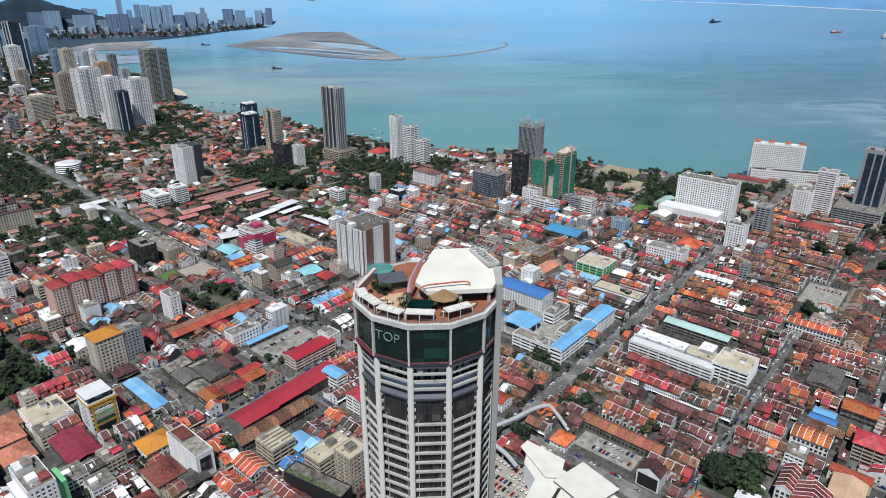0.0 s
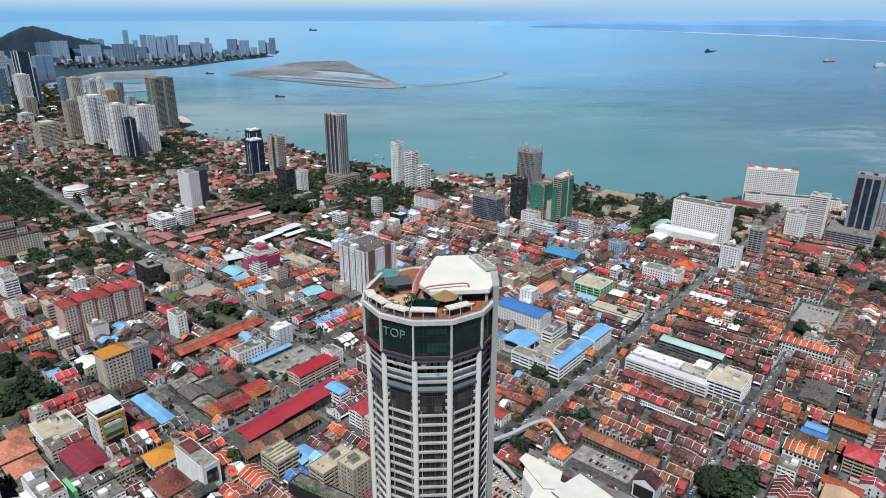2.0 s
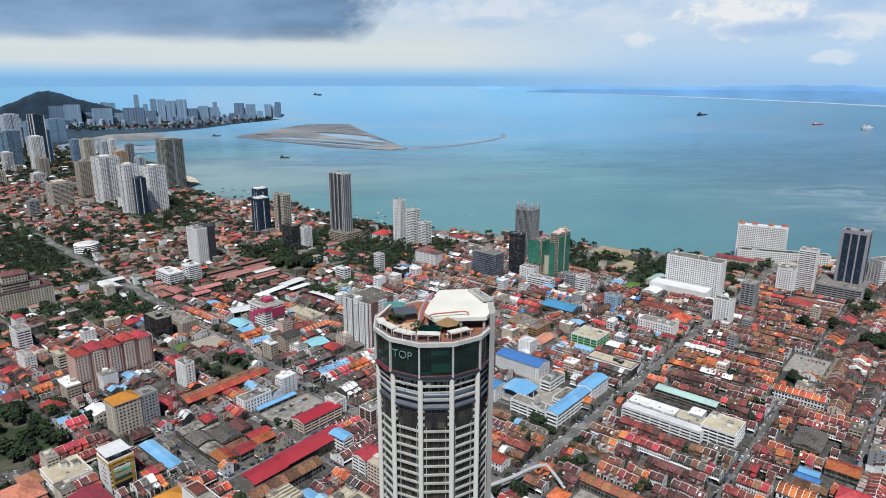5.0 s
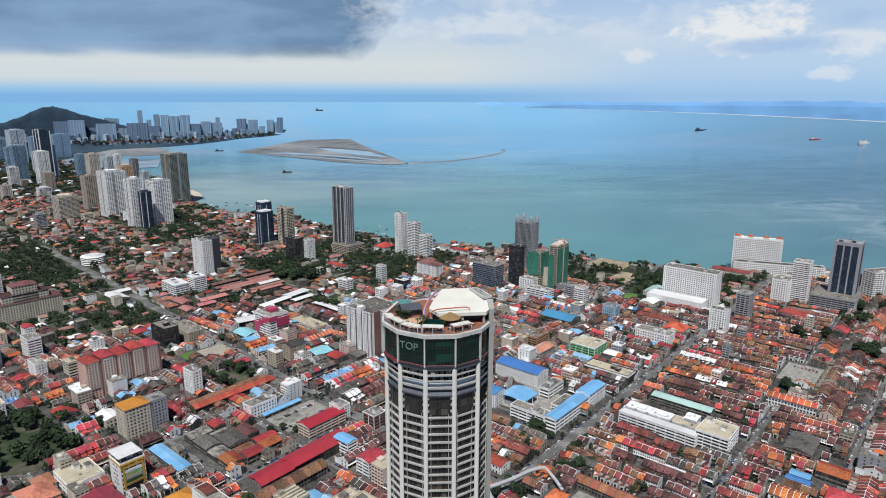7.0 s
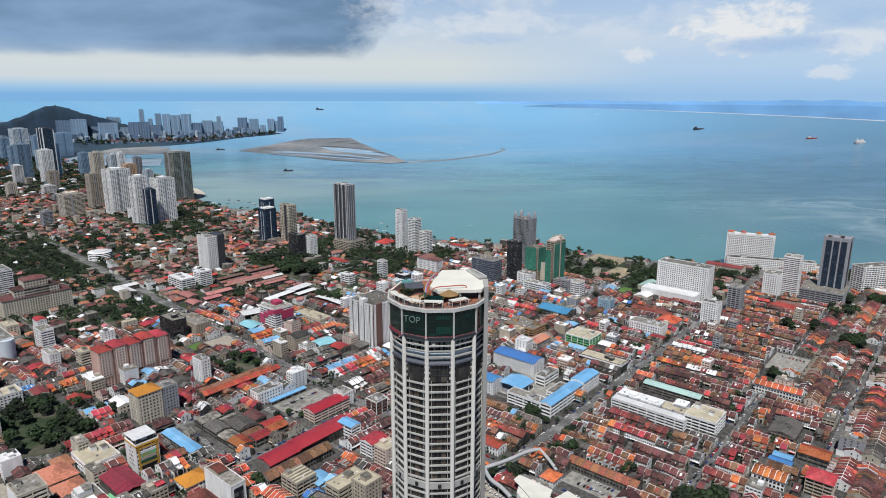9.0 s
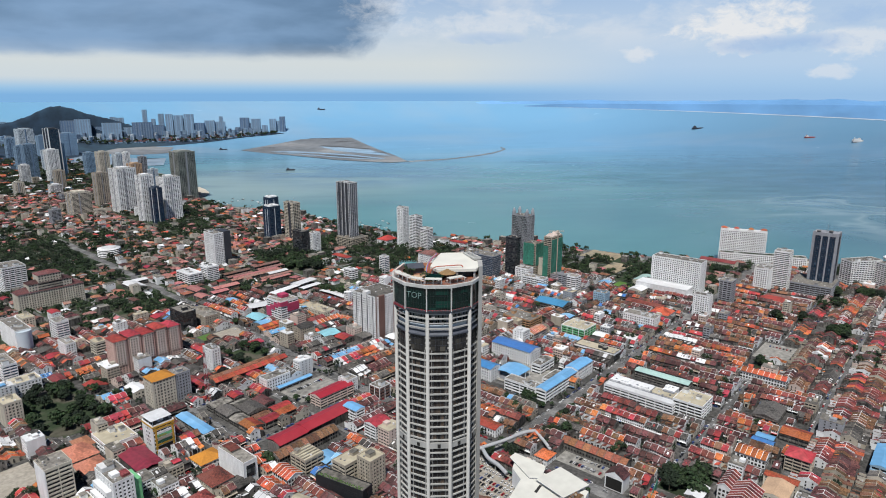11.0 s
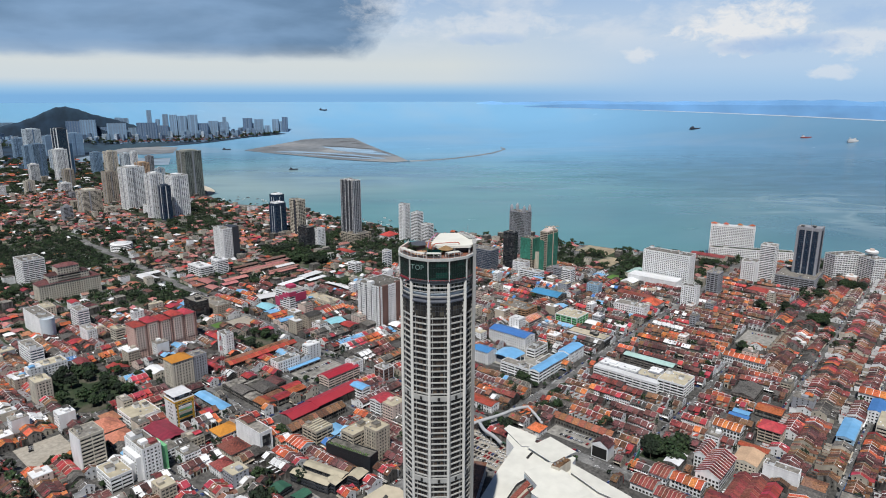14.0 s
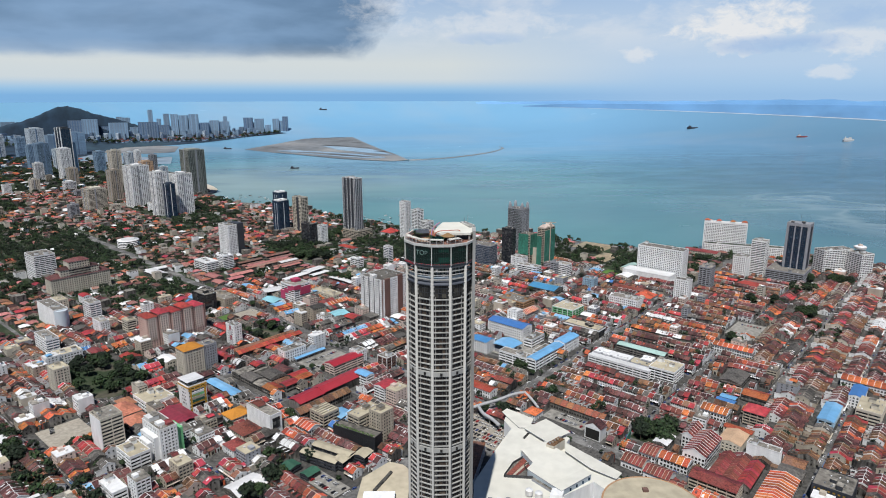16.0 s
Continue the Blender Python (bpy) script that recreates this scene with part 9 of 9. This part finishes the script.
# ---- ships ----
def ship(name, label, x, y, length, hull, turn, house="tent"):
    root = thing(name, label, "ship", Matrix.Translation(far(x, y, -1)) @ Matrix.Rotation(radians(turn), 4, 'Z') @ Matrix.Scale(shrink(x, y), 4))
    L, B = length, length * 0.2
    root.matrix_world = root.matrix_world @ Matrix.Diagonal((1, 1, 1.7 if name == "ferry" else 1.2, 1))
    p = Shape()
    top = [(-L * .50, -B * .46), (-L * .30, -B * .50), (L * .26, -B * .50), (L * .50, 0), (L * .26, B * .50), (-L * .30, B * .50), (-L * .50, B * .46)]
    low = [(a * .94, b * .8) for a, b in top]
    n = len(top)
    p.add([(a, b, 0) for a, b in low] + [(a, b, L * (.085 if a < L * .4 else .115)) for a, b in top], [(i, (i + 1) % n, n + (i + 1) % n, n + i) for i in range(n)] + [tuple(range(n, 2 * n))], hull)
    part("hull", p, root)
    p = Shape()
    fore = L * (.24 if name == "ferry" else -.12)
    p.box(-L * .42, -B * .42, L * .085, fore, B * .42, L * .135, house)
    p.box(-L * .39, -B * .38, L * .135, fore - L * .05, B * .38, L * .175, house)
    p.box(fore - L * .16, -B * .34, L * .175, fore - L * .07, B * .34, L * .21, house)
    part("deckhouse", p, root)
    p = Shape()
    p.tube(-L * .32, 0, L * .175, L * .25, L * .025, L * .02, hull, 8)
    part("funnel", p, root)
    p = Shape()
    p.tube(L * .28, 0, L * .09, L * .22, L * .006, L * .004, "steel", 6)
    part("mast", p, root)


ship("ferry", "white passenger ship at anchor", 2884, 4101, 84, "tent", 5)
ship("cargo_ship", "small red cargo ship", 2818, 4563, 78, "ship_red", -12)
ship("cargo_ship", "dark cargo barge far out", 2479, 5852, 110, "ship_dark", 4, "ship_dark")
ship("work_boat", "dark dredger near the sandbank", -638, 2468, 40, "ship_dark", 10, "ship_dark")
ship("work_boat", "long flat work barge off the headland", -1271, 3513, 48, "ship_dark", 8, "ship_dark")
ship("cargo_ship", "tiny dark ship on the horizon", -2502, 13650, 170, "ship_dark", 0, "ship_dark")
for k in range(14):
    x, y = -205 + rng.uniform(-20, 110), 1265 + rng.uniform(-30, 70)
    if not on_land(x, y):
        ship("fishing_boat", "small moored fishing boat", x, y, rng.uniform(7, 12), "ship_dark" if k % 2 else "roof_white", rng.uniform(0, 180))
for k in range(16):
    x, y = -560 + rng.uniform(-120, 120), 1600 + rng.uniform(-50, 110)
    if not on_land(x, y):
        ship("fishing_boat", "small moored fishing boat", x, y, rng.uniform(7, 12), "ship_dark" if k % 2 else "roof_white", rng.uniform(0, 180))

# ---- planting and seats on the tower's roof deck ----
def frond_shape(seed):
    q = random.Random(seed)
    sh = Shape()
    for k in range(11):
        a = k * 0.571 + q.uniform(-.15, .15)
        c, s = math.cos(a), math.sin(a)
        L, up = q.uniform(1.1, 1.5), q.uniform(0.25, 0.7)
        pts = [(0.0, 0.0, 0.03), (L * 0.35, up, 0.16), (L * 0.75, up * 0.6, 0.15), (L, -0.25, 0.03)]
        vs = [(d * c - sgn * w * s, d * s + sgn * w * c, z) for d, z, w in pts for sgn in (-1, 1)]
        sh.add(vs, [(2 * i, 2 * i + 1, 2 * i + 3, 2 * i + 2) for i in range(3)], "leaf")
    return sh


FRONDS = [frond_shape(k).mesh("frond_crown") for k in range(3)]
stem = Shape()
stem.tube(0, 0, 0, 2.6, 0.11, 0.08, "bark", 8)
stem = stem.mesh("trunk")
for k, (x, y, s) in enumerate(((-12.6, -2.4, 1.1), (-14.2, -1.0, 1.0), (-13.4, 0.8, 1.2), (-15.2, 2.0, 1.0), (-11.0, -1.8, 0.9), (-5.6, -9.4, 1.2), (-6.4, -11.6, 1.1), (-4.2, -12.4, 1.2), (-7.4, -10.2, 0.9), (1.4, -10.6, 1.0), (2.2, -12.8, 0.9), (-14.8, 4.6, 1.0), (-8.4, 5.8, 1.0), (-6.8, 4.2, 0.9), (9.6, -11.2, 0.8))):
    root = thing("palm", "small palm in the roof garden planting", "palm", Matrix.Translation((x, y, 234.7)) @ Matrix.Rotation(k * 1.3, 4, 'Z') @ Matrix.Scale(s, 4), "roof garden palms")
    part("trunk", stem, root)
    part("frond_crown", FRONDS[k % 3], root, at=(0, 0, 2.55))
for k, (x, y, r) in enumerate(((-12.0, -3.2, 0.9), (-13.6, -2.0, 1.0), (-15.0, 0.4, 1.0), (-12.2, -0.6, 0.8), (-6.0, -10.4, 1.1), (-5.0, -12.9, 1.0), (-4.6, -10.8, 0.8), (1.8, -11.6, 0.9), (-2.0, -14.4, 0.8), (0.2, -14.2, 0.7), (-15.8, 3.2, 0.9), (-7.2, 5.0, 1.0), (-4.0, -14.2, 0.7), (-16.4, -1.4, 0.7))):
    root = thing("shrub", "low leafy shrub in a planting bed", "shrub", Matrix.Translation((x, y, 234.7)) @ Matrix.Rotation(k * 1.1, 4, 'Z') @ Matrix.Scale(r, 4), "roof garden shrubs")
    part("foliage", CROWNS[k % 5], root, at=(0, 0, 0.55))
top = Shape()
top.tube(0, 0, 0.70, 0.75, 0.5, 0.5, "tent", 14)
top = top.mesh("tabletop")
leg = Shape()
leg.tube(0, 0, 0, 0.7, 0.05, 0.05, "steel", 8)
leg.tube(0, 0, 0, 0.04, 0.3, 0.3, "steel", 12)
leg = leg.mesh("pedestal")
seat = Shape()
seat.box(-0.22, -0.22, 0.0, 0.22, 0.22, 0.45, "wall_brown")
seat.box(-0.22, 0.18, 0.45, 0.22, 0.24, 0.9, "wall_brown", True)
seat = seat.mesh("cafe_chair")
for k, (x, y) in enumerate(((-10.4, -9.0), (-8.4, -12.8), (-12.6, -7.0), (0.8, -15.4), (4.6, -14.8), (6.2, -12.9), (11.4, -12.0), (13.2, -10.4), (-6.4, -14.8))):
    root = thing("cafe_table", "small round pale cafe table on the deck", "table", pose(x, y, 234.78), "deck tables")
    part("tabletop", top, root)
    part("pedestal", leg, root)
    for i in range(3):
        a = k + i * 2.09
        c = thing("cafe_chair", "brown low cafe chair on the deck", "chair", pose(x + 0.95 * math.cos(a), y + 0.95 * math.sin(a), 234.78, 0, 0, math.degrees(a) - 90), "deck chairs")
        part("seat", seat, c)
